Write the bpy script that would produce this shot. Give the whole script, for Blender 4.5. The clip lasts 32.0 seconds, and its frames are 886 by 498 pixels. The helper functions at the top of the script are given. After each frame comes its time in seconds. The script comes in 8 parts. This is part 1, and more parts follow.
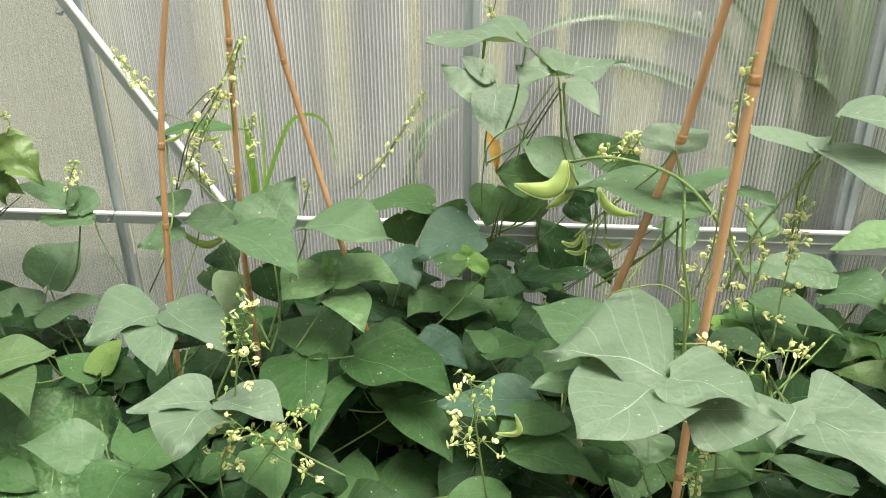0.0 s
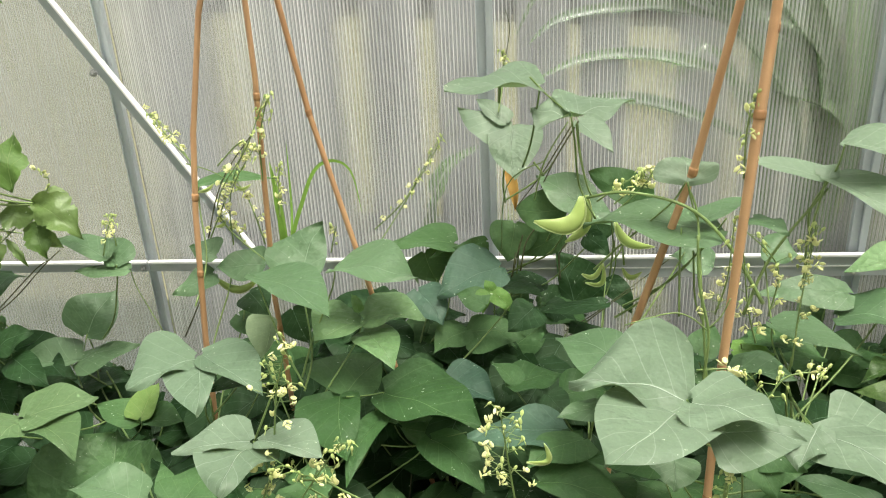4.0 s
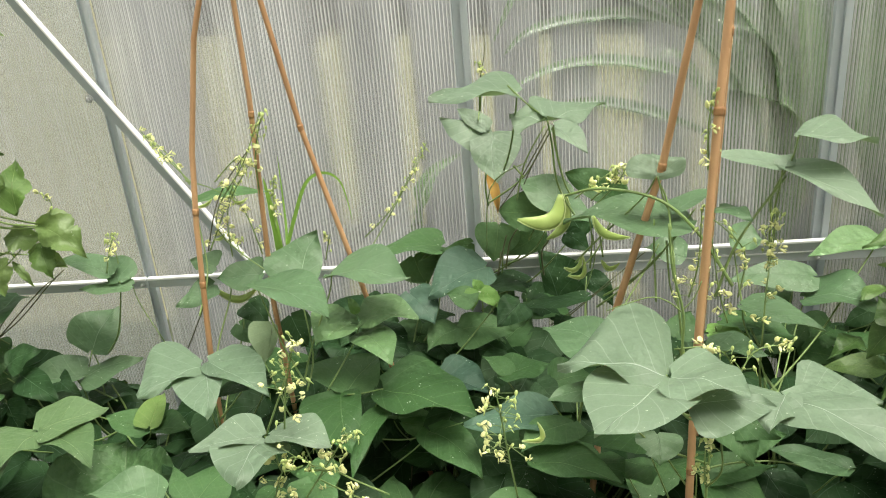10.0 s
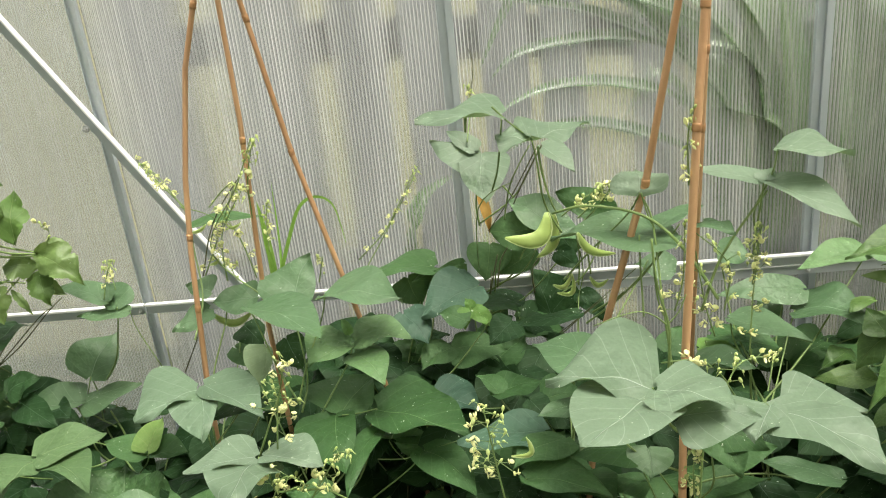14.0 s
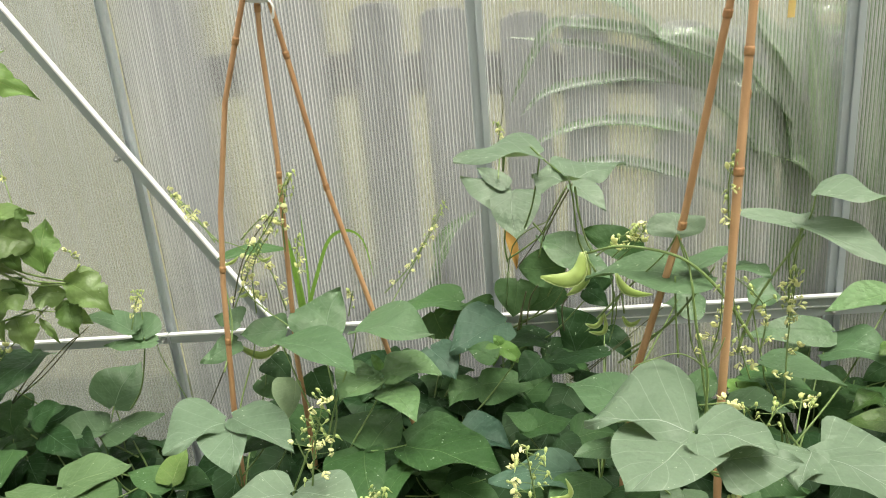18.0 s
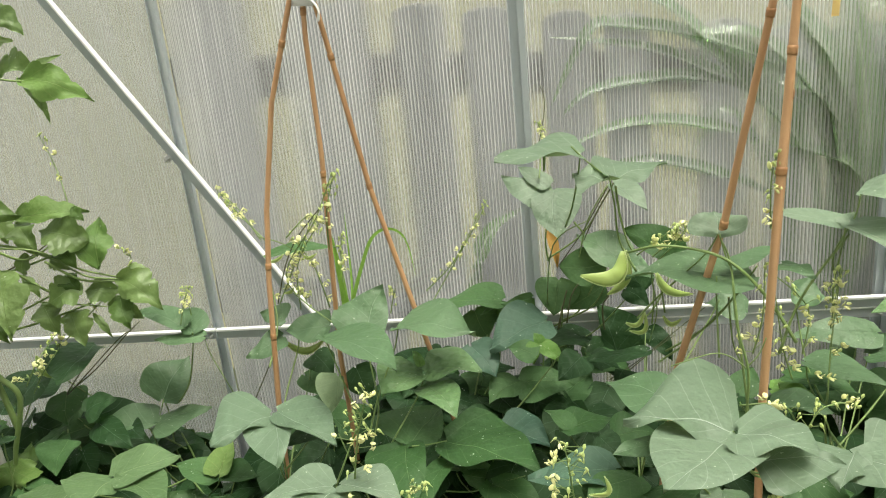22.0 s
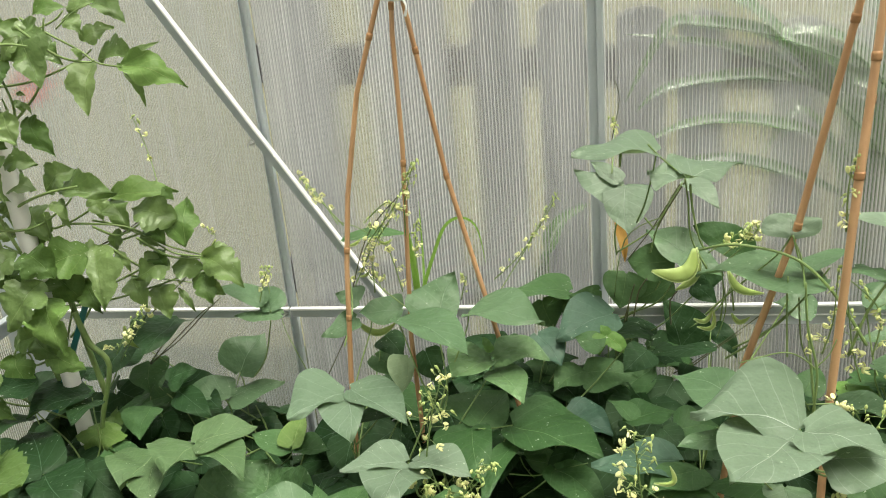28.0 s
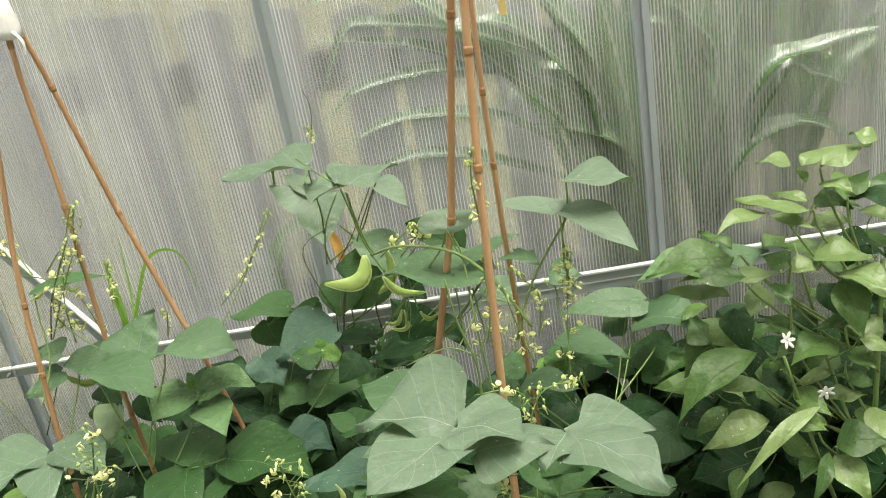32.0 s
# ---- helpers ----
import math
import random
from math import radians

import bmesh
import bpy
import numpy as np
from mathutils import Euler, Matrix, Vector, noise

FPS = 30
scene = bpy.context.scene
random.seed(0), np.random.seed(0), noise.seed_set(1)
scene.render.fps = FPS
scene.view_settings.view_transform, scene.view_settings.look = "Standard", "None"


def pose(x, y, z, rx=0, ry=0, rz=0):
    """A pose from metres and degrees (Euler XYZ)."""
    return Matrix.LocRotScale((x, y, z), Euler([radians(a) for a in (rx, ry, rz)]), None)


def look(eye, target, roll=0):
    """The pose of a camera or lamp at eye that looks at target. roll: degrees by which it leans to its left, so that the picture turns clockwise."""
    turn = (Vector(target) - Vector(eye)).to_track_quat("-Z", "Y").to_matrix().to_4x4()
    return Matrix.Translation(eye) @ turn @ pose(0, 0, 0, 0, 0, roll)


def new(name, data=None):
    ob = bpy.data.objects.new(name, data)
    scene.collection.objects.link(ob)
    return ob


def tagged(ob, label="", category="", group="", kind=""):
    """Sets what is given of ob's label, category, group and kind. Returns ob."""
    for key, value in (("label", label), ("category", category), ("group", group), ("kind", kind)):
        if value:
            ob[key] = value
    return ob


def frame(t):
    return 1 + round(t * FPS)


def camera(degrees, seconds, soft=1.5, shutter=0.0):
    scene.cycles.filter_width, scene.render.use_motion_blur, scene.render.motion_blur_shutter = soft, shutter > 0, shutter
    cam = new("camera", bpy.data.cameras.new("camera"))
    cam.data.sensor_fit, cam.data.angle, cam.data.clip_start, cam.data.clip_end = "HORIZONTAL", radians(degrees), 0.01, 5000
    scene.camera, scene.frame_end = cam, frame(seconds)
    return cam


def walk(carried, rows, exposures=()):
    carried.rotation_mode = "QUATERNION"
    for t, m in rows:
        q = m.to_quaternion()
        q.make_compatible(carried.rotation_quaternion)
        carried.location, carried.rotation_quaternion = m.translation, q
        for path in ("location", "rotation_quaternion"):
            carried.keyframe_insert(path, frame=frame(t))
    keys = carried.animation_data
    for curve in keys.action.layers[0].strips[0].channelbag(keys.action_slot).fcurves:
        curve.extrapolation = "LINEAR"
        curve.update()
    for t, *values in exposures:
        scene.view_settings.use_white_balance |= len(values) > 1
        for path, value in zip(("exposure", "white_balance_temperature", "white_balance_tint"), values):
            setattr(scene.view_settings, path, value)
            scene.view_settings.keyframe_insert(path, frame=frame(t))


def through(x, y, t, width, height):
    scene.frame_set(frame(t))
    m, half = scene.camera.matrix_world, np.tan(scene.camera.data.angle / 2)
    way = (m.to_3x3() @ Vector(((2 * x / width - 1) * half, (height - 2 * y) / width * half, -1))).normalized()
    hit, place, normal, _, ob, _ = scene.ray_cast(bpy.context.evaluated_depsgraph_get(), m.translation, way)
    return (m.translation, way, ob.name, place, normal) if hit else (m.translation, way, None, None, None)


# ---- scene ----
# camera and its walk
cam = camera(56.1, 32.0, 1.0)
PATH = [
    (0, (0.07, -1.279, 1.303), (-0.075, 0.499, 0.399), -0.4),
    (0.5, (0.073, -1.286, 1.303), (-0.066, 0.493, 0.401), -0.5),
    (1, (0.069, -1.3, 1.31), (-0.06, 0.483, 0.413), -0.3),
    (1.5, (0.065, -1.313, 1.315), (-0.065, 0.475, 0.428), -0.2),
    (2, (0.064, -1.321, 1.328), (-0.108, 0.471, 0.456), -0.4),
    (2.5, (0.061, -1.317, 1.323), (-0.129, 0.482, 0.469), -1.0),
    (3, (0.059, -1.313, 1.322), (-0.125, 0.488, 0.472), -1.8),
    (3.5, (0.066, -1.31, 1.323), (-0.122, 0.496, 0.485), -2.7),
    (5.5, (0.064, -1.345, 1.339), (-0.117, 0.469, 0.516), -3.8),
    (6, (0.061, -1.35, 1.338), (-0.109, 0.472, 0.531), -4.0),
    (6.5, (0.057, -1.35, 1.336), (-0.106, 0.476, 0.535), -4.4),
    (7, (0.053, -1.35, 1.334), (-0.103, 0.479, 0.541), -4.5),
    (7.5, (0.046, -1.353, 1.332), (-0.107, 0.476, 0.537), -4.3),
    (8, (0.053, -1.357, 1.326), (-0.106, 0.471, 0.529), -4.7),
    (8.5, (0.056, -1.372, 1.321), (-0.102, 0.458, 0.529), -4.9),
    (9, (0.062, -1.379, 1.328), (-0.091, 0.443, 0.519), -5.5),
    (9.5, (0.059, -1.383, 1.341), (-0.086, 0.44, 0.53), -5.3),
    (10, (0.057, -1.386, 1.341), (-0.082, 0.439, 0.536), -5.1),
    (10.5, (0.051, -1.392, 1.345), (-0.075, 0.438, 0.547), -5.0),
    (11, (0.045, -1.392, 1.344), (-0.089, 0.438, 0.55), -4.9),
    (11.5, (0.048, -1.4, 1.346), (-0.105, 0.434, 0.563), -5.1),
    (12, (0.063, -1.402, 1.344), (-0.096, 0.438, 0.577), -5.5),
    (12.5, (0.082, -1.409, 1.343), (-0.076, 0.44, 0.597), -6.0),
    (13, (0.073, -1.412, 1.345), (-0.087, 0.435, 0.595), -5.5),
    (13.5, (0.075, -1.412, 1.346), (-0.089, 0.433, 0.592), -5.9),
    (14, (0.079, -1.403, 1.34), (-0.068, 0.445, 0.589), -6.3),
    (14.5, (0.073, -1.394, 1.346), (-0.046, 0.459, 0.602), -6.5),
    (16.5, (0.046, -1.379, 1.353), (-0.039, 0.49, 0.646), -5.5),
    (17, (0.034, -1.383, 1.355), (-0.061, 0.487, 0.654), -5.1),
    (17.5, (0.029, -1.393, 1.359), (-0.099, 0.475, 0.657), -5.1),
    (18, (0.031, -1.404, 1.358), (-0.109, 0.468, 0.669), -5.2),
    (18.5, (0.033, -1.408, 1.36), (-0.108, 0.467, 0.677), -5.0),
    (19, (0.039, -1.405, 1.361), (-0.11, 0.471, 0.685), -5.1),
    (19.5, (0.044, -1.401, 1.362), (-0.117, 0.475, 0.689), -5.6),
    (20, (0.037, -1.401, 1.364), (-0.141, 0.472, 0.688), -5.7),
    (20.5, (0.038, -1.406, 1.367), (-0.143, 0.467, 0.691), -6.0),
    (21, (0.026, -1.411, 1.366), (-0.16, 0.463, 0.694), -5.8),
    (21.5, (0.025, -1.416, 1.36), (-0.175, 0.455, 0.684), -6.0),
    (22, (0.034, -1.418, 1.363), (-0.207, 0.446, 0.68), -6.0),
    (22.5, (0.046, -1.415, 1.363), (-0.215, 0.443, 0.67), -6.6),
    (23, (0.032, -1.419, 1.363), (-0.219, 0.438, 0.664), -5.8),
    (23.5, (0.038, -1.425, 1.367), (-0.218, 0.43, 0.663), -5.9),
    (24, (0.037, -1.427, 1.364), (-0.217, 0.425, 0.653), -5.7),
    (24.5, (0.04, -1.434, 1.371), (-0.21, 0.421, 0.665), -5.7),
    (26.5, (0.02, -1.446, 1.366), (-0.258, 0.401, 0.651), -5.6),
    (27, (0.012, -1.445, 1.367), (-0.291, 0.396, 0.648), -5.6),
    (27.5, (0.01, -1.449, 1.375), (-0.35, 0.38, 0.651), -5.7),
    (28, (0.011, -1.458, 1.383), (-0.36, 0.379, 0.682), -5.3),
    (28.5, (0.009, -1.464, 1.387), (-0.386, 0.37, 0.695), -4.8),
    (29, (0.011, -1.466, 1.379), (-0.401, 0.369, 0.699), -4.5),
    (29.5, (0.028, -1.463, 1.374), (-0.405, 0.368, 0.696), -5.6),
    (30, (0.041, -1.458, 1.367), (-0.377, 0.377, 0.689), -6.2),
    (30.5, (0.065, -1.449, 1.364), (-0.3, 0.391, 0.671), -7.0),
    (30.7, (0.058, -1.44, 1.394), (-0.222, 0.4, 0.661), -7.4),
    (31, (0.136, -1.429, 1.367), (-0.086, 0.426, 0.654), -7.9),
    (31.5, (0.21, -1.411, 1.37), (0.062, 0.441, 0.63), -9.3),
    (32, (0.288, -1.403, 1.373), (0.218, 0.447, 0.617), -10.3),
]
walk(cam, [(t, look(eye, target, roll)) for t, eye, target, roll in PATH],
     [(0.0, 1.06, 6800, 8), (8.0, 1.01, 6800, 8), (14.0, 0.95, 6850, 7), (19.0, 0.88, 6850, 7), (32.0, 0.85, 6850, 7)])

# ---- light: an overcast sky through a clear-walled greenhouse
world = bpy.data.worlds.new("overcast_sky")
scene.world = world
world.use_nodes = True
wn, wl = world.node_tree.nodes, world.node_tree.links
sky = wn.new("ShaderNodeTexSky")
sky.sky_type, sky.sun_disc = "NISHITA", False
sky.sun_elevation, sky.sun_rotation, sky.dust_density = radians(68), radians(-35), 6.0
soften = wn.new("ShaderNodeHueSaturation")
soften.inputs["Saturation"].default_value = 0.08
wl.new(sky.outputs["Color"], soften.inputs["Color"])
wl.new(soften.outputs["Color"], wn["Background"].inputs["Color"])
wn["Background"].inputs["Strength"].default_value = 0.084
sun = new("sun", bpy.data.lights.new("sun", "SUN"))
sun.data.energy, sun.data.angle, sun.data.color = 2.3, radians(32), (1.0, 0.96, 0.88)
sun.matrix_world = look((0.9, -0.5, 4.0), (0, -0.1, 0.6))


# ---- materials
def material(name):
    m = bpy.data.materials.new(name)
    m.use_nodes = True
    return m, m.node_tree.nodes, m.node_tree.links, m.node_tree.nodes["Principled BSDF"]


def ramp(n, l, fac, *stops):
    r = n.new("ShaderNodeValToRGB")
    while len(r.color_ramp.elements) < len(stops):
        r.color_ramp.elements.new(0.5)
    for e, (at, c) in zip(r.color_ramp.elements, stops):
        e.position, e.color = at, (*c, 1)
    l.new(fac, r.inputs["Fac"])
    return r.outputs["Color"]


def calc(n, l, op, a, b=None, c=None):
    m = n.new("ShaderNodeMath")
    m.operation = op
    for i, v in enumerate((a, b, c)):
        if v is None:
            continue
        if isinstance(v, (int, float)):
            m.inputs[i].default_value = v
        else:
            l.new(v, m.inputs[i])
    return m.outputs[0]


def mix(n, l, fac, a, b, kind="MIX"):
    m = n.new("ShaderNodeMix")
    m.data_type, m.blend_type = "RGBA", kind
    for i, v in ((0, fac), (6, a), (7, b)):
        if isinstance(v, (int, float)):
            m.inputs[i].default_value = v
        elif isinstance(v, tuple):
            m.inputs[i].default_value = (*v, 1)
        else:
            l.new(v, m.inputs[i])
    return m.outputs[2]


def noise_tex(n, l, scale, detail=4.0, vector=None, rough=0.55):
    t = n.new("ShaderNodeTexNoise")
    t.inputs["Scale"].default_value, t.inputs["Detail"].default_value, t.inputs["Roughness"].default_value = scale, detail, rough
    if vector is None:
        vector = n.new("ShaderNodeTexCoord").outputs["Object"]
    l.new(vector, t.inputs["Vector"])
    return t.outputs["Fac"]


def bumped(n, l, bsdf, height, strength, distance):
    b = n.new("ShaderNodeBump")
    b.inputs["Strength"].default_value, b.inputs["Distance"].default_value = strength, distance
    l.new(height, b.inputs["Height"])
    l.new(b.outputs["Normal"], bsdf.inputs["Normal"])


def leaf_material(name, dark, mid, pale, vein, ribs=5.0, gloss=0.48, through=0.11, wrinkle=0.35, sheen=0.22, rib=36.0):
    """A leaf blade with a midrib, side veins, mottling and pale specks; light passes through it a little."""
    m, n, l, p = material(name)
    uv = n.new("ShaderNodeUVMap").outputs["UV"]
    sep = n.new("ShaderNodeSeparateXYZ")
    l.new(uv, sep.inputs[0])
    u = calc(n, l, "ABSOLUTE", calc(n, l, "MULTIPLY_ADD", sep.outputs[0], 2.0, -1.0))
    v = sep.outputs[1]
    rnd = n.new("ShaderNodeObjectInfo").outputs["Random"]
    obj = n.new("ShaderNodeTexCoord").outputs["Object"]
    wob = noise_tex(n, l, 30.0, 2.0)
    midrib = calc(n, l, "SMOOTH_MIN", 1.0, calc(n, l, "MULTIPLY", u, rib * 1.6), 0.2)
    s = calc(n, l, "SUBTRACT", v, calc(n, l, "MULTIPLY", calc(n, l, "POWER", u, 0.8), 0.33))
    s = calc(n, l, "MULTIPLY_ADD", wob, 0.035, s)
    f = calc(n, l, "FRACT", calc(n, l, "MULTIPLY", s, ribs))
    side = calc(n, l, "MINIMUM", 1.0, calc(n, l, "MULTIPLY", calc(n, l, "ABSOLUTE", calc(n, l, "SUBTRACT", f, 0.5)), 26.0))
    blade = calc(n, l, "MULTIPLY", midrib, calc(n, l, "MULTIPLY_ADD", side, 0.38, 0.62))
    mottle = noise_tex(n, l, 22.0, 5.0)
    grain = noise_tex(n, l, 260.0, 3.0)
    tone = calc(n, l, "ADD", calc(n, l, "MULTIPLY", rnd, 0.62), calc(n, l, "MULTIPLY", mottle, 0.38))
    net = n.new("ShaderNodeTexVoronoi")
    net.feature = "DISTANCE_TO_EDGE"
    net.inputs["Scale"].default_value = 150.0
    l.new(obj, net.inputs["Vector"])
    lines = calc(n, l, "MINIMUM", 1.0, calc(n, l, "MULTIPLY", net.outputs["Distance"], 9.0))
    tone = calc(n, l, "ADD", tone, calc(n, l, "MULTIPLY_ADD", lines, -0.16, 0.09))
    col = ramp(n, l, tone, (0.12, dark), (0.5, mid), (0.88, pale))
    col = mix(n, l, calc(n, l, "MULTIPLY", calc(n, l, "SUBTRACT", 1.0, blade), 0.8), col, vein)
    spots = noise_tex(n, l, 210.0, 1.0)
    where = noise_tex(n, l, 14.0, 1.0)
    speck = calc(n, l, "MULTIPLY", calc(n, l, "GREATER_THAN", spots, 0.735), calc(n, l, "GREATER_THAN", where, 0.56))
    col = mix(n, l, calc(n, l, "MULTIPLY", speck, 0.7), col, (0.55, 0.62, 0.48))
    l.new(col, p.inputs["Base Color"])
    p.inputs["Roughness"].default_value = gloss
    p.inputs["Specular IOR Level"].default_value = sheen
    cell = n.new("ShaderNodeTexVoronoi")
    cell.inputs["Scale"].default_value = 70.0
    l.new(obj, cell.inputs["Vector"])
    h = calc(n, l, "ADD", calc(n, l, "MULTIPLY", midrib, 0.35), calc(n, l, "MULTIPLY", cell.outputs["Distance"], wrinkle))
    h = calc(n, l, "MULTIPLY_ADD", grain, 0.12, h)
    pucker = noise_tex(n, l, 55.0, 2.0)
    h = calc(n, l, "MULTIPLY_ADD", pucker, 1.6, h)
    bumped(n, l, p, h, 0.8, 0.0026 if wrinkle < 1 else 0.0034)
    trans = n.new("ShaderNodeBsdfTranslucent")
    l.new(mix(n, l, 0.45, col, (0.30, 0.45, 0.08)), trans.inputs["Color"])
    both = n.new("ShaderNodeMixShader")
    both.inputs[0].default_value = through
    l.new(p.outputs[0], both.inputs[1])
    l.new(trans.outputs[0], both.inputs[2])
    l.new(both.outputs[0], n["Material Output"].inputs["Surface"])
    return m


def plain(name, a, b, scale, rough, metal=0.0, bump=0.3, dist=0.002, stretch=None, spec=0.5):
    """A grained surface between two colours, with fine relief."""
    m, n, l, p = material(name)
    vec = n.new("ShaderNodeTexCoord").outputs["Object"]
    if stretch:
        mp = n.new("ShaderNodeMapping")
        mp.inputs["Scale"].default_value = stretch
        l.new(vec, mp.inputs["Vector"])
        vec = mp.outputs["Vector"]
    g = noise_tex(n, l, scale, 6.0, vec)
    big = noise_tex(n, l, scale * 0.13, 3.0, vec)
    rnd = n.new("ShaderNodeObjectInfo").outputs["Random"]
    f = calc(n, l, "ADD", calc(n, l, "MULTIPLY", g, 0.5), calc(n, l, "ADD", calc(n, l, "MULTIPLY", big, 0.35), calc(n, l, "MULTIPLY", rnd, 0.15)))
    l.new(ramp(n, l, f, (0.25, a), (0.75, b)), p.inputs["Base Color"])
    p.inputs["Metallic"].default_value = metal
    p.inputs["Specular IOR Level"].default_value = spec
    l.new(calc(n, l, "MULTIPLY_ADD", g, 0.25, rough - 0.12), p.inputs["Roughness"])
    bumped(n, l, p, g, bump, dist)
    return m


# pale leaf tone, with skylight and sheen on top leaves put into it
SKYPALE = leaf_material("pale_bean_leaf", (0.112, 0.173, 0.110), (0.138, 0.204, 0.135), (0.166, 0.237, 0.163), (0.44, 0.52, 0.43), gloss=0.5, through=0.2, sheen=0.45)
GLAUCOUS = leaf_material("blue_grey_bean_leaf", (0.085, 0.144, 0.086), (0.105, 0.170, 0.105), (0.128, 0.198, 0.126), (0.34, 0.43, 0.34), gloss=0.5, through=0.15, sheen=0.45)
OLIVE = leaf_material("olive_bean_leaf", (0.066, 0.126, 0.050), (0.086, 0.152, 0.064), (0.108, 0.180, 0.082), (0.24, 0.32, 0.16), gloss=0.52, through=0.10, sheen=0.3)
SAGE = leaf_material("sage_bean_leaf", (0.062, 0.130, 0.058), (0.082, 0.157, 0.074), (0.104, 0.185, 0.092), (0.24, 0.34, 0.22), gloss=0.5, through=0.15, sheen=0.45)
PUCKERED = leaf_material("puckered_bean_leaf", (0.105, 0.205, 0.085), (0.135, 0.245, 0.105), (0.170, 0.285, 0.130), (0.26, 0.38, 0.18), 7.0, 0.5, 0.15, 1.3, 0.4)
BLUISH = leaf_material("blue_green_bean_leaf", (0.040, 0.092, 0.062), (0.054, 0.114, 0.076), (0.070, 0.138, 0.092), (0.16, 0.25, 0.18), gloss=0.5, sheen=0.3)
# deep green leaf; the canopy's shade is also put into its dark colour
DEEP = leaf_material("dark_shaded_bean_leaf", (0.012, 0.040, 0.013), (0.019, 0.053, 0.018), (0.029, 0.070, 0.026), (0.144, 0.225, 0.144), gloss=0.5, sheen=0.14)
BEAN = leaf_material("bean_leaf", (0.036, 0.094, 0.029), (0.055, 0.129, 0.045), (0.084, 0.168, 0.067), (0.17, 0.27, 0.11), gloss=0.52, through=0.17)
PUCKERED2 = leaf_material("broad_puckered_leaf", (0.042, 0.108, 0.034), (0.060, 0.140, 0.048), (0.084, 0.174, 0.066), (0.20, 0.30, 0.15), 7.0, 0.5, 0.12, 1.3, 0.4)
YOUNGPALE = leaf_material("pale_leaf_underside", (0.15, 0.22, 0.11), (0.19, 0.27, 0.15), (0.23, 0.31, 0.18), (0.36, 0.45, 0.26))
YOUNG2 = leaf_material("yellowing_bean_leaf", (0.085, 0.165, 0.040), (0.115, 0.205, 0.052), (0.150, 0.245, 0.070), (0.30, 0.38, 0.16))
YOUNG = leaf_material("young_bean_leaf", (0.085, 0.187, 0.043), (0.128, 0.255, 0.060), (0.170, 0.306, 0.085), (0.333, 0.444, 0.185))
TOMATO = leaf_material("tomato_leaf", (0.082, 0.150, 0.038), (0.125, 0.205, 0.060), (0.175, 0.260, 0.090), (0.26, 0.34, 0.14), 7.0, 0.45, 0.26, 0.9, 0.6)
# darker copy of TOMATO, with the plant's inner shade put into the colour
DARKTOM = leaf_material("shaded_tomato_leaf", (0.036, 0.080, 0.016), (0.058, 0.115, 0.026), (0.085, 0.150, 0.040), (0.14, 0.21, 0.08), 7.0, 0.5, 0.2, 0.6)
PEPPER = leaf_material("pepper_leaf", (0.030, 0.076, 0.016), (0.058, 0.124, 0.028), (0.110, 0.190, 0.052), (0.22, 0.30, 0.12), 6.0, 0.46, 0.14, 0.2, 0.35)
# paler copy of PEPPER: sky sheen on upper leaves put into the colour
LIME = leaf_material("lit_pepper_leaf", (0.128, 0.205, 0.062), (0.165, 0.245, 0.084), (0.210, 0.295, 0.115), (0.32, 0.39, 0.19), 6.0, 0.42, 0.14, 0.2, 0.5)
SQUASH = leaf_material("squash_leaf", (0.062, 0.118, 0.030), (0.086, 0.152, 0.042), (0.115, 0.190, 0.058), (0.24, 0.32, 0.15), 6.0, 0.6, 0.2, 0.9)
BLADE = leaf_material("grass_blade", (0.10, 0.22, 0.03), (0.16, 0.32, 0.05), (0.22, 0.38, 0.08), (0.24, 0.36, 0.12), 3.0, 0.5, 0.3, 0.1)
# wide white midrib stripe: sky highlights on the blades put into the colour
MAIZE = leaf_material("maize_leaf", (0.05, 0.14, 0.035), (0.09, 0.21, 0.06), (0.16, 0.29, 0.10), (0.80, 0.84, 0.76), 2.0, 0.22, 0.22, 0.1, 1.0, 4.0)
waxy = MAIZE.node_tree.nodes["Principled BSDF"].inputs
waxy["Coat Weight"].default_value, waxy["Coat Roughness"].default_value, waxy["Coat IOR"].default_value = 1.0, 0.16, 2.0
STEM = plain("green_stem", (0.12, 0.19, 0.05), (0.22, 0.32, 0.11), 60.0, 0.5)
DARKSTEM = plain("brown_vine", (0.035, 0.04, 0.015), (0.10, 0.11, 0.04), 70.0, 0.6)
BAMBOO = plain("bamboo", (0.36, 0.185, 0.085), (0.72, 0.46, 0.255), 60.0, 0.42, 0.0, 0.35, 0.001, (1.0, 1.0, 0.10))
NODE = plain("bamboo_node", (0.26, 0.12, 0.05), (0.48, 0.27, 0.12), 90.0, 0.6)
ALU = plain("mill_aluminium", (0.37, 0.42, 0.445), (0.50, 0.55, 0.575), 40.0, 0.42, 0.12, 0.08, 0.0005, (1.0, 1.0, 0.2))
RAILALU = plain("dull_aluminium", (0.52, 0.56, 0.59), (0.66, 0.70, 0.73), 40.0, 0.42, 0.2, 0.08, 0.0005, (0.2, 1.0, 1.0))
# near-white aluminium: the light on upward edges is put into the colour
LITALU = plain("lit_aluminium_edge", (0.90, 0.91, 0.92), (0.95, 0.95, 0.96), 40.0, 0.35, 0.15, 0.05, 0.0005)
STEEL = plain("bolt_steel", (0.45, 0.46, 0.46), (0.68, 0.69, 0.70), 120.0, 0.35, 0.7)
PVC = plain("white_pvc", (0.72, 0.72, 0.70), (0.82, 0.82, 0.80), 30.0, 0.35, 0.0, 0.05)
TAPE = plain("clear_white_tape", (0.70, 0.70, 0.68), (0.86, 0.86, 0.85), 60.0, 0.3, 0.0, 0.6, 0.003)
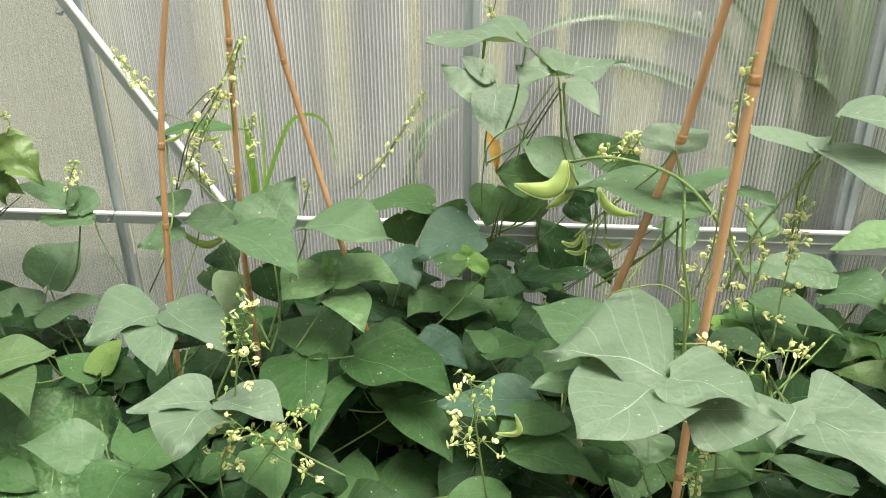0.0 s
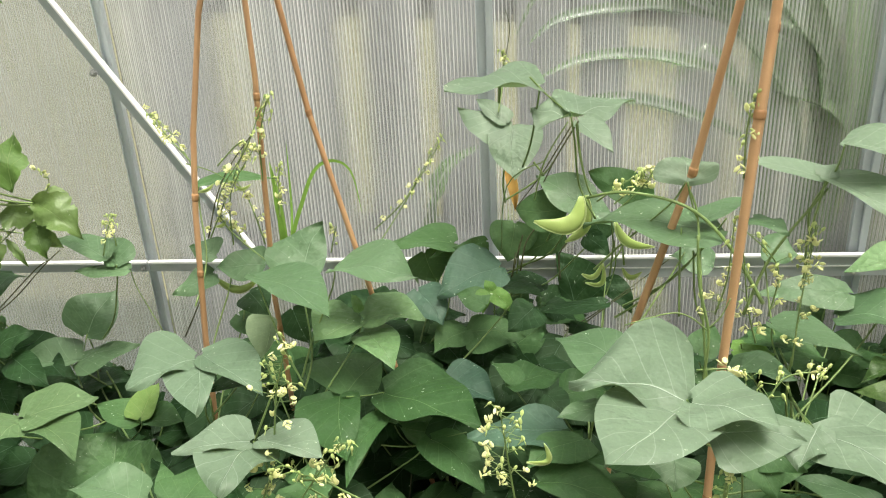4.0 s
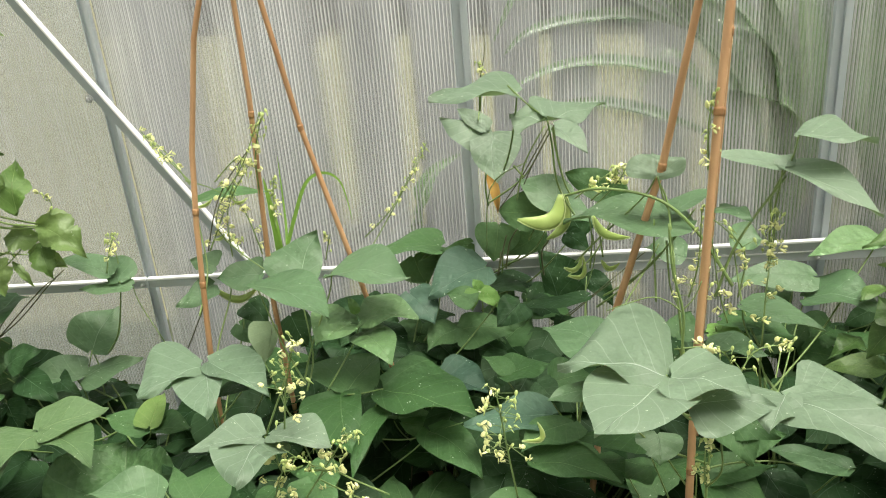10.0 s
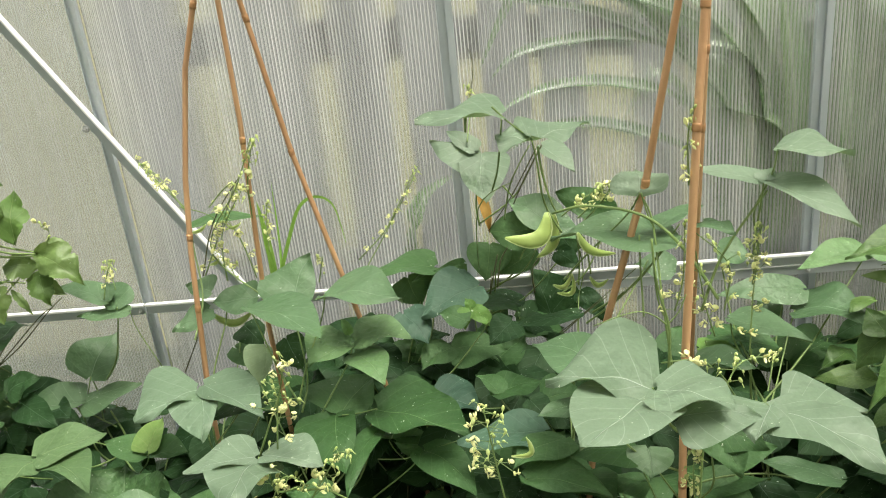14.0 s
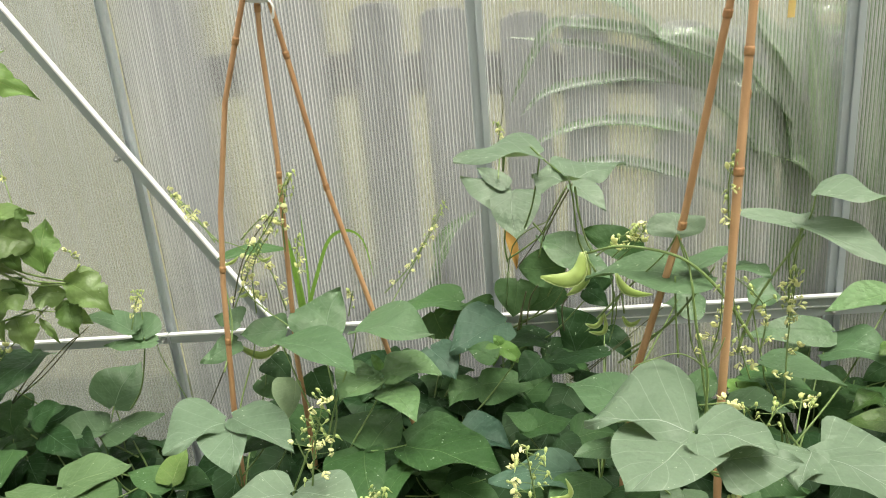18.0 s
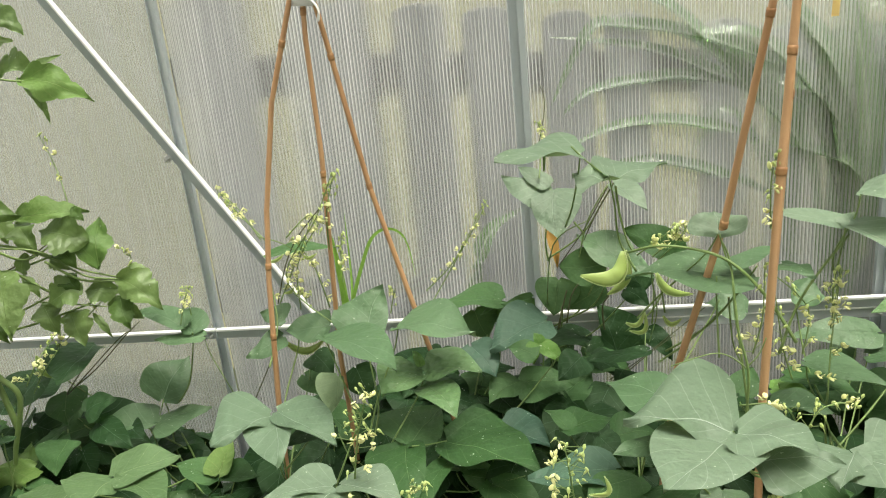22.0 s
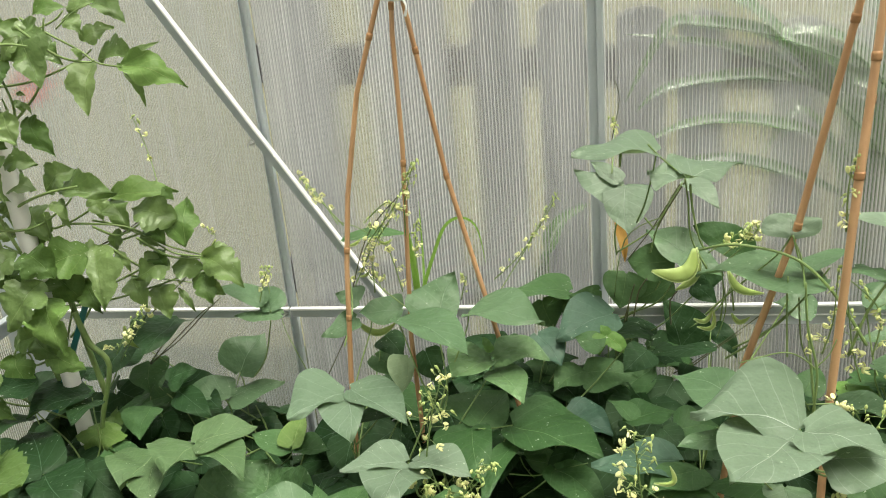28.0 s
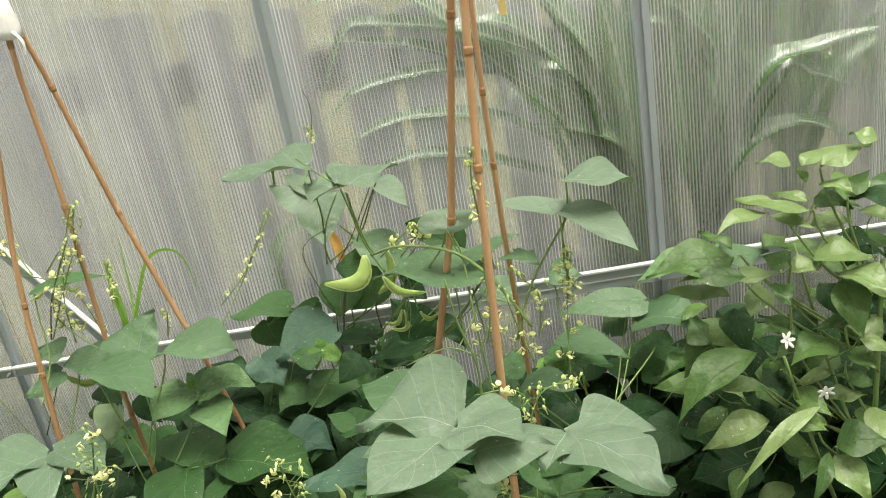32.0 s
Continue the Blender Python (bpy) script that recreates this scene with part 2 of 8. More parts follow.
TEAL = plain("teal_plastic", (0.01, 0.13, 0.13), (0.02, 0.20, 0.19), 60.0, 0.4)
YELLOW = plain("yellow_paper", (0.75, 0.52, 0.16), (0.85, 0.66, 0.28), 40.0, 0.6)
PETAL = plain("cream_petal", (0.62, 0.65, 0.22), (0.85, 0.85, 0.50), 150.0, 0.5)
WHITEPETAL = plain("white_petal", (0.80, 0.80, 0.76), (0.90, 0.90, 0.86), 150.0, 0.5)
BUD = plain("green_bud", (0.34, 0.44, 0.13), (0.52, 0.60, 0.24), 150.0, 0.5)
POD = plain("bean_pod", (0.27, 0.38, 0.09), (0.40, 0.52, 0.17), 35.0, 0.42, 0.0, 0.3, 0.002)
PALEPOD = plain("pale_pod_seam", (0.42, 0.52, 0.22), (0.52, 0.60, 0.28), 35.0, 0.42)
DRY = plain("dry_leaf", (0.42, 0.22, 0.05), (0.66, 0.42, 0.12), 60.0, 0.7)
SOIL = plain("dark_bed_soil", (0.018, 0.013, 0.009), (0.06, 0.045, 0.03), 45.0, 0.9, 0.0, 1.0, 0.02)
# fence wood darkened for the rails: shade behind the pickets put into colour
SHADEWOOD = plain("shaded_grey_wood", (0.075, 0.072, 0.078), (0.16, 0.155, 0.165), 30.0, 0.8, 0.0, 0.5, 0.003, (0.08, 1.0, 1.0))
OLDWOOD = plain("weathered_grey_wood", (0.27, 0.27, 0.305), (0.47, 0.47, 0.51), 30.0, 0.8, 0.0, 0.5, 0.003, (1.0, 1.0, 0.08))
LAWN = plain("mown_lawn", (0.125, 0.128, 0.072), (0.205, 0.198, 0.118), 2.5, 0.9, 0.0, 0.2, 0.03)
# unseen floor, made dark so little light bounces up into the leaves
DARKFLOOR = plain("unseen_dark_floor", (0.035, 0.028, 0.02), (0.09, 0.075, 0.055), 45.0, 0.9, 0.0, 0.8, 0.02)
RED = plain("red_orange_petal", (0.62, 0.09, 0.05), (0.80, 0.24, 0.10), 60.0, 0.5)


def sheet_material(name="twin_wall_polycarbonate", ribbed=0.60, haze=0.0, streaks=0.48, blur=0.004, tint=(0.86, 0.87, 0.86)):
    """Twin-wall polycarbonate: upright flutes bend the view sideways under a faint milky veil."""
    m, n, l, p = material(name)
    obj = n.new("ShaderNodeTexCoord").outputs["Object"]
    sep = n.new("ShaderNodeSeparateXYZ")
    l.new(obj, sep.inputs[0])
    ph = calc(n, l, "MULTIPLY", calc(n, l, "ADD", sep.outputs[0], sep.outputs[1]), 2 * math.pi / 0.0062)
    wave = calc(n, l, "SINE", ph)
    big = noise_tex(n, l, 3.0, 3.0)
    bp = n.new("ShaderNodeBump")
    bp.inputs["Strength"].default_value, bp.inputs["Distance"].default_value = 1.0, 0.000065
    l.new(wave, bp.inputs["Height"])
    clear = n.new("ShaderNodeBsdfTransparent")
    clear.inputs["Color"].default_value = (0.95, 0.96, 0.95, 1)
    bent = n.new("ShaderNodeBsdfRefraction")
    bent.inputs["Color"].default_value = (0.95, 0.96, 0.95, 1)
    bent.inputs["IOR"].default_value, bent.inputs["Roughness"].default_value = 1.20, blur
    l.new(bp.outputs["Normal"], bent.inputs["Normal"])
    veil = n.new("ShaderNodeBsdfTranslucent")
    veil.inputs["Color"].default_value = (*tint, 1)
    white = n.new("ShaderNodeBsdfDiffuse")
    white.inputs["Color"].default_value = (*(0.93 * c for c in tint), 1)
    shine = n.new("ShaderNodeBsdfGlossy")
    shine.inputs["Roughness"].default_value = 0.22
    l.new(bp.outputs["Normal"], shine.inputs["Normal"])

    def blend(f, a, b):
        x = n.new("ShaderNodeMixShader")
        if isinstance(f, float):
            x.inputs[0].default_value = f
        else:
            l.new(f, x.inputs[0])
        l.new(a, x.inputs[1])
        l.new(b, x.inputs[2])
        return x.outputs[0]

    see = blend(0.62, clear.outputs[0], bent.outputs[0])
    milk = blend(0.45, veil.outputs[0], white.outputs[0])
    tall = n.new("ShaderNodeMapping")
    tall.inputs["Scale"].default_value = (1.0, 1.0, 0.04)
    l.new(obj, tall.inputs["Vector"])
    streak = noise_tex(n, l, 26.0, 5.0, tall.outputs["Vector"], 0.7)
    rib = calc(n, l, "POWER", calc(n, l, "MULTIPLY_ADD", wave, 0.5, 0.5), 3.0)
    patch = noise_tex(n, l, 7.0, 3.0, tall.outputs["Vector"])
    patch = calc(n, l, "MINIMUM", 1.25, calc(n, l, "MAXIMUM", 0.15, calc(n, l, "MULTIPLY_ADD", patch, 3.6, -0.9)))
    rib = calc(n, l, "MULTIPLY", calc(n, l, "MULTIPLY", rib, patch), calc(n, l, "MULTIPLY_ADD", streak, 2.4, -0.2))
    f = calc(n, l, "ADD", calc(n, l, "MULTIPLY", rib, ribbed), calc(n, l, "MULTIPLY_ADD", big, 0.08, haze))
    f = calc(n, l, "ADD", f, calc(n, l, "MULTIPLY", calc(n, l, "POWER", streak, 3.0), streaks))
    out = blend(f, see, milk)
    out = blend(0.06, out, shine.outputs[0])
    l.new(out, n["Material Output"].inputs["Surface"])
    return m


SHEET = sheet_material()
# left pane sheet: fainter flutes, more veil, greyer tint
DULLSHEET = sheet_material("faint_fluted_twin_wall_sheet", 0.18, 0.17, 0.15, 0.02, (0.68, 0.71, 0.76))


# ---- mesh helpers
def mesh_of(name, bm, mat, smooth=True):
    me = bpy.data.meshes.new(name)
    bm.to_mesh(me)
    bm.free()
    me.materials.append(mat)
    if smooth:
        me.shade_smooth()
    return me


def part(name, bm, mat, parent=None, label="", smooth=True):
    ob = new(name, mesh_of(name, bm, mat, smooth))
    ob.parent = parent
    return tagged(ob, label)


def shared(name, me, parent, m, label=""):
    ob = new(name, me)
    ob.parent = parent
    ob.matrix_basis = m
    return tagged(ob, label)


def thing(name, at, label, category, group="", kind=""):
    ob = new(name)
    ob.location = at
    ob.empty_display_size = 0.05
    bpy.context.view_layer.update()
    return tagged(ob, label, category, group, kind)


def box(bm, x0, y0, z0, x1, y1, z1, bevel=0.0):
    r = bmesh.ops.create_cube(bm, size=1.0, matrix=Matrix.Translation(((x0 + x1) / 2, (y0 + y1) / 2, (z0 + z1) / 2)) @ Matrix.Diagonal((x1 - x0, y1 - y0, z1 - z0, 1)))
    if bevel:
        es = {e for v in r["verts"] for e in v.link_edges}
        bmesh.ops.bevel(bm, geom=list(es), offset=bevel, segments=2, affect="EDGES", profile=0.6)


def smooth_line(pts, steps=5):
    """A soft line through the points."""
    pts = [Vector(p) for p in pts]
    if len(pts) < 3:
        return pts
    out = []
    for i in range(len(pts) - 1):
        a, b = pts[i], pts[i + 1]
        ta = (pts[i + 1] - pts[max(i - 1, 0)]) * 0.5
        tb = (pts[min(i + 2, len(pts) - 1)] - pts[i]) * 0.5
        for k in range(steps):
            s = k / steps
            out.append(a * (2 * s ** 3 - 3 * s * s + 1) + ta * (s ** 3 - 2 * s * s + s) + b * (3 * s * s - 2 * s ** 3) + tb * (s ** 3 - s * s))
    return out + [pts[-1]]


def tube(bm, pts, r0, r1=None, sides=6, flat=1.0):
    """A tapering rod along the points."""
    r1 = r0 if r1 is None else r1
    pts = [Vector(p) for p in pts]
    rings = []
    for i, p in enumerate(pts):
        d = (pts[min(i + 1, len(pts) - 1)] - pts[max(i - 1, 0)]).normalized()
        a = d.cross(Vector((0.31, 0.2, 0.93)))
        a = (a if a.length > 1e-4 else d.cross(Vector((1, 0, 0)))).normalized()
        b = d.cross(a)
        r = r0 + (r1 - r0) * i / max(len(pts) - 1, 1)
        rings.append([bm.verts.new(p + (a * math.cos(k * 2 * math.pi / sides) + b * flat * math.sin(k * 2 * math.pi / sides)) * r) for k in range(sides)])
    for q, w in zip(rings, rings[1:]):
        for k in range(sides):
            bm.faces.new((q[k], q[(k + 1) % sides], w[(k + 1) % sides], w[k]))
    bm.faces.new(rings[0][::-1])
    bm.faces.new(rings[-1])


def spread(keys, v):
    """Straight interpolation between (v, w) keys."""
    for (a, x), (b, y) in zip(keys, keys[1:]):
        if v <= b:
            return x + (y - x) * (v - a) / (b - a)
    return keys[-1][1]


SHAPES = {
    "bean": ((0, 0.10), (0.008, 0.45), (0.035, 0.74), (0.085, 0.90), (0.17, 0.985), (0.28, 1.0), (0.42, 0.95), (0.56, 0.81), (0.69, 0.61), (0.80, 0.40), (0.88, 0.23), (0.94, 0.11), (0.98, 0.045), (1, 0.0)),
    "oval": ((0, 0.0), (0.04, 0.30), (0.12, 0.58), (0.25, 0.87), (0.4, 1.0), (0.55, 0.92), (0.7, 0.68), (0.82, 0.40), (0.92, 0.17), (1, 0.0)),
    "ovate": ((0, 0.0), (0.05, 0.30), (0.14, 0.66), (0.26, 0.95), (0.37, 1.0), (0.5, 0.88), (0.63, 0.64), (0.76, 0.38), (0.88, 0.17), (0.96, 0.05), (1, 0.0)),
    "round": ((0, 0.0), (0.03, 0.50), (0.10, 0.80), (0.25, 0.98), (0.45, 1.0), (0.62, 0.88), (0.78, 0.64), (0.9, 0.36), (0.96, 0.19), (1, 0.0)),
    "strap": ((0, 0.35), (0.15, 0.8), (0.4, 1.0), (0.7, 0.75), (0.9, 0.3), (1, 0.0)),
}


def blade(base, tip, width, normal, shape="bean", lean=0.0, fold=0.18, droop=0.12, wave=0.05, teeth=0, seed=0, nu=8, nv=14):
    """A leaf blade from base to tip that faces normal; lean widens one half, droop bends its middle up and its tip down."""
    rnd = random.Random(seed)
    nv = max(nv, teeth * 7)
    base, tip = Vector(base), Vector(tip)
    ax = tip - base
    ln = ax.length
    ax.normalize()
    up = Vector(normal)
    up = (up - ax * up.dot(ax)).normalized()
    sd = ax.cross(up)
    bm = bmesh.new()
    uvl = bm.loops.layers.uv.new("UVMap")
    ph, ph2, amp = rnd.uniform(0, 6.3), rnd.uniform(0, 6.3), wave * rnd.uniform(0.6, 1.3)
    bend = rnd.uniform(-0.07, 0.07)
    rows, uvs = [], {}
    for j in range(nv + 1):
        v = (j / nv) ** 1.15
        w = spread(SHAPES[shape], v) * width / 2
        if teeth:
            w *= 1.06 - 0.12 * math.sin(math.pi * v * teeth) ** 2 if teeth > 6 else 1.0
        row = []
        for i in range(nu + 1):
            u = 2 * i / nu - 1
            side = w * (1 + lean * (1 if u > 0 else -1))
            if 0 < teeth < 7:
                lobe = abs(math.sin(math.pi * (v * 0.96 + 0.02) * (teeth * 0.62) + ph + (0.5 if u > 0 else 0)))
                fine = abs(math.sin(math.pi * v * teeth * 1.9 + ph2 + (0.8 if u > 0 else 0)))
                side *= 0.66 + 0.36 * lobe ** 0.6 + 0.09 * fine
            x = u * side
            lap = -0.07 * ln * (abs(u) ** 2) * max(0.0, 1 - v * 4) if shape in ("bean", "round") else 0.0
            z = fold * abs(x) - 0.9 * fold * x * x / max(width, 1e-4) * 1.2
            z += droop * ln * (math.sin(math.pi * min(v * 1.05, 1.0)) * 0.8 - v ** 3 * 0.3 + 0.3 * v)
            z += amp * width * abs(u) ** 1.5 * math.sin(ph + v * 7.0 + (1.3 if u > 0 else 0)) + 0.25 * amp * width * math.sin(ph2 + v * 11 + u * 3)
            p = base + ax * (v * ln + lap) + sd * (x + bend * ln * math.sin(math.pi * v)) + up * z
            vt = bm.verts.new(p)
            uvs[vt] = (i / nu, v)
            row.append(vt)
        rows.append(row)
    for a, b in zip(rows, rows[1:]):
        for i in range(nu):
            f = bm.faces.new((a[i], a[i + 1], b[i + 1], b[i]))
            for lp in f.loops:
                lp[uvl].uv = uvs[lp.vert]
    bmesh.ops.remove_doubles(bm, verts=bm.verts, dist=1e-5)
    return bm


def local(parent, *pts):
    """Places in the parent's own frame, which is only moved, never turned."""
    o = parent.matrix_world.translation
    return [Vector(p) - o for p in pts]


COUNT = [0]


def leaf(plant, joint, root, mat=STEM, thick=0.0013):
    """A leaf stalk from the stem to the joint; its leaflets hang on it."""
    COUNT[0] += 1
    rnd = random.Random(COUNT[0] * 7)
    j, r = local(plant, joint, root)
    mid = j * 0.45 + r * 0.55 + Vector((rnd.uniform(-0.012, 0.012), rnd.uniform(-0.01, 0.02), -0.02))
    near = j * 0.85 + r * 0.15 + Vector((0, 0.004, -0.012))
    bm = bmesh.new()
    tube(bm, smooth_line((r, mid, near, j)), thick * 1.35, thick * 0.8, 5)
    return part("leaf", bm, mat, plant)


def leaflet(lf, base, tip, width, normal, lean=0.0, shape="bean", mat=None, fold=0.10, droop=0.07, wave=0.065, teeth=0, nu=8, nv=14):
    COUNT[0] += 1
    o = lf.parent.matrix_world.translation if lf.parent else lf.matrix_world.translation
    bm = blade(Vector(base) - o, Vector(tip) - o, width, normal, shape, lean, fold, droop, wave, teeth, COUNT[0], nu, nv)
    ob = part("leaflet", bm, mat or BEAN, lf)
    return ob


def flower_mesh():
    """A small open pea flower: standard, two wings and a keel."""
    bm = bmesh.new()
    for at, sc, rot in (((0, 0.0015, 0.0030), (0.0046, 0.0008, 0.0034), 30), ((0.0030, -0.0030, 0.0012), (0.0020, 0.0044, 0.0007), -30), ((-0.0030, -0.0030, 0.0012), (0.0020, 0.0044, 0.0007), 30), ((0, -0.003, -0.0014), (0.0009, 0.0036, 0.0011), 0)):
        bmesh.ops.create_uvsphere(bm, u_segments=7, v_segments=5, radius=1.0, matrix=pose(*at, rot, rot * 0.6, 0) @ Matrix.Diagonal((*sc, 1)))
    return mesh_of("flower", bm, PETAL)


def bud_mesh():
    bm = bmesh.new()
    bmesh.ops.create_uvsphere(bm, u_segments=7, v_segments=5, radius=1.0, matrix=Matrix.Diagonal((0.0018, 0.0020, 0.0031, 1)))
    tube(bm, [(0, 0, -0.003), (0.0005, 0, -0.008)], 0.0006, 0.0005, 4)
    return mesh_of("bud", bm, BUD)


FLOWER, BUDS = flower_mesh(), bud_mesh()


def raceme(plant, pts, flowers=8, buds=8, seed=1, reach=0.010, mat=STEM, start=0.35):
    """An upright flower stalk with buds towards its end and open flowers below them."""
    rnd = random.Random(seed)
    line = smooth_line(local(plant, *pts), 6)
    bm = bmesh.new()
    tube(bm, line, 0.0013, 0.0007, 5)
    n, put = flowers + buds, []
    for k in range(n):
        s = start + (1 - start) * (k + rnd.random()) / n
        i = min(int(s * (len(line) - 1)), len(line) - 2)
        p = line[i].lerp(line[i + 1], s * (len(line) - 1) - i)
        a = rnd.uniform(0, 6.28)
        off = Vector((math.cos(a), math.sin(a) * 0.8, rnd.uniform(-0.3, 0.6))) * reach * rnd.uniform(0.4, 1.5) * (1.25 - 0.7 * (s if n > 6 else 0.5))
        is_bud = k >= flowers * 0.7 if rnd.random() < 0.85 else (k < flowers)
        tube(bm, [p, p + off * 0.6, p + off], 0.0005, 0.0004, 4)
        put.append((is_bud, Matrix.Translation(p + off) @ pose(0, 0, 0, rnd.uniform(-50, 50), rnd.uniform(-50, 50), rnd.uniform(0, 360)) @ Matrix.Scale(rnd.uniform(0.65, 1.05) * (1.2 if is_bud else 1.15), 4)))
    stalk = part("flower_stalk", bm, mat, plant)
    for is_bud, m in put:
        shared("bud" if is_bud else "flower", BUDS if is_bud else FLOWER, stalk, m)
    return stalk


def pod(plant, top, end, width, bulge, mat=POD, seed=0):
    """A flat curved bean pod with a swollen seam, hanging from its stalk."""
    a, b = local(plant, top, end)
    g = Vector(bulge)
    bm = bmesh.new()
    n, ring = 12, []
    d = (b - a)
    flat = d.cross(g).normalized()
    for i in range(n + 1):
        s = i / n
        c = a + d * s + g * math.sin(math.pi * s) * 1.0
        tang = (d + g * math.pi * math.cos(math.pi * s)).normalized()
        side = flat.cross(tang)
        w = width * 0.5 * max(0.06, math.sin(math.pi * min(1, 0.05 + s * 0.93)) ** 0.8)
        th = min(0.0042, width * 0.3) * max(0.15, math.sin(math.pi * s)) * (1 + 0.25 * math.sin(s * 19))
        ring.append([bm.verts.new(c + side * w * x + flat * th * y) for x, y in ((1, 0), (0.55, 0.8), (-0.2, 1), (-0.9, 0.5), (-1, 0), (-0.9, -0.5), (-0.2, -1), (0.55, -0.8))])
    for q, w in zip(ring, ring[1:]):
        for k in range(8):
            bm.faces.new((q[k], q[(k + 1) % 8], w[(k + 1) % 8], w[k]))
    bm.faces.new(ring[0][::-1])
    bm.faces.new(ring[-1])
    ob = part("pod", bm, mat, plant, "pale green flat bean pod")
    seam = bmesh.new()
    edge = []
    for i in range(n + 1):
        s = i / n
        side = flat.cross((d + g * math.pi * math.cos(math.pi * s)).normalized())
        edge.append(a + d * s + g * math.sin(math.pi * s) + side * width * 0.5 * max(0.06, math.sin(math.pi * min(1, 0.05 + s * 0.93)) ** 0.8))
    tube(seam, edge, 0.0012, 0.0008, 5)
    part("pod_seam", seam, PALEPOD, ob)
    return ob


def cane(name, pts, r, label, group, nodes, top=None):
    """A bamboo stake: a slightly bent rod with swollen joints."""
    base = Vector(pts[0])
    ob = thing(name, base, label, "bamboo cane", group)
    bm = bmesh.new()
    raw = local(ob, *pts)
    line = [a.lerp(b, k / 6) for a, b in zip(raw, raw[1:]) for k in range(6)] + [raw[-1]]
    tube(bm, line, r * 1.1, r * 0.9, 10)
    part("rod", bm, BAMBOO, ob)
    total = len(line) - 1
    for s in nodes:
        i = min(int(s * total), total - 1)
        p = line[i].lerp(line[i + 1], s * total - i)
        d = (line[i + 1] - line[i]).normalized()
        b2 = bmesh.new()
        tube(b2, [p - d * 0.006, p - d * 0.0025, p - d * 0.0005, p + d * 0.0015, p + d * 0.0045], r * 1.1, r * 1.1, 10)
        for k, v in enumerate(b2.verts):
            row = k // 10
            v.co = v.co + (v.co - (p + d * (-0.006, -0.0025, -0.0005, 0.0015, 0.0045)[row])).normalized() * r * (0.0, 0.08, 0.02, 0.09, 0.0)[row]
        part("cane_joint", b2, NODE, ob)
    return ob


def bolt(parent, x, y, z, r=0.006):
    """A hexagon bolt head with its washer, facing the room."""
    bm = bmesh.new()
    bmesh.ops.create_cone(bm, cap_ends=True, segments=16, radius1=r * 1.35, radius2=r * 1.35, depth=0.0015, matrix=pose(x, y - 0.0008, z, 90, 0, 0))
    bmesh.ops.create_cone(bm, cap_ends=True, segments=6, radius1=r, radius2=r * 0.92, depth=0.005, matrix=pose(x, y - 0.004, z, 90, 15, 0))
    bmesh.ops.create_cone(bm, cap_ends=True, segments=10, radius1=r * 0.55, radius2=r * 0.5, depth=0.006, matrix=pose(x, y - 0.009, z, 90, 0, 0))
    return part("bolt", bm, STEEL, parent, "steel bolt", False)


# ---- ground
def sheet_ground(name, x0, y0, x1, y1, z, mat, label, category, steps=24, rough=0.0, seed=2):
    bm = bmesh.new()
    bmesh.ops.create_grid(bm, x_segments=steps, y_segments=steps, size=0.5)
    for v in bm.verts:
        v.co = Vector((x0 + (v.co.x + 0.5) * (x1 - x0), y0 + (v.co.y + 0.5) * (y1 - y0), z))
        v.co.z += rough * noise.noise(v.co * 9.0)
    ob = new(name, mesh_of(name, bm, mat))
    return tagged(ob, label, category, "", "structure")


sheet_ground("ground", -150, -150, 150, 150, 0.0, LAWN, "mown yellow-green lawn around the greenhouse", "lawn", 8)
VERGE = plain("rough_dark_grass", (0.025, 0.035, 0.012), (0.075, 0.085, 0.035), 30.0, 0.9, 0.0, 0.8, 0.02)
sheet_ground("verge", -3.5, 0.07, 4.5, 1.15, 0.015, VERGE, "rough dark grass along the outside of the panes", "grass", 60, 0.01)
bm = bmesh.new()
bmesh.ops.create_grid(bm, x_segments=90, y_segments=30, size=0.5)
for v in bm.verts:
    v.co = Vector((0.55 + v.co.x * 3.56, -0.45 + v.co.y * 0.92, 0.05 + 0.02 * noise.noise(v.co * 31.0)))
tagged(new("bed", mesh_of("bed", bm, SOIL)), "dark moist soil of the planting bed", "soil", "", "structure")
sheet_ground("floor", -1.23, -2.35, 2.33, -0.92, 0.02, DARKFLOOR, "unseen floor inside the greenhouse, kept dark", "floor", 40, 0.008)

# ---- greenhouse: frame, sheets, roof
SPACING, LEFT, BACK, EAVES, RIDGE = 0.62, -1.24, -2.4, 1.62, 2.15
STUDS = [-0.6115, 0.011, 0.628, 1.24, 1.86]


def stud_mesh(height, half):
    """An upright aluminium profile: a flat web, a raised rib and a narrow lip."""
    bm = bmesh.new()
    box(bm, -half, 0.004, 0.0, half, 0.012, height, 0.0008)
    box(bm, half * 0.1, -0.002, 0.0, half, 0.0045, height, 0.0012)
    box(bm, -half, 0.0, 0.0, -half + 0.0022, 0.0045, height, 0.0006)
    return mesh_of("stud", bm, ALU, False)


frame_ob = thing("frame", (0, 0, 0), "mill-finished aluminium greenhouse frame", "greenhouse frame", "", "structure")
NARROW, WIDE = stud_mesh(EAVES, 0.0085), stud_mesh(EAVES, 0.0135)
for x in STUDS:
    shared("stud", NARROW if x < -0.5 else WIDE, frame_ob, Matrix.Translation((x, 0.012, 0)))
for x in (LEFT, 2.34):
    bm = bmesh.new()
    box(bm, x - 0.02, -0.02, 0, x + 0.02, 0.045, EAVES, 0.002)
    part("corner_post", bm, ALU, frame_ob, "", False)

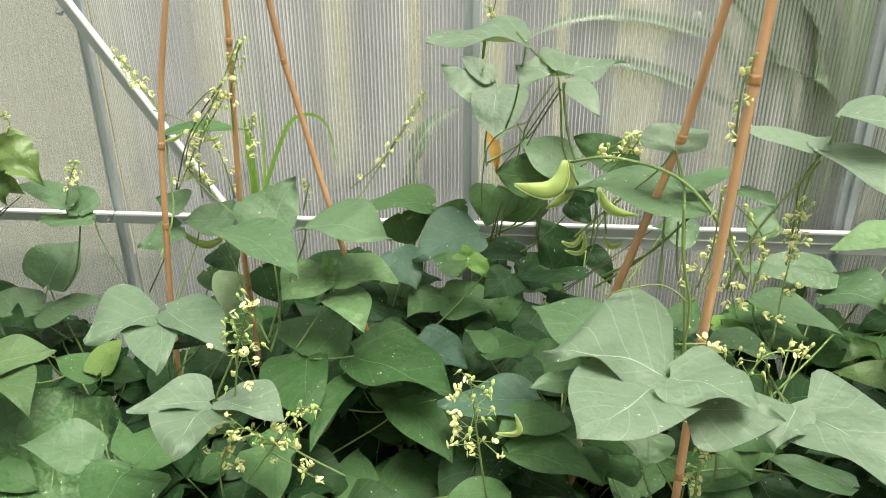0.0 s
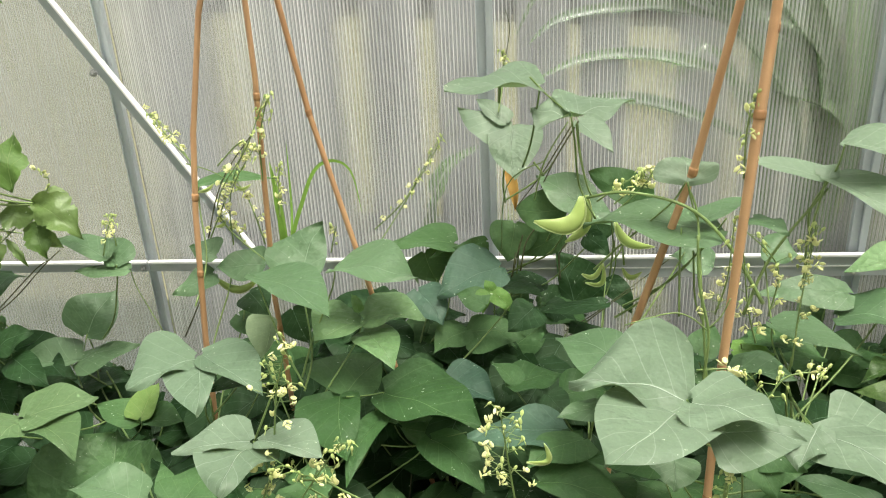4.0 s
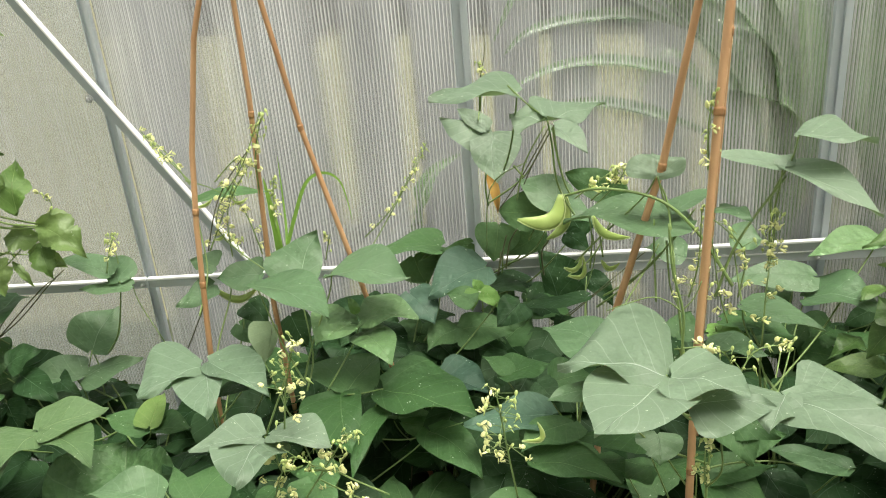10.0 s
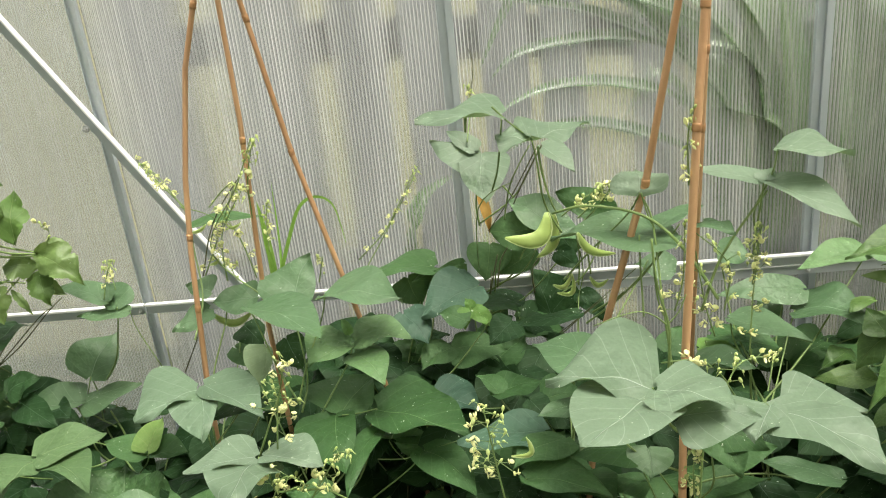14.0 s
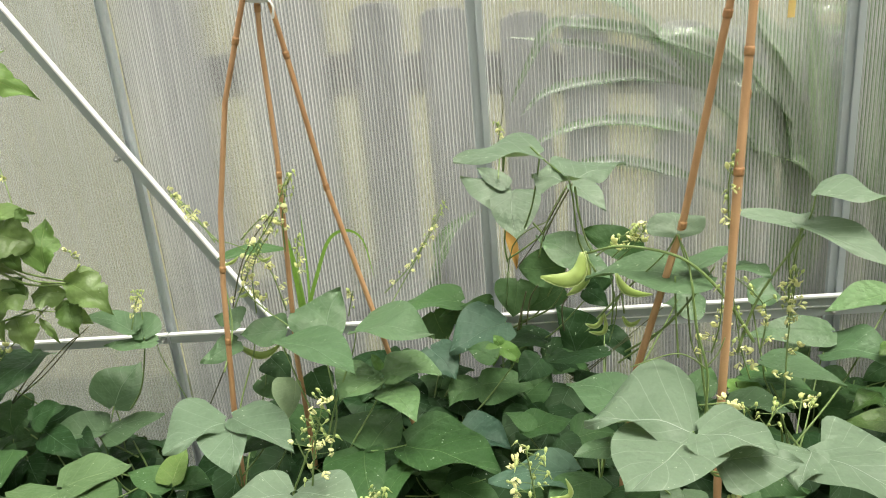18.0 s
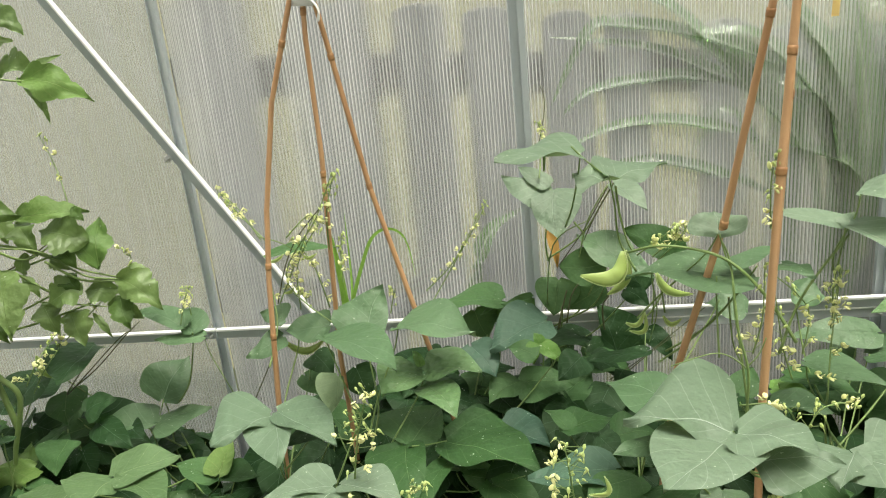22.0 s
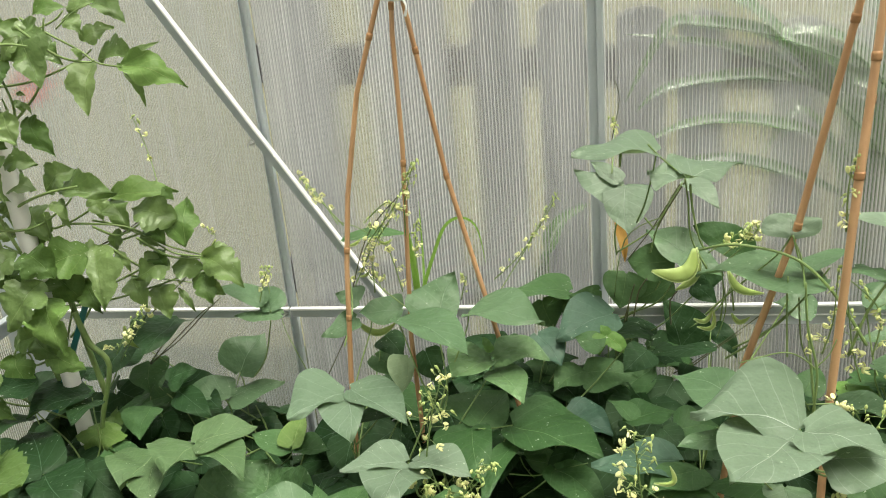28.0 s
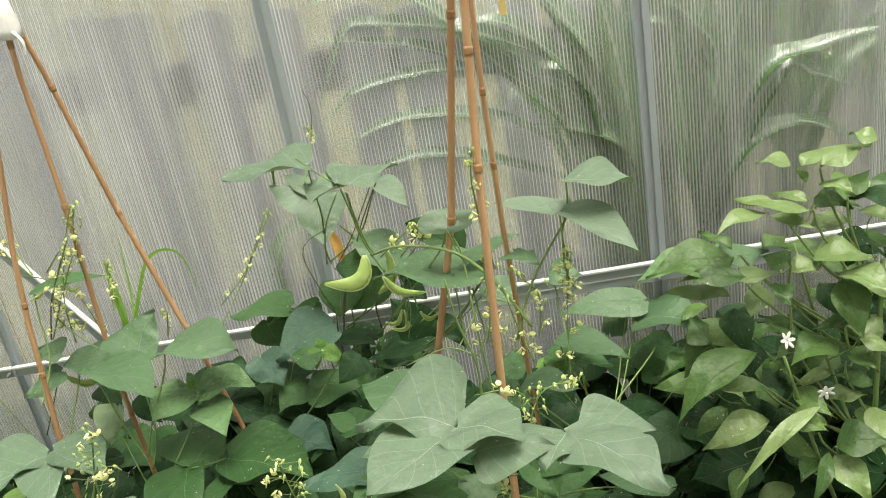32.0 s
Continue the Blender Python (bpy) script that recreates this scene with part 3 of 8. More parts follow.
for a, b, lower in ((LEFT + 0.02, -0.61, 0), (-0.607, 0.017, 0), (0.019, 2.32, 1)):
    bm = bmesh.new()
    box(bm, a, -0.004, 0.6865, b, 0.0, 0.7045, 0.0008)
    if lower:
        box(bm, a, -0.003, 0.6660, b, 0.001, 0.6840, 0.0006)
    rail = part("rail", bm, RAILALU, frame_ob, "", False)
    # flange in a whiter colour than the rail, standing in for light from above
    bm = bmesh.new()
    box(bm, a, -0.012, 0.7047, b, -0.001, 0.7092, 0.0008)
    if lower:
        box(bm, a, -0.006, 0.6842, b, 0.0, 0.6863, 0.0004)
    part("rail_flange", bm, LITALU, rail, "upper flange coloured as lit", False)
for x in STUDS:
    bolt(frame_ob, x - 0.008, -0.004, 0.695 if x < 0 else 0.675, 0.004)

# the slanting brace, an angle profile bolted to the stud
bm = bmesh.new()
ln = 1.02
box(bm, -0.30, -0.003, -0.017, ln - 0.30, 0.0, 0.0, 0.0006)
web = bmesh.new()
box(web, -0.42, -0.012, 0.0005, ln - 0.42, 0.002, 0.0040, 0.0006)
for v in bm.verts:
    v.co = Vector((v.co.x - 0.12, v.co.y, v.co.z))
brace = part("brace", bm, ALU, None, "", False)
brace.matrix_world = Matrix.Translation((-0.613, -0.006, 1.068)) @ Matrix.Rotation(math.atan2(0.588, -0.358), 4, Vector((0, -1, 0))) @ Matrix.Diagonal((1, 1, -1, 1))
brace.parent = frame_ob
part("brace_flange", web, LITALU, brace, "upper edge coloured as lit", False)
bolt(frame_ob, -0.628, -0.010, 1.052, 0.005)


def sheet(name, x0, x1, y, z0, z1, along="x", label="clear twin-wall polycarbonate sheet with upright flutes"):
    bm = bmesh.new()
    if along == "x":
        box(bm, x0, y, z0, x1, y + 0.006, z1)
    else:
        box(bm, y, x0, z0, y + 0.006, x1, z1)
    ob = new(name, mesh_of(name, bm, DULLSHEET if name == "window_1" else SHEET, False))
    ob.visible_shadow = False
    return tagged(ob, label, "greenhouse pane", "greenhouse panes", "structure")


edges = [LEFT] + STUDS + [2.34]
for i, (a, b) in enumerate(zip(edges, edges[1:])):
    sheet("window_%d" % (i + 1), a + 0.003, b - 0.003, 0.043, 0.03, EAVES)
sheet("wall_east", BACK, 0.04, 2.345, 0.03, EAVES, "y")
sheet("wall_west", BACK, 0.04, LEFT - 0.03, 0.03, EAVES, "y")
sheet("wall_south", LEFT, 2.34, BACK - 0.03, 0.03, EAVES)
mid = BACK / 2
for k, (ya, yb, za, zb) in enumerate(((0.05, mid, EAVES, RIDGE), (BACK, mid, EAVES, RIDGE))):
    bm = bmesh.new()
    vs = [bm.verts.new(p) for p in ((LEFT, ya, za), (2.34, ya, za), (2.34, yb, zb), (LEFT, yb, zb))]
    f = bm.faces.new(vs)
    r = bmesh.ops.extrude_face_region(bm, geom=[f])
    bmesh.ops.translate(bm, verts=[g for g in r["geom"] if isinstance(g, bmesh.types.BMVert)], vec=(0, 0, 0.006))
    ob = new("ceiling", mesh_of("ceiling", bm, SHEET, False))
    ob.visible_shadow = False
    tagged(ob, "sloping polycarbonate greenhouse roof", "roof", "", "structure")
for y, z in ((0.02, EAVES), (BACK, EAVES), (mid, RIDGE)):
    bm = bmesh.new()
    box(bm, LEFT, y - 0.02, z - 0.02, 2.34, y + 0.02, z + 0.015, 0.002)
    part("eaves_bar", bm, ALU, frame_ob, "", False)
# the rail and bracket of the end wall
bm = bmesh.new()
box(bm, LEFT + 0.004, -2.3, 0.672, LEFT + 0.010, -0.02, 0.705, 0.001)
box(bm, LEFT + 0.004, -2.3, 0.705, LEFT + 0.022, -0.02, 0.7095, 0.001)
part("end_rail", bm, ALU, frame_ob, "", False)

# ---- outside: picket fence, maize
fence = thing("fence", (0, 0.55, 0), "weathered grey wooden picket fence behind the panes", "fence")
for z in (0.42, 1.004):
    bm = bmesh.new()
    box(bm, -0.84, 0.012, z, 3.2, 0.050, z + 0.098, 0.004)
    for v in bm.verts:
        v.co.z -= 0.14 * (min(v.co.x, 1.2) + 0.33)
    part("fence_rail", bm, SHADEWOOD, fence, "rail coloured dark as shaded", False)


def picket(x, w, top):
    bm = bmesh.new()
    pts = [(-w / 2, 0), (w / 2, 0), (w / 2, top - w * 0.2)] + [(w / 2 * math.cos(a), top - w * 0.2 + w * 0.2 * math.sin(a)) for a in (0.5, 1.0, 1.57, 2.14, 2.64)] + [(-w / 2, top - w * 0.2)]
    f = bm.faces.new([bm.verts.new((x + px, -0.012, pz)) for px, pz in pts])
    r = bmesh.ops.extrude_face_region(bm, geom=[f])
    bmesh.ops.translate(bm, verts=[g for g in r["geom"] if isinstance(g, bmesh.types.BMVert)], vec=(0, 0.022, 0))
    bmesh.ops.recalc_face_normals(bm, faces=bm.faces)
    part("picket", bm, OLDWOOD, fence, "", False)


for x, w in ((-0.715, 0.185), (-0.484, 0.094), (-0.386, 0.096), (-0.222, 0.12), (-0.067, 0.11), (0.115, 0.11), (0.248, 0.10), (0.465, 0.11), (0.62, 0.12), (0.78, 0.11), (0.93, 0.11), (1.08, 0.11), (1.26, 0.11), (1.44, 0.11), (1.64, 0.11), (1.86, 0.11), (2.1, 0.11)):
    top = 1.275 - 0.14 * (min(x, 1.2) + 0.43)
    picket(x, w, top)


def maize(at, leaves, height=1.7):
    ob = thing("maize_plant", at, "green maize plant leaning on the outside of the pane", "maize", "maize plants outside")
    bm = bmesh.new()
    tube(bm, [(0, 0, 0), (0.01, 0, height * 0.5), (0.0, 0.01, height)], 0.014, 0.006, 8)
    part("stalk", bm, STEM, ob)
    for k, (pts, w) in enumerate(leaves):
        line = smooth_line(local(ob, *pts), 7)
        bm = bmesh.new()
        uvl = bm.loops.layers.uv.new("UVMap")
        rows, uv = [], {}
        n = len(line) - 1
        for i, p in enumerate(line):
            d = (line[min(i + 1, n)] - line[max(i - 1, 0)]).normalized()
            side = d.cross(Vector((0.1, -0.42, 0.85))).normalized()
            lift = side.cross(d)
            v = i / n
            hw = w * 1.25 * spread(SHAPES["strap"], v) / 2
            row = []
            for q in range(5):
                u = q / 2 - 1
                vt = bm.verts.new(p + side * u * hw + lift * (0.35 * abs(u) * hw + 0.05 * hw * math.sin(v * 30 + q)))
                uv[vt] = (q / 4, v)
                row.append(vt)
            rows.append(row)
        for a, b in zip(rows, rows[1:]):
            for q in range(4):
                f = bm.faces.new((a[q], a[q + 1], b[q + 1], b[q]))
                for lp in f.loops:
                    lp[uvl].uv = uv[lp.vert]
        part("long_leaf", bm, MAIZE, ob)
    return ob


maize((0.6, 0.22, 0), [
    ([(0.588, 0.157, 0.914), (0.549, 0.107, 1.034), (0.439, 0.057, 1.120), (0.343, 0.057, 1.168), (0.258, 0.057, 1.193), (0.182, 0.057, 1.207), (0.139, 0.057, 1.207), (0.103, 0.057, 1.156), (0.060, 0.057, 1.076)], 0.034),
    ([(0.508, 0.142, 0.967), (0.391, 0.092, 1.079), (0.326, 0.062, 1.121), (0.249, 0.062, 1.156), (0.163, 0.062, 1.178), (0.060, 0.062, 1.197)], 0.03),
    ([(0.511, 0.155, 0.985), (0.389, 0.085, 1.079), (0.296, 0.055, 1.110), (0.218, 0.055, 1.111), (0.130, 0.055, 1.098), (0.079, 0.055, 1.060)], 0.03),
    ([(0.515, 0.155, 0.886), (0.401, 0.085, 0.990), (0.315, 0.055, 1.026), (0.236, 0.055, 1.038), (0.157, 0.055, 1.030), (0.085, 0.055, 0.998)], 0.028),
    ([(0.518, 0.157, 0.829), (0.403, 0.087, 0.903), (0.315, 0.057, 0.947), (0.236, 0.057, 0.965), (0.165, 0.057, 0.958), (0.103, 0.057, 0.927)], 0.028),
    ([(0.534, 0.162, 0.982), (0.420, 0.092, 1.107), (0.335, 0.062, 1.166), (0.259, 0.062, 1.233), (0.166, 0.062, 1.259), (0.061, 0.062, 1.254)], 0.03),
    ([(0.631, 0.137, 0.782), (0.583, 0.057, 0.920), (0.503, 0.057, 0.967), (0.394, 0.057, 0.987)], 0.028),
    ([(0.605, 0.142, 0.884), (0.540, 0.062, 1.024), (0.459, 0.062, 1.128), (0.392, 0.062, 1.176), (0.335, 0.062, 1.177)], 0.036),
    ([(0.619, 0.152, 0.880), (0.549, 0.072, 1.090), (0.478, 0.072, 1.200), (0.401, 0.072, 1.280)], 0.045)])
maize((0.66, 0.3, 0), [
    ([(0.561, 0.172, 0.592), (0.508, 0.072, 0.937), (0.402, 0.072, 1.081), (0.315, 0.072, 1.165), (0.241, 0.072, 1.197)], 0.045),
    ([(0.573, 0.177, 0.588), (0.544, 0.077, 0.983), (0.485, 0.077, 1.095), (0.392, 0.077, 1.151)], 0.045),
    ([(0.586, 0.172, 0.614), (0.569, 0.072, 0.926), (0.509, 0.072, 1.132), (0.427, 0.072, 1.259)], 0.05),
    ([(0.584, 0.172, 0.588), (0.564, 0.072, 0.872), (0.508, 0.072, 1.032), (0.442, 0.072, 1.074), (0.371, 0.072, 1.146)], 0.04),
    ([(0.595, 0.167, 0.588), (0.613, 0.087, 0.903), (0.590, 0.087, 1.116), (0.562, 0.087, 1.235)], 0.05)])
maize((0.78, 0.26, 0), [
    ([(0.739, 0.177, 0.557), (0.743, 0.077, 0.839), (0.782, 0.077, 1.024), (0.837, 0.077, 1.170)], 0.05),
    ([(0.725, 0.162, 0.619), (0.780, 0.062, 0.837), (0.834, 0.062, 0.893), (0.917, 0.062, 0.906), (0.999, 0.062, 0.863), (1.042, 0.062, 0.812)], 0.032),
    ([(0.740, 0.172, 0.612), (0.732, 0.072, 0.865), (0.771, 0.072, 1.037), (0.725, 0.072, 1.123), (0.679, 0.072, 1.160)], 0.045),
    ([(0.737, 0.162, 0.617), (0.826, 0.062, 0.988), (0.947, 0.062, 1.038), (1.063, 0.062, 1.052)], 0.036),
    ([(0.740, 0.177, 0.584), (0.712, 0.077, 0.845), (0.700, 0.077, 1.007), (0.688, 0.077, 1.139)], 0.055),
    ([(0.739, 0.172, 0.586), (0.796, 0.072, 0.875), (0.881, 0.072, 1.007), (0.951, 0.072, 0.985), (1.033, 0.072, 0.940)], 0.042),
    ([(0.754, 0.183, 0.579), (0.771, 0.083, 0.941), (0.747, 0.083, 1.089), (0.772, 0.083, 1.200)], 0.05)])
maize((0.98, 0.34, 0), [
    ([(0.952, 0.202, 0.561), (0.934, 0.102, 0.854), (0.996, 0.102, 0.982), (1.076, 0.102, 1.029)], 0.05),
    ([(0.952, 0.202, 0.561), (0.880, 0.102, 0.863), (0.842, 0.102, 1.009), (0.775, 0.102, 1.121)], 0.05),
    ([(0.956, 0.213, 0.555), (0.928, 0.113, 0.907), (0.909, 0.113, 1.077), (0.939, 0.113, 1.169)], 0.05)])
maize((0.04, 0.20, 0), [([(-0.115, 0.170, 0.646), (-0.089, 0.090, 0.789), (-0.060, 0.090, 0.845), (-0.004, 0.090, 0.881)], 0.03), ([(-0.127, 0.170, 0.647), (-0.099, 0.090, 0.754), (-0.092, 0.090, 0.789)], 0.02)], 0.7)


def upright_maize(at, seed, count, low, high):
    """A maize plant whose narrow blades rise steeply and arch over at the tip."""
    rnd = random.Random(seed)
    leaves = []
    for k in range(count):
        side = (-1) ** k * rnd.uniform(0.25, 1.0)
        z0 = rnd.uniform(low, high)
        up, out = rnd.uniform(0.28, 0.48), rnd.uniform(0.08, 0.24)
        near = rnd.uniform(-0.10, 0.06)
        leaves.append(([(at[0], at[1], z0), (at[0] + side * out * 0.25, at[1] + near * 0.5, z0 + up * 0.5), (at[0] + side * out * 0.6, at[1] + near, z0 + up * 0.88), (at[0] + side * out, at[1] + near, z0 + up), (at[0] + side * out * 1.45, at[1] + near, z0 + up * rnd.uniform(0.7, 0.98))], rnd.uniform(0.022, 0.042)))
    return maize(at, leaves, high + 0.3)


upright_maize((0.72, 0.26, 0), 3, 11, 0.62, 1.0)
upright_maize((0.84, 0.22, 0), 5, 11, 0.62, 1.05)
upright_maize((1.00, 0.30, 0), 8, 9, 0.60, 1.0)
upright_maize((0.56, 0.36, 0), 12, 8, 0.50, 0.85)
upright_maize((1.22, 0.32, 0), 14, 8, 0.50, 0.9)
# ---- canes
TRI1 = "canes of the bean tripods"
cane("bamboo_cane", [(-0.436, -0.306, 0.020), (-0.402, -0.285, 0.711), (-0.394, -0.280, 0.808), (-0.387, -0.272, 0.907), (-0.374, -0.262, 1.018), (-0.341, -0.256, 1.175), (-0.290, -0.262, 1.313), (-0.268, -0.262, 1.370)], 0.0041, "tan bamboo cane standing in the soil, tied at its top", TRI1, (0.3, 0.46, 0.80))
cane("bamboo_cane", [(-0.303, -0.215, 0.020), (-0.303, -0.235, 0.665), (-0.303, -0.240, 0.761), (-0.292, -0.247, 0.918), (-0.280, -0.254, 1.092), (-0.277, -0.257, 1.257), (-0.273, -0.258, 1.312), (-0.272, -0.256, 1.380)], 0.0038, "slender tan bamboo cane standing in the soil, tied at its top", TRI1, (0.2, 0.55, 0.82))
cane("bamboo_cane", [(0.0, -0.26, 0.02), (-0.155, -0.235, 0.753), (-0.222, -0.224, 1.034), (-0.250, -0.235, 1.231), (-0.268, -0.255, 1.37)], 0.0040, "tan bamboo cane standing in the soil, tied at its top", TRI1, (0.25, 0.5, 0.75))
cane("bamboo_cane", [(0.14, -0.30, 0.02), (0.209, -0.349, 0.764), (0.267, -0.369, 0.99), (0.310, -0.400, 1.266), (0.34, -0.42, 1.48)], 0.0049, "stout tan bamboo cane standing in the soil", TRI1, (0.2, 0.5, 0.74))
cane("bamboo_cane", [(0.27, -0.56, 0.02), (0.295, -0.468, 0.75), (0.310, -0.457, 1.082), (0.324, -0.442, 1.27), (0.34, -0.425, 1.48)], 0.0051, "stout tan bamboo cane standing in the soil", TRI1, (0.2, 0.5, 0.68))
cane("bamboo_cane", [(0.37, -0.20, 0.02), (0.342, -0.31, 0.706), (0.332, -0.38, 0.973), (0.331, -0.41, 1.161), (0.337, -0.415, 1.48)], 0.0036, "tan bamboo cane standing in the soil", TRI1, (0.2, 0.62, 0.75))

# ---- bean plants
def bean_plant(x, y, height, lean=(0.0, 0.0), label="lima bean plant with broad green leaves in the bed"):
    """One bean plant: a thin winding stem rising from the soil."""
    ob = thing("bean_plant", (x, y, 0.05), label, "bean plant", "bean plants in the bed")
    rnd = random.Random(int(x * 1000) + 5)
    pts = [(0, 0, -0.02)]
    for k in range(1, 8):
        s = k / 7
        pts.append((lean[0] * s + rnd.uniform(-0.012, 0.012), lean[1] * s + rnd.uniform(-0.012, 0.012), (height - 0.05) * s))
    bm = bmesh.new()
    tube(bm, smooth_line(pts, 5), 0.0032, 0.0016, 6)
    part("stem", bm, STEM, ob)
    return ob


bean_a = bean_plant(-0.40, -0.36, 0.62, (0.0, 0.05))
bean_b = bean_plant(-0.22, -0.42, 0.60, (-0.02, 0.06))
bean_c = bean_plant(-0.06, -0.24, 0.62, (-0.05, 0.02))
bean_d = bean_plant(0.16, -0.32, 0.72, (0.0, 0.0))
bean_e = bean_plant(0.30, -0.52, 0.72, (0.02, 0.06))
bean_f = bean_plant(0.47, -0.34, 0.72, (-0.05, 0.0))
bean_g = bean_plant(-0.66, -0.22, 0.58, (0.03, 0.05))
bean_h = bean_plant(-0.92, -0.34, 0.5, (0.02, 0.0))
bean_i = bean_plant(0.05, -0.10, 0.66, (-0.01, 0.04))
tomato = thing("tomato_plant", (-0.93, -0.25, 0.05), "tall tomato plant with ragged light green leaves on a white stake", "tomato plant")
bm = bmesh.new()
tube(bm, smooth_line([(0, 0, -0.02), (0.0, 0.01, 0.25), (-0.02, 0.0, 0.5), (-0.06, -0.02, 0.8), (-0.12, 0.0, 1.15), (-0.17, 0.0, 1.45)], 5), 0.0065, 0.004, 7)
part("stem", bm, STEM, tomato)
pepper = thing("pepper_plant", (0.80, -0.42, 0.05), "bushy pepper plant with glossy green leaves and white flowers", "pepper plant")
bm = bmesh.new()
tube(bm, smooth_line([(0, 0, -0.02), (0.0, 0.0, 0.25), (0.01, 0.0, 0.5), (0.02, 0.01, 0.80)], 5), 0.006, 0.003, 7)
for a, b in (((0.0, 0.0, 0.3), (-0.14, -0.06, 0.72)), ((0.0, 0.0, 0.32), (0.16, -0.05, 0.78)), ((0.01, 0.0, 0.45), (-0.06, 0.10, 0.80)), ((0.0, 0.0, 0.28), (0.05, -0.14, 0.70))):
    q = Vector(a).lerp(Vector(b), 0.5) + Vector((0, 0, -0.02))
    tube(bm, smooth_line([a, q, b], 4), 0.004, 0.002, 6)
part("stem", bm, STEM, pepper)
squash = thing("squash_plant", (-0.92, -0.58, 0.05), "squash plant with round toothed leaves in the bed", "squash plant")
bm = bmesh.new()
tube(bm, smooth_line([(0, 0, -0.02), (0.0, 0.0, 0.2), (0.03, 0.01, 0.42)], 5), 0.006, 0.004, 7)
part("stem", bm, STEM, squash)


def vine(plant, pts, thick, mat):
    bm = bmesh.new()
    tube(bm, smooth_line(local(plant, *pts), 5), thick, thick * 0.7, 5)
    return part("tendril", bm, mat, plant)


# leaves, flower stalks, pods and tendrils, plant by plant
lf = leaf(bean_e, (0.230, -0.590, 0.813), (0.318, -0.467, 0.673))
leaflet(lf, (0.224, -0.590, 0.807), (0.138, -0.702, 0.825), 0.129, (0.05, 0.12, 0.99), 0.14, mat=SKYPALE)
leaflet(lf, (0.237, -0.590, 0.819), (0.310, -0.636, 0.821), 0.126, (0.05, 0.12, 0.99), -0.21, mat=SKYPALE, fold=.05)
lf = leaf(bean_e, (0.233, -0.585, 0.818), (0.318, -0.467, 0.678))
leaflet(lf, (0.233, -0.585, 0.818), (0.114, -0.557, 0.821), 0.147, (0.00, -0.10, 1.00), 0.58, mat=SKYPALE, droop=.04)
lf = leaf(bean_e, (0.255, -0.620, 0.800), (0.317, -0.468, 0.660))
leaflet(lf, (0.255, -0.620, 0.800), (0.343, -0.623, 0.795), 0.070, (0.05, -0.21, 0.98), 0.32, mat=SKYPALE, fold=-.1)
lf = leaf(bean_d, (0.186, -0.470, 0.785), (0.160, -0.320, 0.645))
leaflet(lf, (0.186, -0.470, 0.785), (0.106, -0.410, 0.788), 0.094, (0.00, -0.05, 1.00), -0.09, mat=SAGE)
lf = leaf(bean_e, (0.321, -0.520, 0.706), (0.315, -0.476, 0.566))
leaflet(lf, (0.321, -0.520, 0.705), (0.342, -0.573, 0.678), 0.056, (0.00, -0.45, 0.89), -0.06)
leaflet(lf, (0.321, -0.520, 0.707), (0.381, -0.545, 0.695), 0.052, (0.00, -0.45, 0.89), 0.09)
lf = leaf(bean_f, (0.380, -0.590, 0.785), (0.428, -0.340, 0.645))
leaflet(lf, (0.380, -0.590, 0.785), (0.461, -0.610, 0.783), 0.080, (0.00, -0.10, 1.00), -0.60, mat=SKYPALE, droop=.03)
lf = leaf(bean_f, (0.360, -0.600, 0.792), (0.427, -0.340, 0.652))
leaflet(lf, (0.360, -0.600, 0.794), (0.328, -0.651, 0.786), 0.083, (0.00, -0.15, 0.99), 0.51, mat=SKYPALE)
leaflet(lf, (0.361, -0.600, 0.790), (0.451, -0.701, 0.775), 0.086, (0.00, -0.15, 0.99), -0.02, mat=SKYPALE)
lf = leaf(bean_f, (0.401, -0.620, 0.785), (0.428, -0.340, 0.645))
leaflet(lf, (0.401, -0.620, 0.785), (0.447, -0.690, 0.778), 0.067, (0.00, -0.10, 1.00), -0.15, mat=SKYPALE)
lf = leaf(bean_f, (0.508, -0.460, 0.573), (0.443, -0.340, 0.433))
leaflet(lf, (0.508, -0.460, 0.573), (0.411, -0.412, 0.575), 0.051, (0.00, -0.05, 1.00), -0.13, mat=SAGE)
lf = leaf(bean_f, (0.330, -0.420, 0.532), (0.446, -0.340, 0.392))
leaflet(lf, (0.330, -0.420, 0.532), (0.435, -0.402, 0.533), 0.055, (0.00, -0.05, 1.00), 0.02)
lf = leaf(bean_f, (0.358, -0.450, 0.612), (0.440, -0.340, 0.472))
leaflet(lf, (0.358, -0.450, 0.612), (0.429, -0.438, 0.618), 0.043, (0.00, -0.45, 0.89), 0.18)
lf = leaf(bean_f, (0.533, -0.190, 0.694), (0.434, -0.340, 0.554))
leaflet(lf, (0.533, -0.190, 0.694), (0.643, -0.233, 0.692), 0.117, (0.00, -0.05, 1.00), -0.31, mat=SAGE)
lf = leaf(bean_f, (0.524, -0.160, 0.689), (0.435, -0.340, 0.549))
leaflet(lf, (0.494, -0.160, 0.663), (0.523, -0.098, 0.695), 0.042, (0.00, -0.45, 0.89), 0.38, mat=SAGE)
leaflet(lf, (0.554, -0.160, 0.715), (0.415, -0.159, 0.715), 0.062, (0.00, -0.45, 0.89), -0.16, mat=SAGE)
lf = leaf(bean_f, (0.392, -0.330, 0.760), (0.430, -0.340, 0.620))
leaflet(lf, (0.392, -0.330, 0.760), (0.479, -0.405, 0.756), 0.060, (0.00, -0.05, 1.00), -0.47, mat=SAGE)
lf = leaf(bean_f, (0.367, -0.290, 0.707), (0.433, -0.340, 0.567))
leaflet(lf, (0.376, -0.290, 0.718), (0.464, -0.345, 0.715), 0.055, (0.00, -0.05, 1.00), -0.35)
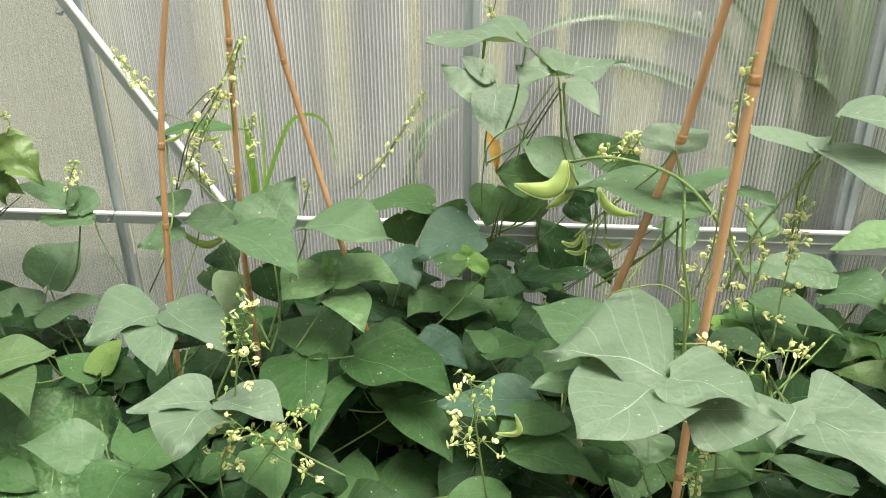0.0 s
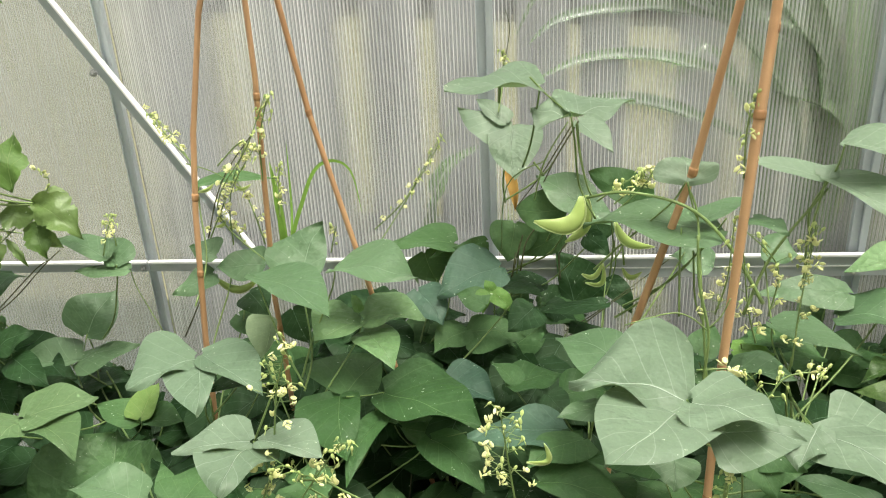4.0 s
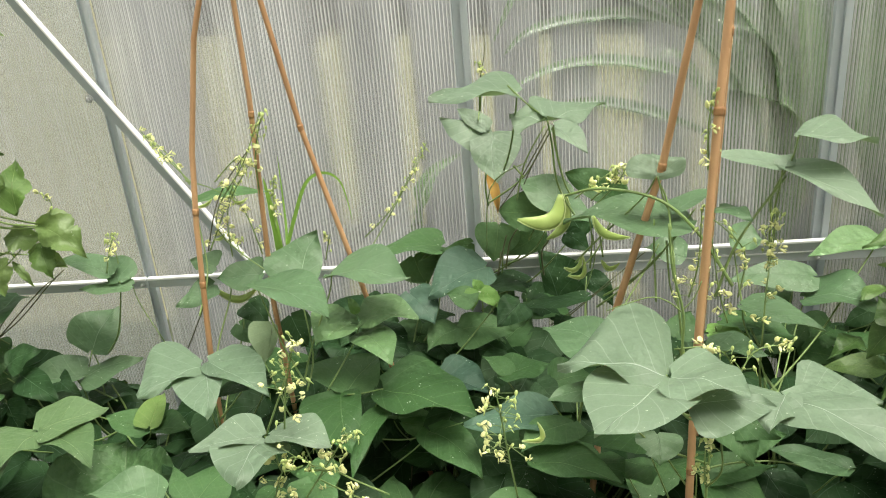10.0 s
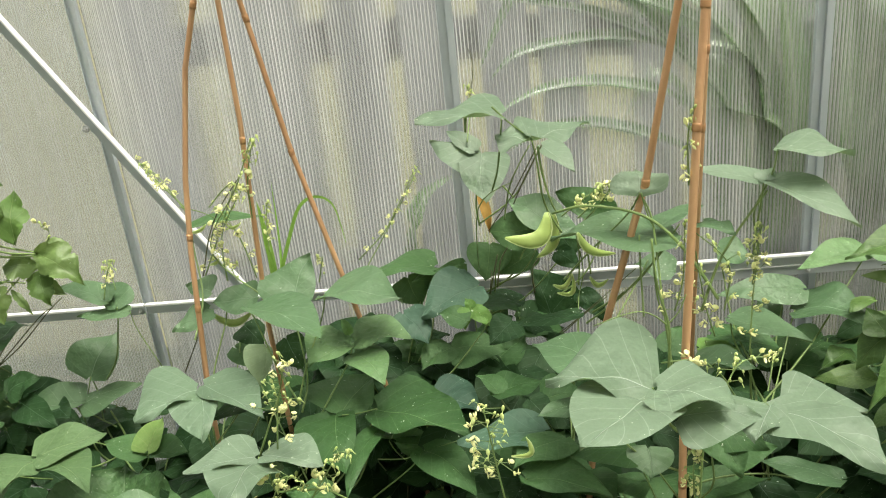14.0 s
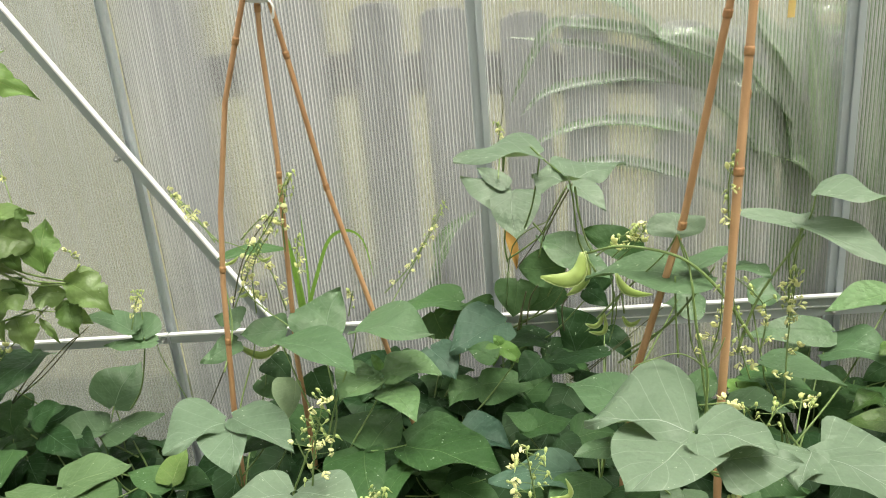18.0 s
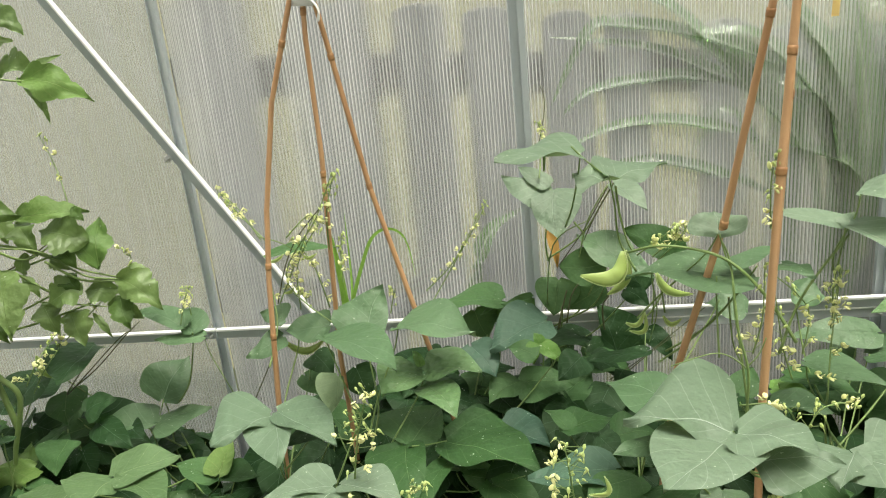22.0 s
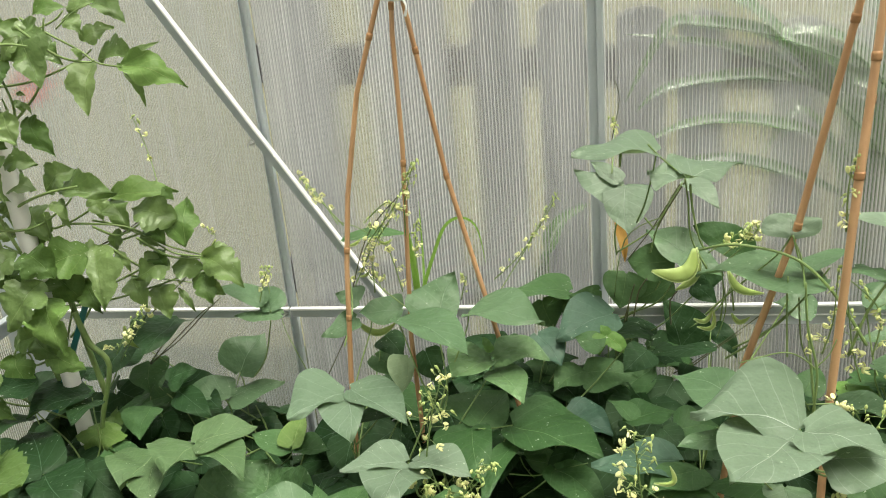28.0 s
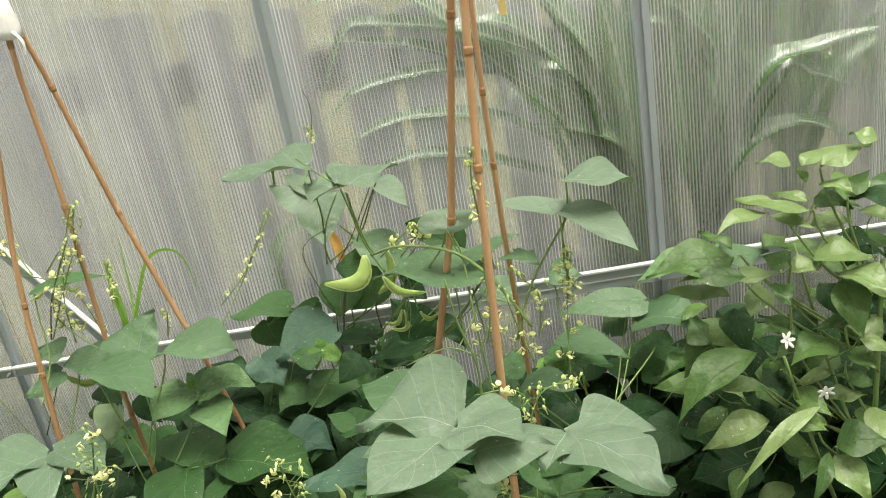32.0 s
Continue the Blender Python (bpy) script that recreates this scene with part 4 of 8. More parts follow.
leaflet(lf, (0.358, -0.290, 0.696), (0.412, -0.300, 0.696), 0.048, (0.00, -0.05, 1.00), -0.31, mat=YOUNG)
lf = leaf(bean_f, (0.327, -0.400, 0.736), (0.431, -0.340, 0.596))
leaflet(lf, (0.327, -0.400, 0.736), (0.404, -0.424, 0.735), 0.055, (0.00, -0.05, 1.00), -0.60, mat=SAGE)
lf = leaf(bean_f, (0.310, -0.300, 0.682), (0.435, -0.340, 0.542))
leaflet(lf, (0.308, -0.300, 0.697), (0.338, -0.260, 0.717), 0.047, (0.00, -0.45, 0.89), 0.04)
leaflet(lf, (0.313, -0.300, 0.667), (0.331, -0.335, 0.649), 0.040, (0.00, -0.45, 0.89), -0.06)
lf = leaf(bean_f, (0.682, -0.100, 0.750), (0.430, -0.340, 0.610))
leaflet(lf, (0.676, -0.100, 0.748), (0.554, -0.132, 0.738), 0.062, (0.00, -0.30, 0.95), 0.28, mat=PUCKERED)
leaflet(lf, (0.689, -0.100, 0.752), (0.729, -0.144, 0.738), 0.064, (0.00, -0.30, 0.95), -0.07, mat=PUCKERED)
lf = leaf(bean_f, (0.680, -0.120, 0.615), (0.440, -0.340, 0.475))
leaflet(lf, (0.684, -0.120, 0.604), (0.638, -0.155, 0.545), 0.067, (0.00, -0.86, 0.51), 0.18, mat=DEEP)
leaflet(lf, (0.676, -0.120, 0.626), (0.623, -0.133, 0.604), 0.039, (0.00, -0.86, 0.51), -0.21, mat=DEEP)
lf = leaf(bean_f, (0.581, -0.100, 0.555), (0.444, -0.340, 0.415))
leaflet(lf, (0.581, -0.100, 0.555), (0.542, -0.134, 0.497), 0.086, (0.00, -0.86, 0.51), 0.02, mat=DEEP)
lf = leaf(bean_f, (0.610, -0.140, 0.461), (0.450, -0.340, 0.321))
leaflet(lf, (0.610, -0.140, 0.461), (0.532, -0.162, 0.460), 0.071, (0.00, -0.05, 1.00), -0.25)
lf = leaf(bean_f, (0.417, -0.412, 1.030), (0.420, -0.340, 0.890))
leaflet(lf, (0.417, -0.412, 1.030), (0.493, -0.451, 1.029), 0.082, (0.00, -0.02, 1.00), -0.60, mat=SKYPALE, droop=.06)
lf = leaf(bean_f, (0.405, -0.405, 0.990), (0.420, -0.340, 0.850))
leaflet(lf, (0.406, -0.405, 0.990), (0.480, -0.514, 0.963), 0.053, (0.00, -0.24, 0.97), -0.55, mat=SKYPALE, droop=.05)
leaflet(lf, (0.402, -0.405, 0.990), (0.326, -0.364, 1.000), 0.039, (0.00, -0.24, 0.97), 0.32, mat=SKYPALE, fold=.05, droop=.03)
leaflet(lf, (0.407, -0.405, 0.991), (0.424, -0.378, 0.998), 0.026, (0.00, -0.24, 0.97), -0.25, mat=SKYPALE)
lf = leaf(bean_d, (0.258, -0.375, 0.978), (0.160, -0.320, 0.838))
leaflet(lf, (0.258, -0.375, 0.978), (0.259, -0.339, 0.999), 0.075, (0.00, -0.51, 0.86), -0.04, mat=SKYPALE, fold=.3)
lf = leaf(bean_d, (0.310, -0.370, 0.929), (0.197, -0.332, 0.789))
leaflet(lf, (0.280, -0.370, 0.926), (0.356, -0.308, 0.929), 0.036, (0.00, -0.05, 1.00), -0.34, mat=SAGE, fold=.2)
leaflet(lf, (0.341, -0.370, 0.931), (0.370, -0.416, 0.929), 0.044, (0.00, -0.05, 1.00), 0.45, mat=SAGE)
lf = leaf(bean_d, (0.304, -0.360, 0.910), (0.188, -0.328, 0.770))
leaflet(lf, (0.304, -0.360, 0.910), (0.143, -0.334, 0.911), 0.111, (0.00, -0.05, 1.00), 0.01, mat=SAGE, droop=.05)
lf = leaf(bean_d, (0.300, -0.200, 0.806), (0.160, -0.320, 0.666))
leaflet(lf, (0.338, -0.200, 0.780), (0.282, -0.178, 0.791), 0.057, (0.00, -0.45, 0.89), 0.31, mat=SAGE)
leaflet(lf, (0.262, -0.200, 0.833), (0.315, -0.194, 0.836), 0.034, (0.00, -0.45, 0.89), 0.02, mat=SAGE)
lf = leaf(bean_f, (0.403, -0.220, 0.822), (0.425, -0.340, 0.682))
leaflet(lf, (0.403, -0.220, 0.822), (0.449, -0.233, 0.815), 0.057, (0.00, -0.45, 0.89), 0.00, mat=SAGE)
lf = leaf(bean_i, (0.089, -0.330, 1.085), (0.068, -0.212, 0.945))
leaflet(lf, (0.089, -0.330, 1.085), (-0.025, -0.335, 1.085), 0.117, (0.00, -0.02, 1.00), 0.60, mat=SKYPALE, droop=.05)
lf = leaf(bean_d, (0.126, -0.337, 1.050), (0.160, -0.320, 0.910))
leaflet(lf, (0.128, -0.337, 1.051), (0.206, -0.300, 1.055), 0.088, (0.00, -0.12, 0.99), -0.51, mat=SKYPALE, droop=.03, fold=.0)
leaflet(lf, (0.124, -0.337, 1.050), (0.078, -0.309, 1.053), 0.113, (0.00, -0.12, 0.99), 0.30, mat=SKYPALE, droop=.03, fold=.0)
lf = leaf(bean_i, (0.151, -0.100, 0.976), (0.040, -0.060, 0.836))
leaflet(lf, (0.151, -0.100, 0.976), (0.198, -0.160, 0.946), 0.043, (0.00, -0.45, 0.89), -0.39, mat=SKYPALE)
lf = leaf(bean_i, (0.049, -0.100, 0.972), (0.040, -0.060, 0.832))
leaflet(lf, (0.055, -0.100, 0.971), (0.056, -0.177, 0.913), 0.082, (0.00, -0.60, 0.80), -0.15, mat=SKYPALE, droop=.04, fold=.05)
leaflet(lf, (0.048, -0.100, 0.968), (-0.030, -0.070, 0.991), 0.057, (0.00, -0.60, 0.80), -0.58, mat=SKYPALE, fold=.05)
leaflet(lf, (0.043, -0.100, 0.976), (-0.002, -0.063, 1.004), 0.034, (0.00, -0.60, 0.80), 0.33, mat=SKYPALE)
lf = leaf(bean_i, (0.155, -0.150, 0.865), (0.060, -0.076, 0.725))
leaflet(lf, (0.155, -0.150, 0.861), (0.089, -0.089, 0.888), 0.073, (0.00, -0.41, 0.91), 0.19, mat=SAGE)
leaflet(lf, (0.155, -0.150, 0.868), (0.202, -0.199, 0.846), 0.059, (0.00, -0.41, 0.91), 0.16, mat=SAGE)
lf = leaf(bean_i, (0.131, -0.120, 0.844), (0.040, -0.060, 0.704))
leaflet(lf, (0.131, -0.120, 0.844), (0.057, -0.120, 0.844), 0.067, (0.00, -0.86, 0.51), 0.03, shape="round")
lf = leaf(bean_i, (0.269, -0.030, 0.810), (0.150, -0.047, 0.670))
leaflet(lf, (0.269, -0.030, 0.810), (0.176, -0.000, 0.861), 0.059, (0.00, -0.86, 0.51), 0.35, shape="round")
lf = leaf(bean_i, (0.177, -0.130, 0.800), (0.041, -0.062, 0.660))
leaflet(lf, (0.191, -0.130, 0.799), (0.158, -0.103, 0.845), 0.051, (0.00, -0.86, 0.51), 0.13, mat=DEEP)
leaflet(lf, (0.164, -0.130, 0.801), (0.200, -0.146, 0.774), 0.036, (0.00, -0.86, 0.51), -0.03, mat=DEEP)
lf = leaf(bean_b, (-0.245, -0.280, 0.812), (-0.240, -0.360, 0.672))
leaflet(lf, (-0.245, -0.280, 0.812), (-0.225, -0.204, 0.861), 0.090, (0.00, -0.54, 0.84), -0.33, mat=SAGE, fold=.05)
lf = leaf(bean_b, (-0.303, -0.310, 0.826), (-0.240, -0.360, 0.686))
leaflet(lf, (-0.303, -0.310, 0.826), (-0.176, -0.420, 0.821), 0.078, (0.00, -0.05, 1.00), -0.47, mat=SAGE, fold=-.05)
lf = leaf(bean_b, (-0.191, -0.300, 0.835), (-0.240, -0.360, 0.695))
leaflet(lf, (-0.191, -0.300, 0.835), (-0.072, -0.333, 0.833), 0.109, (0.00, -0.05, 1.00), -0.33, mat=SAGE)
lf = leaf(bean_b, (-0.158, -0.314, 0.757), (-0.239, -0.362, 0.617))
leaflet(lf, (-0.159, -0.314, 0.756), (-0.216, -0.362, 0.749), 0.094, (0.00, -0.15, 0.99), 0.60, mat=PUCKERED)
leaflet(lf, (-0.155, -0.314, 0.760), (-0.069, -0.313, 0.760), 0.080, (0.00, -0.15, 0.99), -0.49, mat=PUCKERED)
leaflet(lf, (-0.157, -0.314, 0.741), (-0.104, -0.391, 0.729), 0.061, (0.00, -0.15, 0.99), -0.15, mat=PUCKERED)
leaflet(lf, (-0.162, -0.314, 0.772), (-0.179, -0.272, 0.778), 0.016, (0.00, -0.15, 0.99), 0.17, mat=YOUNG)
lf = leaf(bean_b, (-0.191, -0.350, 0.657), (-0.236, -0.372, 0.517))
leaflet(lf, (-0.188, -0.350, 0.658), (-0.144, -0.269, 0.674), 0.118, (0.00, -0.20, 0.98), -0.40)
leaflet(lf, (-0.193, -0.350, 0.657), (-0.163, -0.467, 0.634), 0.092, (0.00, -0.20, 0.98), 0.32, fold=.1)
lf = leaf(bean_b, (-0.128, -0.370, 0.639), (-0.235, -0.374, 0.499))
leaflet(lf, (-0.128, -0.370, 0.639), (-0.161, -0.492, 0.615), 0.037, (0.00, -0.20, 0.98), 0.07)
lf = leaf(bean_b, (-0.131, -0.341, 0.658), (-0.236, -0.372, 0.518))
leaflet(lf, (-0.131, -0.341, 0.658), (0.010, -0.416, 0.654), 0.123, (0.00, -0.05, 1.00), -0.40, droop=.05)
lf = leaf(bean_c, (-0.053, -0.300, 0.638), (-0.097, -0.225, 0.498))
leaflet(lf, (-0.053, -0.300, 0.638), (0.025, -0.323, 0.633), 0.093, (0.00, -0.20, 0.98), -0.27, mat=BLUISH)
lf = leaf(bean_d, (0.115, -0.420, 0.653), (0.160, -0.320, 0.513))
leaflet(lf, (0.115, -0.420, 0.653), (-0.008, -0.434, 0.652), 0.086, (0.00, -0.05, 1.00), -0.03, mat=BLUISH)
lf = leaf(bean_b, (-0.064, -0.370, 0.599), (-0.234, -0.378, 0.459))
leaflet(lf, (-0.064, -0.370, 0.599), (0.014, -0.463, 0.580), 0.065, (0.00, -0.20, 0.98), 0.05)
lf = leaf(bean_d, (0.105, -0.440, 0.600), (0.160, -0.320, 0.460))
leaflet(lf, (0.124, -0.440, 0.606), (0.147, -0.359, 0.610), 0.077, (0.00, -0.05, 1.00), -0.60)
leaflet(lf, (0.086, -0.440, 0.594), (0.202, -0.493, 0.591), 0.074, (0.00, -0.05, 1.00), -0.15, fold=.1)
lf = leaf(bean_e, (0.239, -0.470, 0.623), (0.312, -0.483, 0.483))
leaflet(lf, (0.231, -0.470, 0.652), (0.139, -0.470, 0.652), 0.059, (0.00, -0.05, 1.00), -0.39)
leaflet(lf, (0.247, -0.470, 0.594), (0.183, -0.448, 0.595), 0.051, (0.00, -0.05, 1.00), -0.52)
lf = leaf(bean_e, (0.169, -0.500, 0.742), (0.316, -0.473, 0.602))
leaflet(lf, (0.169, -0.500, 0.742), (0.103, -0.514, 0.741), 0.045, (0.00, -0.05, 1.00), -0.03, mat=SAGE)
lf = leaf(bean_e, (0.246, -0.480, 0.659), (0.313, -0.480, 0.519))
leaflet(lf, (0.246, -0.480, 0.659), (0.242, -0.519, 0.639), 0.061, (0.00, -0.45, 0.89), 0.00, mat=SAGE)
lf = leaf(bean_d, (0.050, -0.330, 0.664), (0.160, -0.320, 0.524))
leaflet(lf, (0.047, -0.330, 0.662), (0.127, -0.304, 0.663), 0.066, (0.00, -0.05, 1.00), -0.13)
leaflet(lf, (0.053, -0.330, 0.666), (0.018, -0.279, 0.669), 0.033, (0.00, -0.05, 1.00), 0.38)
lf = leaf(bean_d, (0.108, -0.360, 0.668), (0.160, -0.320, 0.528))
leaflet(lf, (0.118, -0.360, 0.667), (0.180, -0.354, 0.670), 0.070, (0.00, -0.45, 0.89), 0.05)
leaflet(lf, (0.098, -0.360, 0.669), (0.127, -0.391, 0.653), 0.041, (0.00, -0.45, 0.89), -0.16, mat=DEEP)
lf = leaf(bean_i, (0.004, -0.190, 0.660), (0.043, -0.071, 0.520))
leaflet(lf, (-0.017, -0.190, 0.668), (0.070, -0.199, 0.664), 0.075, (0.00, -0.41, 0.91), 0.15)
leaflet(lf, (-0.021, -0.190, 0.670), (-0.071, -0.229, 0.653), 0.057, (0.00, -0.41, 0.91), 0.16)
leaflet(lf, (0.050, -0.190, 0.641), (0.103, -0.147, 0.660), 0.063, (0.00, -0.41, 0.91), 0.05)
lf = leaf(bean_i, (0.030, -0.130, 0.751), (0.041, -0.065, 0.611))
leaflet(lf, (0.030, -0.130, 0.751), (-0.066, -0.184, 0.727), 0.100, (0.00, -0.41, 0.91), 0.21, mat=BLUISH, fold=.1)
lf = leaf(bean_i, (-0.113, -0.150, 0.710), (0.042, -0.068, 0.570))
leaflet(lf, (-0.099, -0.150, 0.718), (-0.056, -0.209, 0.688), 0.068, (0.00, -0.45, 0.89), 0.05, mat=BLUISH)
leaflet(lf, (-0.127, -0.150, 0.703), (-0.174, -0.173, 0.692), 0.058, (0.00, -0.45, 0.89), -0.06, mat=DEEP)
lf = leaf(bean_i, (0.018, -0.200, 0.743), (0.041, -0.066, 0.603))
leaflet(lf, (0.016, -0.200, 0.743), (0.006, -0.220, 0.716), 0.026, (0.00, -0.80, 0.60), 0.48, mat=YOUNG, fold=.2)
leaflet(lf, (0.019, -0.200, 0.742), (0.055, -0.219, 0.716), 0.028, (0.00, -0.80, 0.60), -0.05, mat=YOUNG, fold=.2)
leaflet(lf, (0.018, -0.200, 0.744), (0.009, -0.189, 0.758), 0.018, (0.00, -0.80, 0.60), 0.24, mat=YOUNG)
lf = leaf(bean_d, (0.155, -0.060, 0.639), (0.160, -0.320, 0.499))
leaflet(lf, (0.155, -0.060, 0.639), (0.122, -0.010, 0.725), 0.081, (0.00, -0.86, 0.51), 0.54, mat=DEEP, fold=.1)
lf = leaf(bean_d, (0.195, -0.140, 0.689), (0.160, -0.320, 0.549))
leaflet(lf, (0.195, -0.140, 0.689), (0.079, -0.167, 0.688), 0.044, (0.00, -0.05, 1.00), -0.12, mat=DEEP)
lf = leaf(bean_d, (0.204, -0.060, 0.688), (0.160, -0.320, 0.548))
leaflet(lf, (0.204, -0.060, 0.688), (0.246, -0.088, 0.641), 0.040, (0.00, -0.86, 0.51), -0.14, mat=DEEP)
lf = leaf(bean_c, (-0.040, -0.080, 0.767), (-0.092, -0.188, 0.627))
leaflet(lf, (-0.045, -0.080, 0.770), (-0.152, -0.083, 0.770), 0.097, (0.00, -0.05, 1.00), 0.26)
leaflet(lf, (-0.036, -0.080, 0.764), (-0.082, -0.118, 0.762), 0.024, (0.00, -0.05, 1.00), 0.10)
lf = leaf(bean_c, (-0.068, -0.070, 0.748), (-0.106, -0.222, 0.608))
leaflet(lf, (-0.095, -0.070, 0.749), (-0.072, -0.096, 0.705), 0.071, (0.00, -0.86, 0.51), -0.00)
leaflet(lf, (-0.040, -0.070, 0.746), (-0.071, -0.079, 0.730), 0.036, (0.00, -0.86, 0.51), 0.07)
lf = leaf(bean_i, (0.064, -0.090, 0.792), (0.041, -0.063, 0.652))
leaflet(lf, (0.055, -0.090, 0.808), (0.043, -0.121, 0.755), 0.077, (0.00, -0.86, 0.51), 0.01)
leaflet(lf, (0.129, -0.090, 0.791), (0.064, -0.109, 0.760), 0.047, (0.00, -0.86, 0.51), -0.00)
leaflet(lf, (0.008, -0.090, 0.778), (-0.047, -0.096, 0.769), 0.040, (0.00, -0.86, 0.51), -0.43)
lf = leaf(bean_i, (0.064, -0.100, 0.698), (0.042, -0.069, 0.558))
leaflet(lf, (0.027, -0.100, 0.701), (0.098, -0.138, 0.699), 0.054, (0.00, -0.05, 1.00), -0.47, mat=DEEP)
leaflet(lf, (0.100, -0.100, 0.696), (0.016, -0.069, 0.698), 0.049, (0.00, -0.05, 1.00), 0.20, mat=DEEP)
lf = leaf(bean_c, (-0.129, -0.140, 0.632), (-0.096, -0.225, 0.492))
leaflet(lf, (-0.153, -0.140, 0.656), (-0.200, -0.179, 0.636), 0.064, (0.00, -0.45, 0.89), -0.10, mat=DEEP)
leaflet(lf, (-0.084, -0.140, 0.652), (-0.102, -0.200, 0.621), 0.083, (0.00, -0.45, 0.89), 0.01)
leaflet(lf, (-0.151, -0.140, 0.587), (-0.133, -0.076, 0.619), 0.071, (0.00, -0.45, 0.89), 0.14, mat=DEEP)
lf = leaf(bean_c, (0.046, -0.220, 0.729), (-0.104, -0.222, 0.589))
leaflet(lf, (0.010, -0.220, 0.731), (-0.035, -0.202, 0.740), 0.045, (0.00, -0.45, 0.89), 0.05)
leaflet(lf, (0.082, -0.220, 0.727), (0.044, -0.257, 0.708), 0.059, (0.00, -0.45, 0.89), -0.05, mat=DEEP)
lf = leaf(bean_a, (-0.396, -0.335, 0.710), (-0.400, -0.317, 0.570))
leaflet(lf, (-0.400, -0.335, 0.709), (-0.475, -0.402, 0.702), 0.115, (0.00, -0.10, 1.00), 0.60, mat=GLAUCOUS, fold=.05)
leaflet(lf, (-0.398, -0.335, 0.705), (-0.361, -0.449, 0.694), 0.075, (0.00, -0.10, 1.00), 0.34, mat=GLAUCOUS, fold=.05)
leaflet(lf, (-0.389, -0.335, 0.715), (-0.278, -0.417, 0.707), 0.078, (0.00, -0.10, 1.00), -0.54, mat=GLAUCOUS, fold=.0)
lf = leaf(bean_a, (-0.319, -0.290, 0.658), (-0.400, -0.321, 0.518))
leaflet(lf, (-0.319, -0.290, 0.658), (-0.393, -0.339, 0.656), 0.060, (0.00, -0.05, 1.00), 0.01, mat=DEEP)
lf = leaf(bean_a, (-0.303, -0.270, 0.737), (-0.400, -0.315, 0.597))
leaflet(lf, (-0.303, -0.270, 0.737), (-0.309, -0.320, 0.699), 0.046, (0.30, -0.60, 0.75), 0.59, mat=YOUNGPALE)
lf = leaf(bean_a, (-0.377, -0.200, 0.794), (-0.400, -0.310, 0.654))
leaflet(lf, (-0.398, -0.200, 0.809), (-0.443, -0.187, 0.816), 0.050, (0.00, -0.45, 0.89), 0.22, mat=SAGE)
leaflet(lf, (-0.408, -0.200, 0.779), (-0.461, -0.238, 0.760), 0.050, (0.00, -0.45, 0.89), -0.06, mat=SAGE)
leaflet(lf, (-0.325, -0.200, 0.794), (-0.399, -0.206, 0.791), 0.067, (0.00, -0.45, 0.89), 0.08, mat=SAGE)
lf = leaf(bean_a, (-0.383, -0.160, 0.703), (-0.400, -0.318, 0.563))
leaflet(lf, (-0.371, -0.160, 0.724), (-0.330, -0.204, 0.702), 0.055, (0.00, -0.45, 0.89), 0.07, mat=DEEP)
leaflet(lf, (-0.394, -0.160, 0.682), (-0.337, -0.204, 0.660), 0.044, (0.00, -0.45, 0.89), 0.10)
lf = leaf(bean_a, (-0.415, -0.180, 0.915), (-0.401, -0.299, 0.775))
leaflet(lf, (-0.415, -0.180, 0.915), (-0.295, -0.161, 0.916), 0.047, (0.00, -0.05, 1.00), -0.05)
lf = leaf(bean_b, (-0.352, -0.200, 0.642), (-0.235, -0.374, 0.502))
leaflet(lf, (-0.291, -0.200, 0.714), (-0.264, -0.227, 0.669), 0.056, (0.00, -0.86, 0.51), -0.00, mat=DEEP)
leaflet(lf, (-0.413, -0.200, 0.571), (-0.374, -0.220, 0.537), 0.062, (0.00, -0.86, 0.51), -0.11)
lf = leaf(bean_d, (0.083, -0.500, 0.637), (0.160, -0.320, 0.497))
leaflet(lf, (0.083, -0.500, 0.637), (0.190, -0.548, 0.635), 0.069, (0.00, -0.05, 1.00), -0.40)
lf = leaf(bean_d, (0.140, -0.440, 0.654), (0.160, -0.320, 0.514))
leaflet(lf, (0.140, -0.440, 0.654), (0.067, -0.496, 0.651), 0.067, (0.00, -0.05, 1.00), -0.13)
lf = leaf(bean_b, (-0.240, -0.570, 0.747), (-0.239, -0.450, 0.607))
leaflet(lf, (-0.244, -0.570, 0.747), (-0.327, -0.594, 0.747), 0.065, (0.00, 0.00, 1.00), 0.60, mat=SKYPALE, fold=-.05)
leaflet(lf, (-0.234, -0.570, 0.749), (-0.153, -0.598, 0.749), 0.065, (0.00, 0.00, 1.00), -0.60, mat=SKYPALE, fold=-.05)
leaflet(lf, (-0.242, -0.570, 0.744), (-0.254, -0.655, 0.744), 0.093, (0.00, 0.00, 1.00), 0.13, mat=SKYPALE, fold=-.05)
lf = leaf(bean_g, (-0.571, -0.180, 0.785), (-0.630, -0.170, 0.645))
leaflet(lf, (-0.586, -0.180, 0.796), (-0.692, -0.135, 0.810), 0.047, (0.00, -0.30, 0.95), 0.27, mat=SAGE)
leaflet(lf, (-0.573, -0.180, 0.784), (-0.611, -0.115, 0.804), 0.051, (0.00, -0.30, 0.95), 0.33, mat=SAGE)
leaflet(lf, (-0.553, -0.180, 0.776), (-0.641, -0.184, 0.775), 0.035, (0.00, -0.30, 0.95), -0.07, mat=SAGE)
lf = leaf(bean_g, (-0.669, -0.150, 0.641), (-0.636, -0.180, 0.501))
leaflet(lf, (-0.669, -0.150, 0.641), (-0.637, -0.079, 0.690), 0.099, (0.10, -0.60, 0.80), -0.16, mat=SAGE)
lf = leaf(bean_g, (-0.701, -0.173, 0.604), (-0.638, -0.183, 0.464))
leaflet(lf, (-0.686, -0.173, 0.604), (-0.794, -0.180, 0.602), 0.066, (0.00, -0.30, 0.95), 0.60, mat=SAGE, fold=.25)
